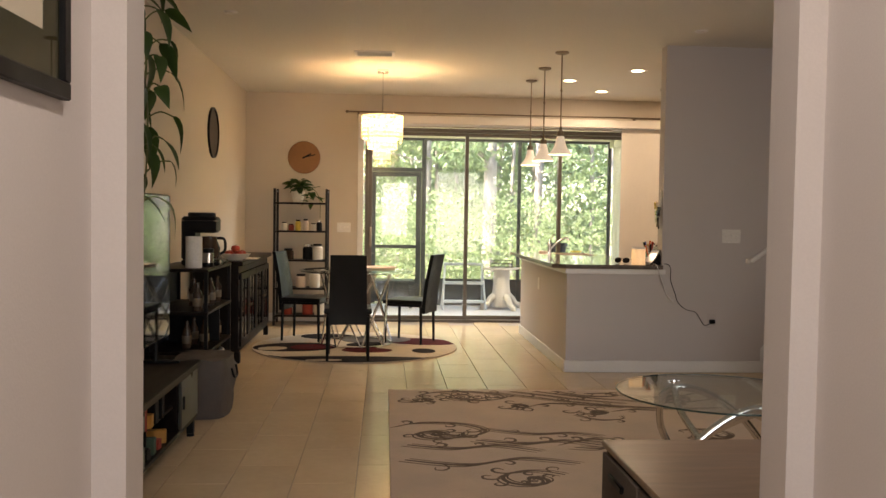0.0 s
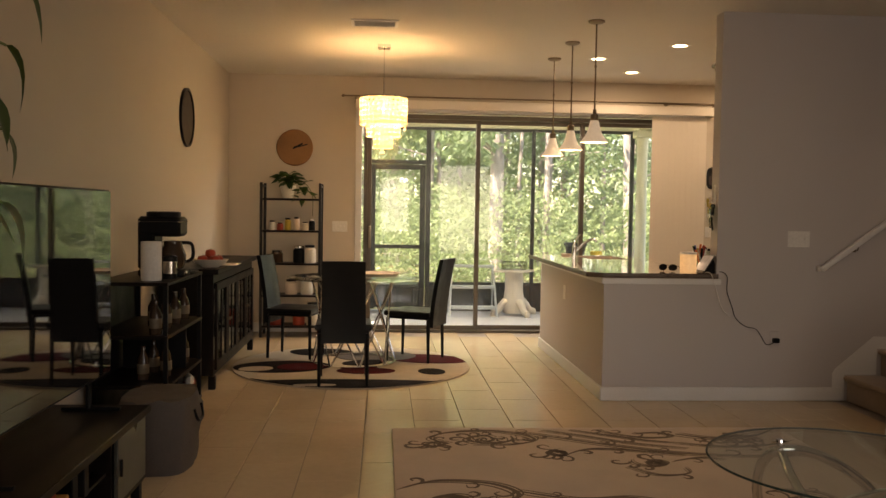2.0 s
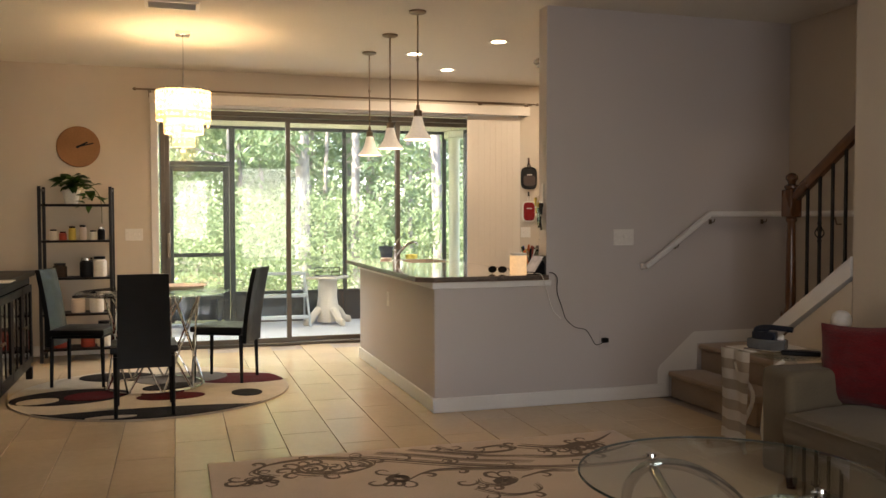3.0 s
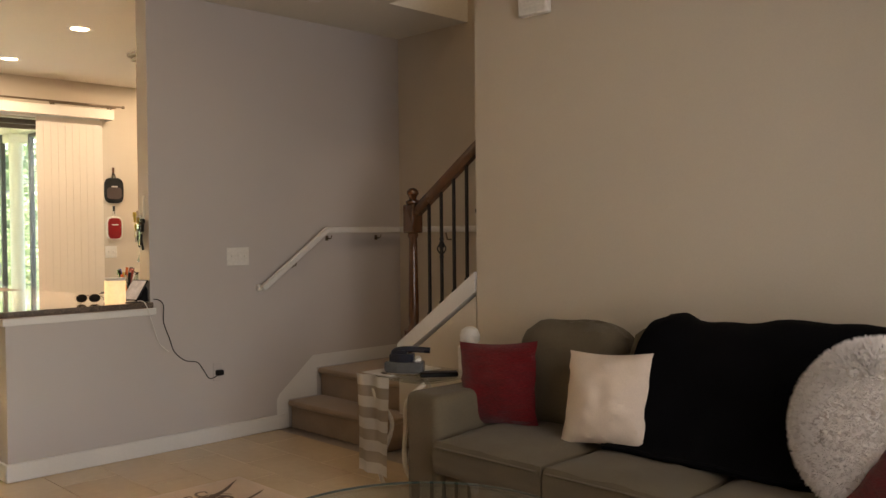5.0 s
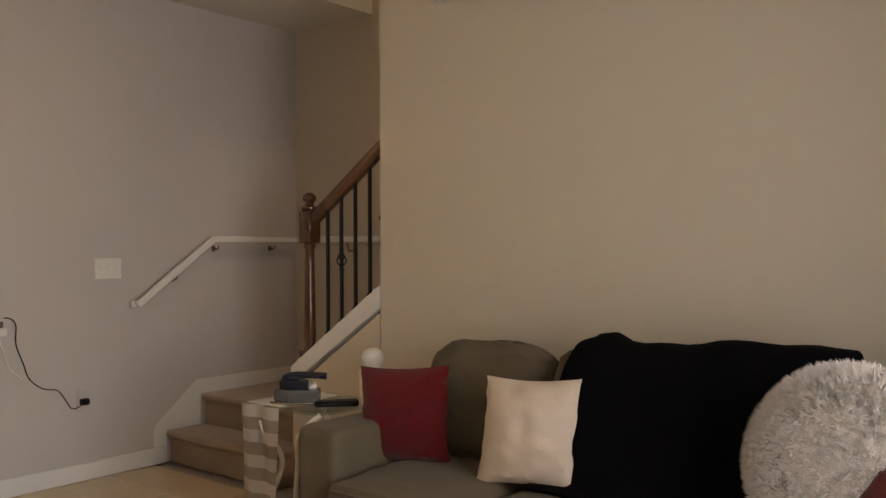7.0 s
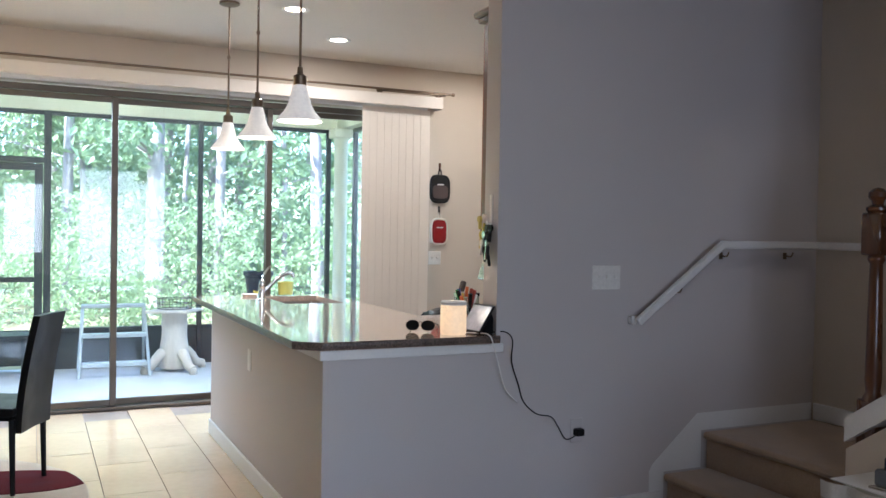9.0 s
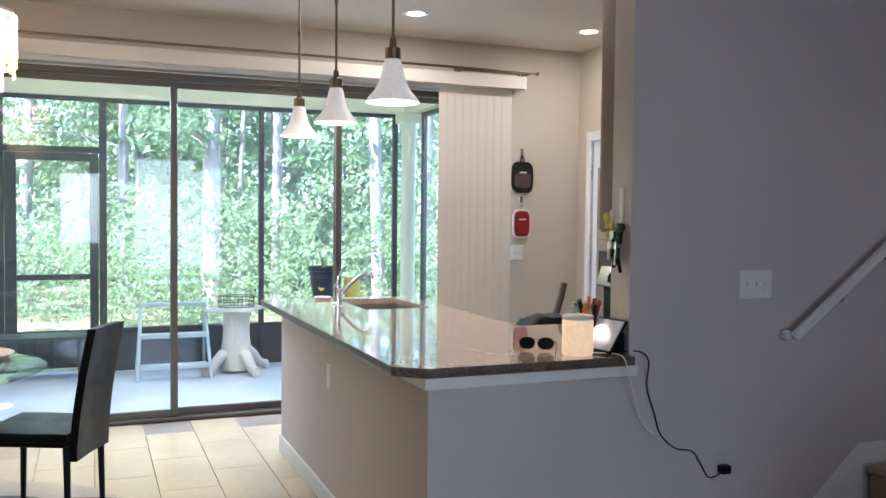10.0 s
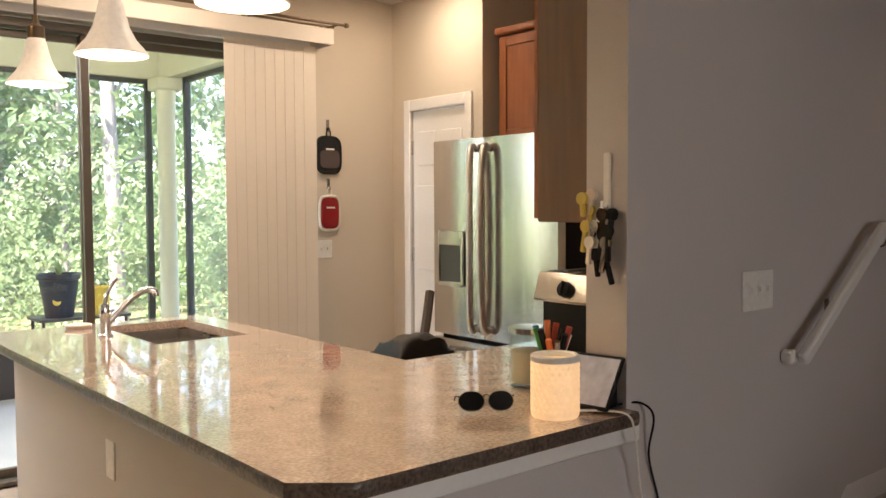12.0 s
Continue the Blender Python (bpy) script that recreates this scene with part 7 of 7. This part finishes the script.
part("hook", merge(bx(-0.008, -0.012, 0.05, 0, 0.012, 0.19, 0.004), tube(curve([(-0.006, 0, 0.06), (-0.022, 0, 0.052), (-0.026, 0, 0.07)], 4), 0.004, 6)), M_WHITE, kh)
part("key_ring", moved(lathe([(0.018, -0.0012), (0.0205, -0.0012), (0.0205, 0.0012), (0.018, 0.0012)], 20, close=True), pose(-0.022, 0, 0.035, 90, 0, 90)), M_STEEL, kh)
rnd = random.Random(6)
for k, (dy, dz, mt, ln) in enumerate(((0.0, -0.07, M_BLACK, 0.09), (0.022, -0.05, M_STEEL, 0.06), (-0.028, -0.06, M_BLACK, 0.07), (0.04, -0.01, M_YELLOW, 0.07), (-0.012, -0.11, M_BLACK, 0.08), (0.03, -0.09, M_CERAMIC, 0.05), (0.0, -0.02, M_AMBER, 0.06), (0.048, -0.05, M_YELLOW, 0.06), (0.055, 0.02, M_YELLOW, 0.04), (-0.03, -0.02, M_BLACK, 0.06), (0.015, -0.12, M_BLACK, 0.05), (-0.02, -0.09, M_STEEL, 0.07), (0.035, 0.03, M_CREAM, 0.05))):
    part("key", moved(merge(bx(-0.006, -0.007, -ln, 0.006, 0.007, 0, 0.003), moved(lathe([(0.0, -0.006), (0.016, -0.005), (0.016, 0.005), (0.0, 0.006)], 14), pose(0, 0, 0.006, 0, 90))), pose(-0.022 - 0.006 * (k % 3), dy, dz + 0.05, rnd.uniform(-18, 18), 0, 0)), mt, kh)
bg = thing("black_handbag", "black bag with a grey strap on a kitchen stool", "bag", (2.68, 8.37, 0.695))
part("bag_body", cushion(0.28, 0.20, 0.17, 0.6, 0.012, 8, 4), M_LEATHER, bg, at=Matrix.Translation((0, 0, 0.105)) @ Matrix.Diagonal((1, 1, 1.25, 1)))
part("strap", tube(curve([(0.05, 0, 0.16), (0.12, 0.06, 0.24), (0.19, 0.12, 0.36)], 6), 0.02, 8), M_BAG, bg)
stl = thing("kitchen_stool", "plain dark stool behind the counter", "stool", (2.68, 8.37, 0))
part("seat", lathe([(0.0, 0.66), (0.16, 0.66), (0.165, 0.68), (0.155, 0.70), (0.0, 0.70)], 28), M_DARKWOOD, stl)
for k in range(4):
    a = math.pi / 4 + k * math.pi / 2
    part("leg", tube([(0.11 * math.cos(a), 0.11 * math.sin(a), 0.66), (0.17 * math.cos(a), 0.17 * math.sin(a), 0)], 0.016, 8), M_DARKWOOD, stl)

# ---- porch things ----
sl = thing("step_stool", "pale folding step ladder standing on the porch", "step ladder", (1.085, 12.28, -0.03), 0)
for s in (-1, 1):
    part("front_leg", tube([(0.31 * s, -0.20, 0), (0.27 * s, 0.02, 0.66)], 0.016, 8), M_LADDER, sl)
    part("rear_leg", tube([(0.30 * s, 0.26, 0), (0.27 * s, 0.04, 0.62)], 0.013, 8), M_LADDER, sl)
for z, y in ((0.10, -0.16), (0.36, -0.08)):
    part("step", bx(-0.285, y - 0.05, z, 0.285, y + 0.06, z + 0.04, 0.006), M_LADDER, sl)
part("top_bar", bx(-0.285, -0.02, 0.63, 0.285, 0.06, 0.665, 0.008), M_LADDER, sl)
pt2 = thing("pedestal_table", "weathered cream pedestal table with scrolled feet", "table", (1.645, 12.31, -0.03))
part("tabletop", prism([(-0.29, -0.10), (0.08, -0.24), (0.29, 0.10), (-0.08, 0.24)], 0.575, 0.60, 0.005), M_WHITEWOOD, pt2)
part("column", lathe([(0.0, 0.03), (0.13, 0.03), (0.138, 0.06), (0.138, 0.20), (0.132, 0.26), (0.122, 0.32), (0.118, 0.40), (0.122, 0.45), (0.126, 0.46), (0.122, 0.475), (0.12, 0.56), (0.125, 0.575), (0.0, 0.575)], 24), M_WHITEWOOD, pt2)
for k in range(4):
    a = radians(25 + 90 * k)
    d = Vector((math.cos(a), math.sin(a), 0))
    part("foot", merge(tube([d * r + Vector((0, 0, z)) for r, z in ((0.09, 0.17), (0.15, 0.18), (0.20, 0.13), (0.25, 0.065), (0.33, 0.045))], 0.055, 10, 0.72), moved(lathe([(0.0, 0.0), (0.035, 0.0), (0.042, 0.03), (0.03, 0.06), (0.0, 0.065)], 12), Matrix.Translation(d * 0.32))), M_WHITEWOOD, pt2)
wb = thing("wire_basket", "dark green wire basket on the pedestal table", "basket", (1.645, 12.31, 0.575))
for z in (0.0, 0.05, 0.10):
    part("hoop", tube([(0.16 * math.cos(a), 0.11 * math.sin(a), z + 0.004) for a in [2 * math.pi * k / 24 for k in range(25)]], 0.004, 6), M_IRON, wb)
for k in range(14):
    a = 2 * math.pi * k / 14
    part("wire", tube([(0.16 * math.cos(a), 0.11 * math.sin(a), 0.0), (0.165 * math.cos(a), 0.115 * math.sin(a), 0.105)], 0.003, 5), M_IRON, wb)
ps = thing("plant_stand", "low dark metal plant stand on the porch", "plant stand", (2.55, 12.25, -0.03))
part("top", bx(-0.28, -0.17, 0.64, 0.36, 0.17, 0.66, 0.004), M_DARKFRAME, ps)
for x in (-0.25, 0.33):
    for y in (-0.14, 0.14):
        part("leg", tube([(x, y, 0.64), (x, y, 0)], 0.012, 8), M_DARKFRAME, ps)
fpot = thing("plant_pot", "dark blue plastic pot with a small green plant", "potted plant", (2.44, 12.22, 0.63))
part("pot", lathe([(0.0, 0.0), (0.095, 0.0), (0.135, 0.27), (0.15, 0.275), (0.15, 0.315), (0.135, 0.315), (0.128, 0.28), (0.0, 0.27)], 28), M_POT, fpot)
part("sticker", moved(lathe([(0.0, 0.0), (0.028, 0.0), (0.028, 0.002), (0.0, 0.002)], 18), pose(-0.045, -0.101, 0.12, 80, 0, -20)), M_YELLOW, fpot)
for k in range(9):
    part("leaf", moved(leaf_shape(0.14, 0.03, -0.1), pose(0, 0, 0.275, 0, -60 - 3 * k, 40 * k)), M_LEAF_A, fpot)
yp = thing("yellow_pot", "small yellow pot on the porch stand", "pot", (2.72, 12.22, 0.63))
part("pot", lathe([(0.0, 0.0), (0.07, 0.0), (0.08, 0.20), (0.075, 0.205), (0.07, 0.19), (0.0, 0.18)], 20), M_YELLOW, yp)
bn = thing("porch_bench", "low dark bench by the screen door", "bench", (-0.05, 12.40, -0.03))
part("seat", bx(-0.75, -0.18, 0.36, 0.42, 0.18, 0.40, 0.006), M_DARKFRAME, bn)
for x in (-0.70, 0.37):
    part("leg", merge(bx(x - 0.02, -0.16, 0, x + 0.02, -0.12, 0.36), bx(x - 0.02, 0.12, 0, x + 0.02, 0.16, 0.36), bx(x - 0.02, -0.12, 0.30, x + 0.02, 0.12, 0.34)), M_DARKFRAME, bn)

tile_floor()
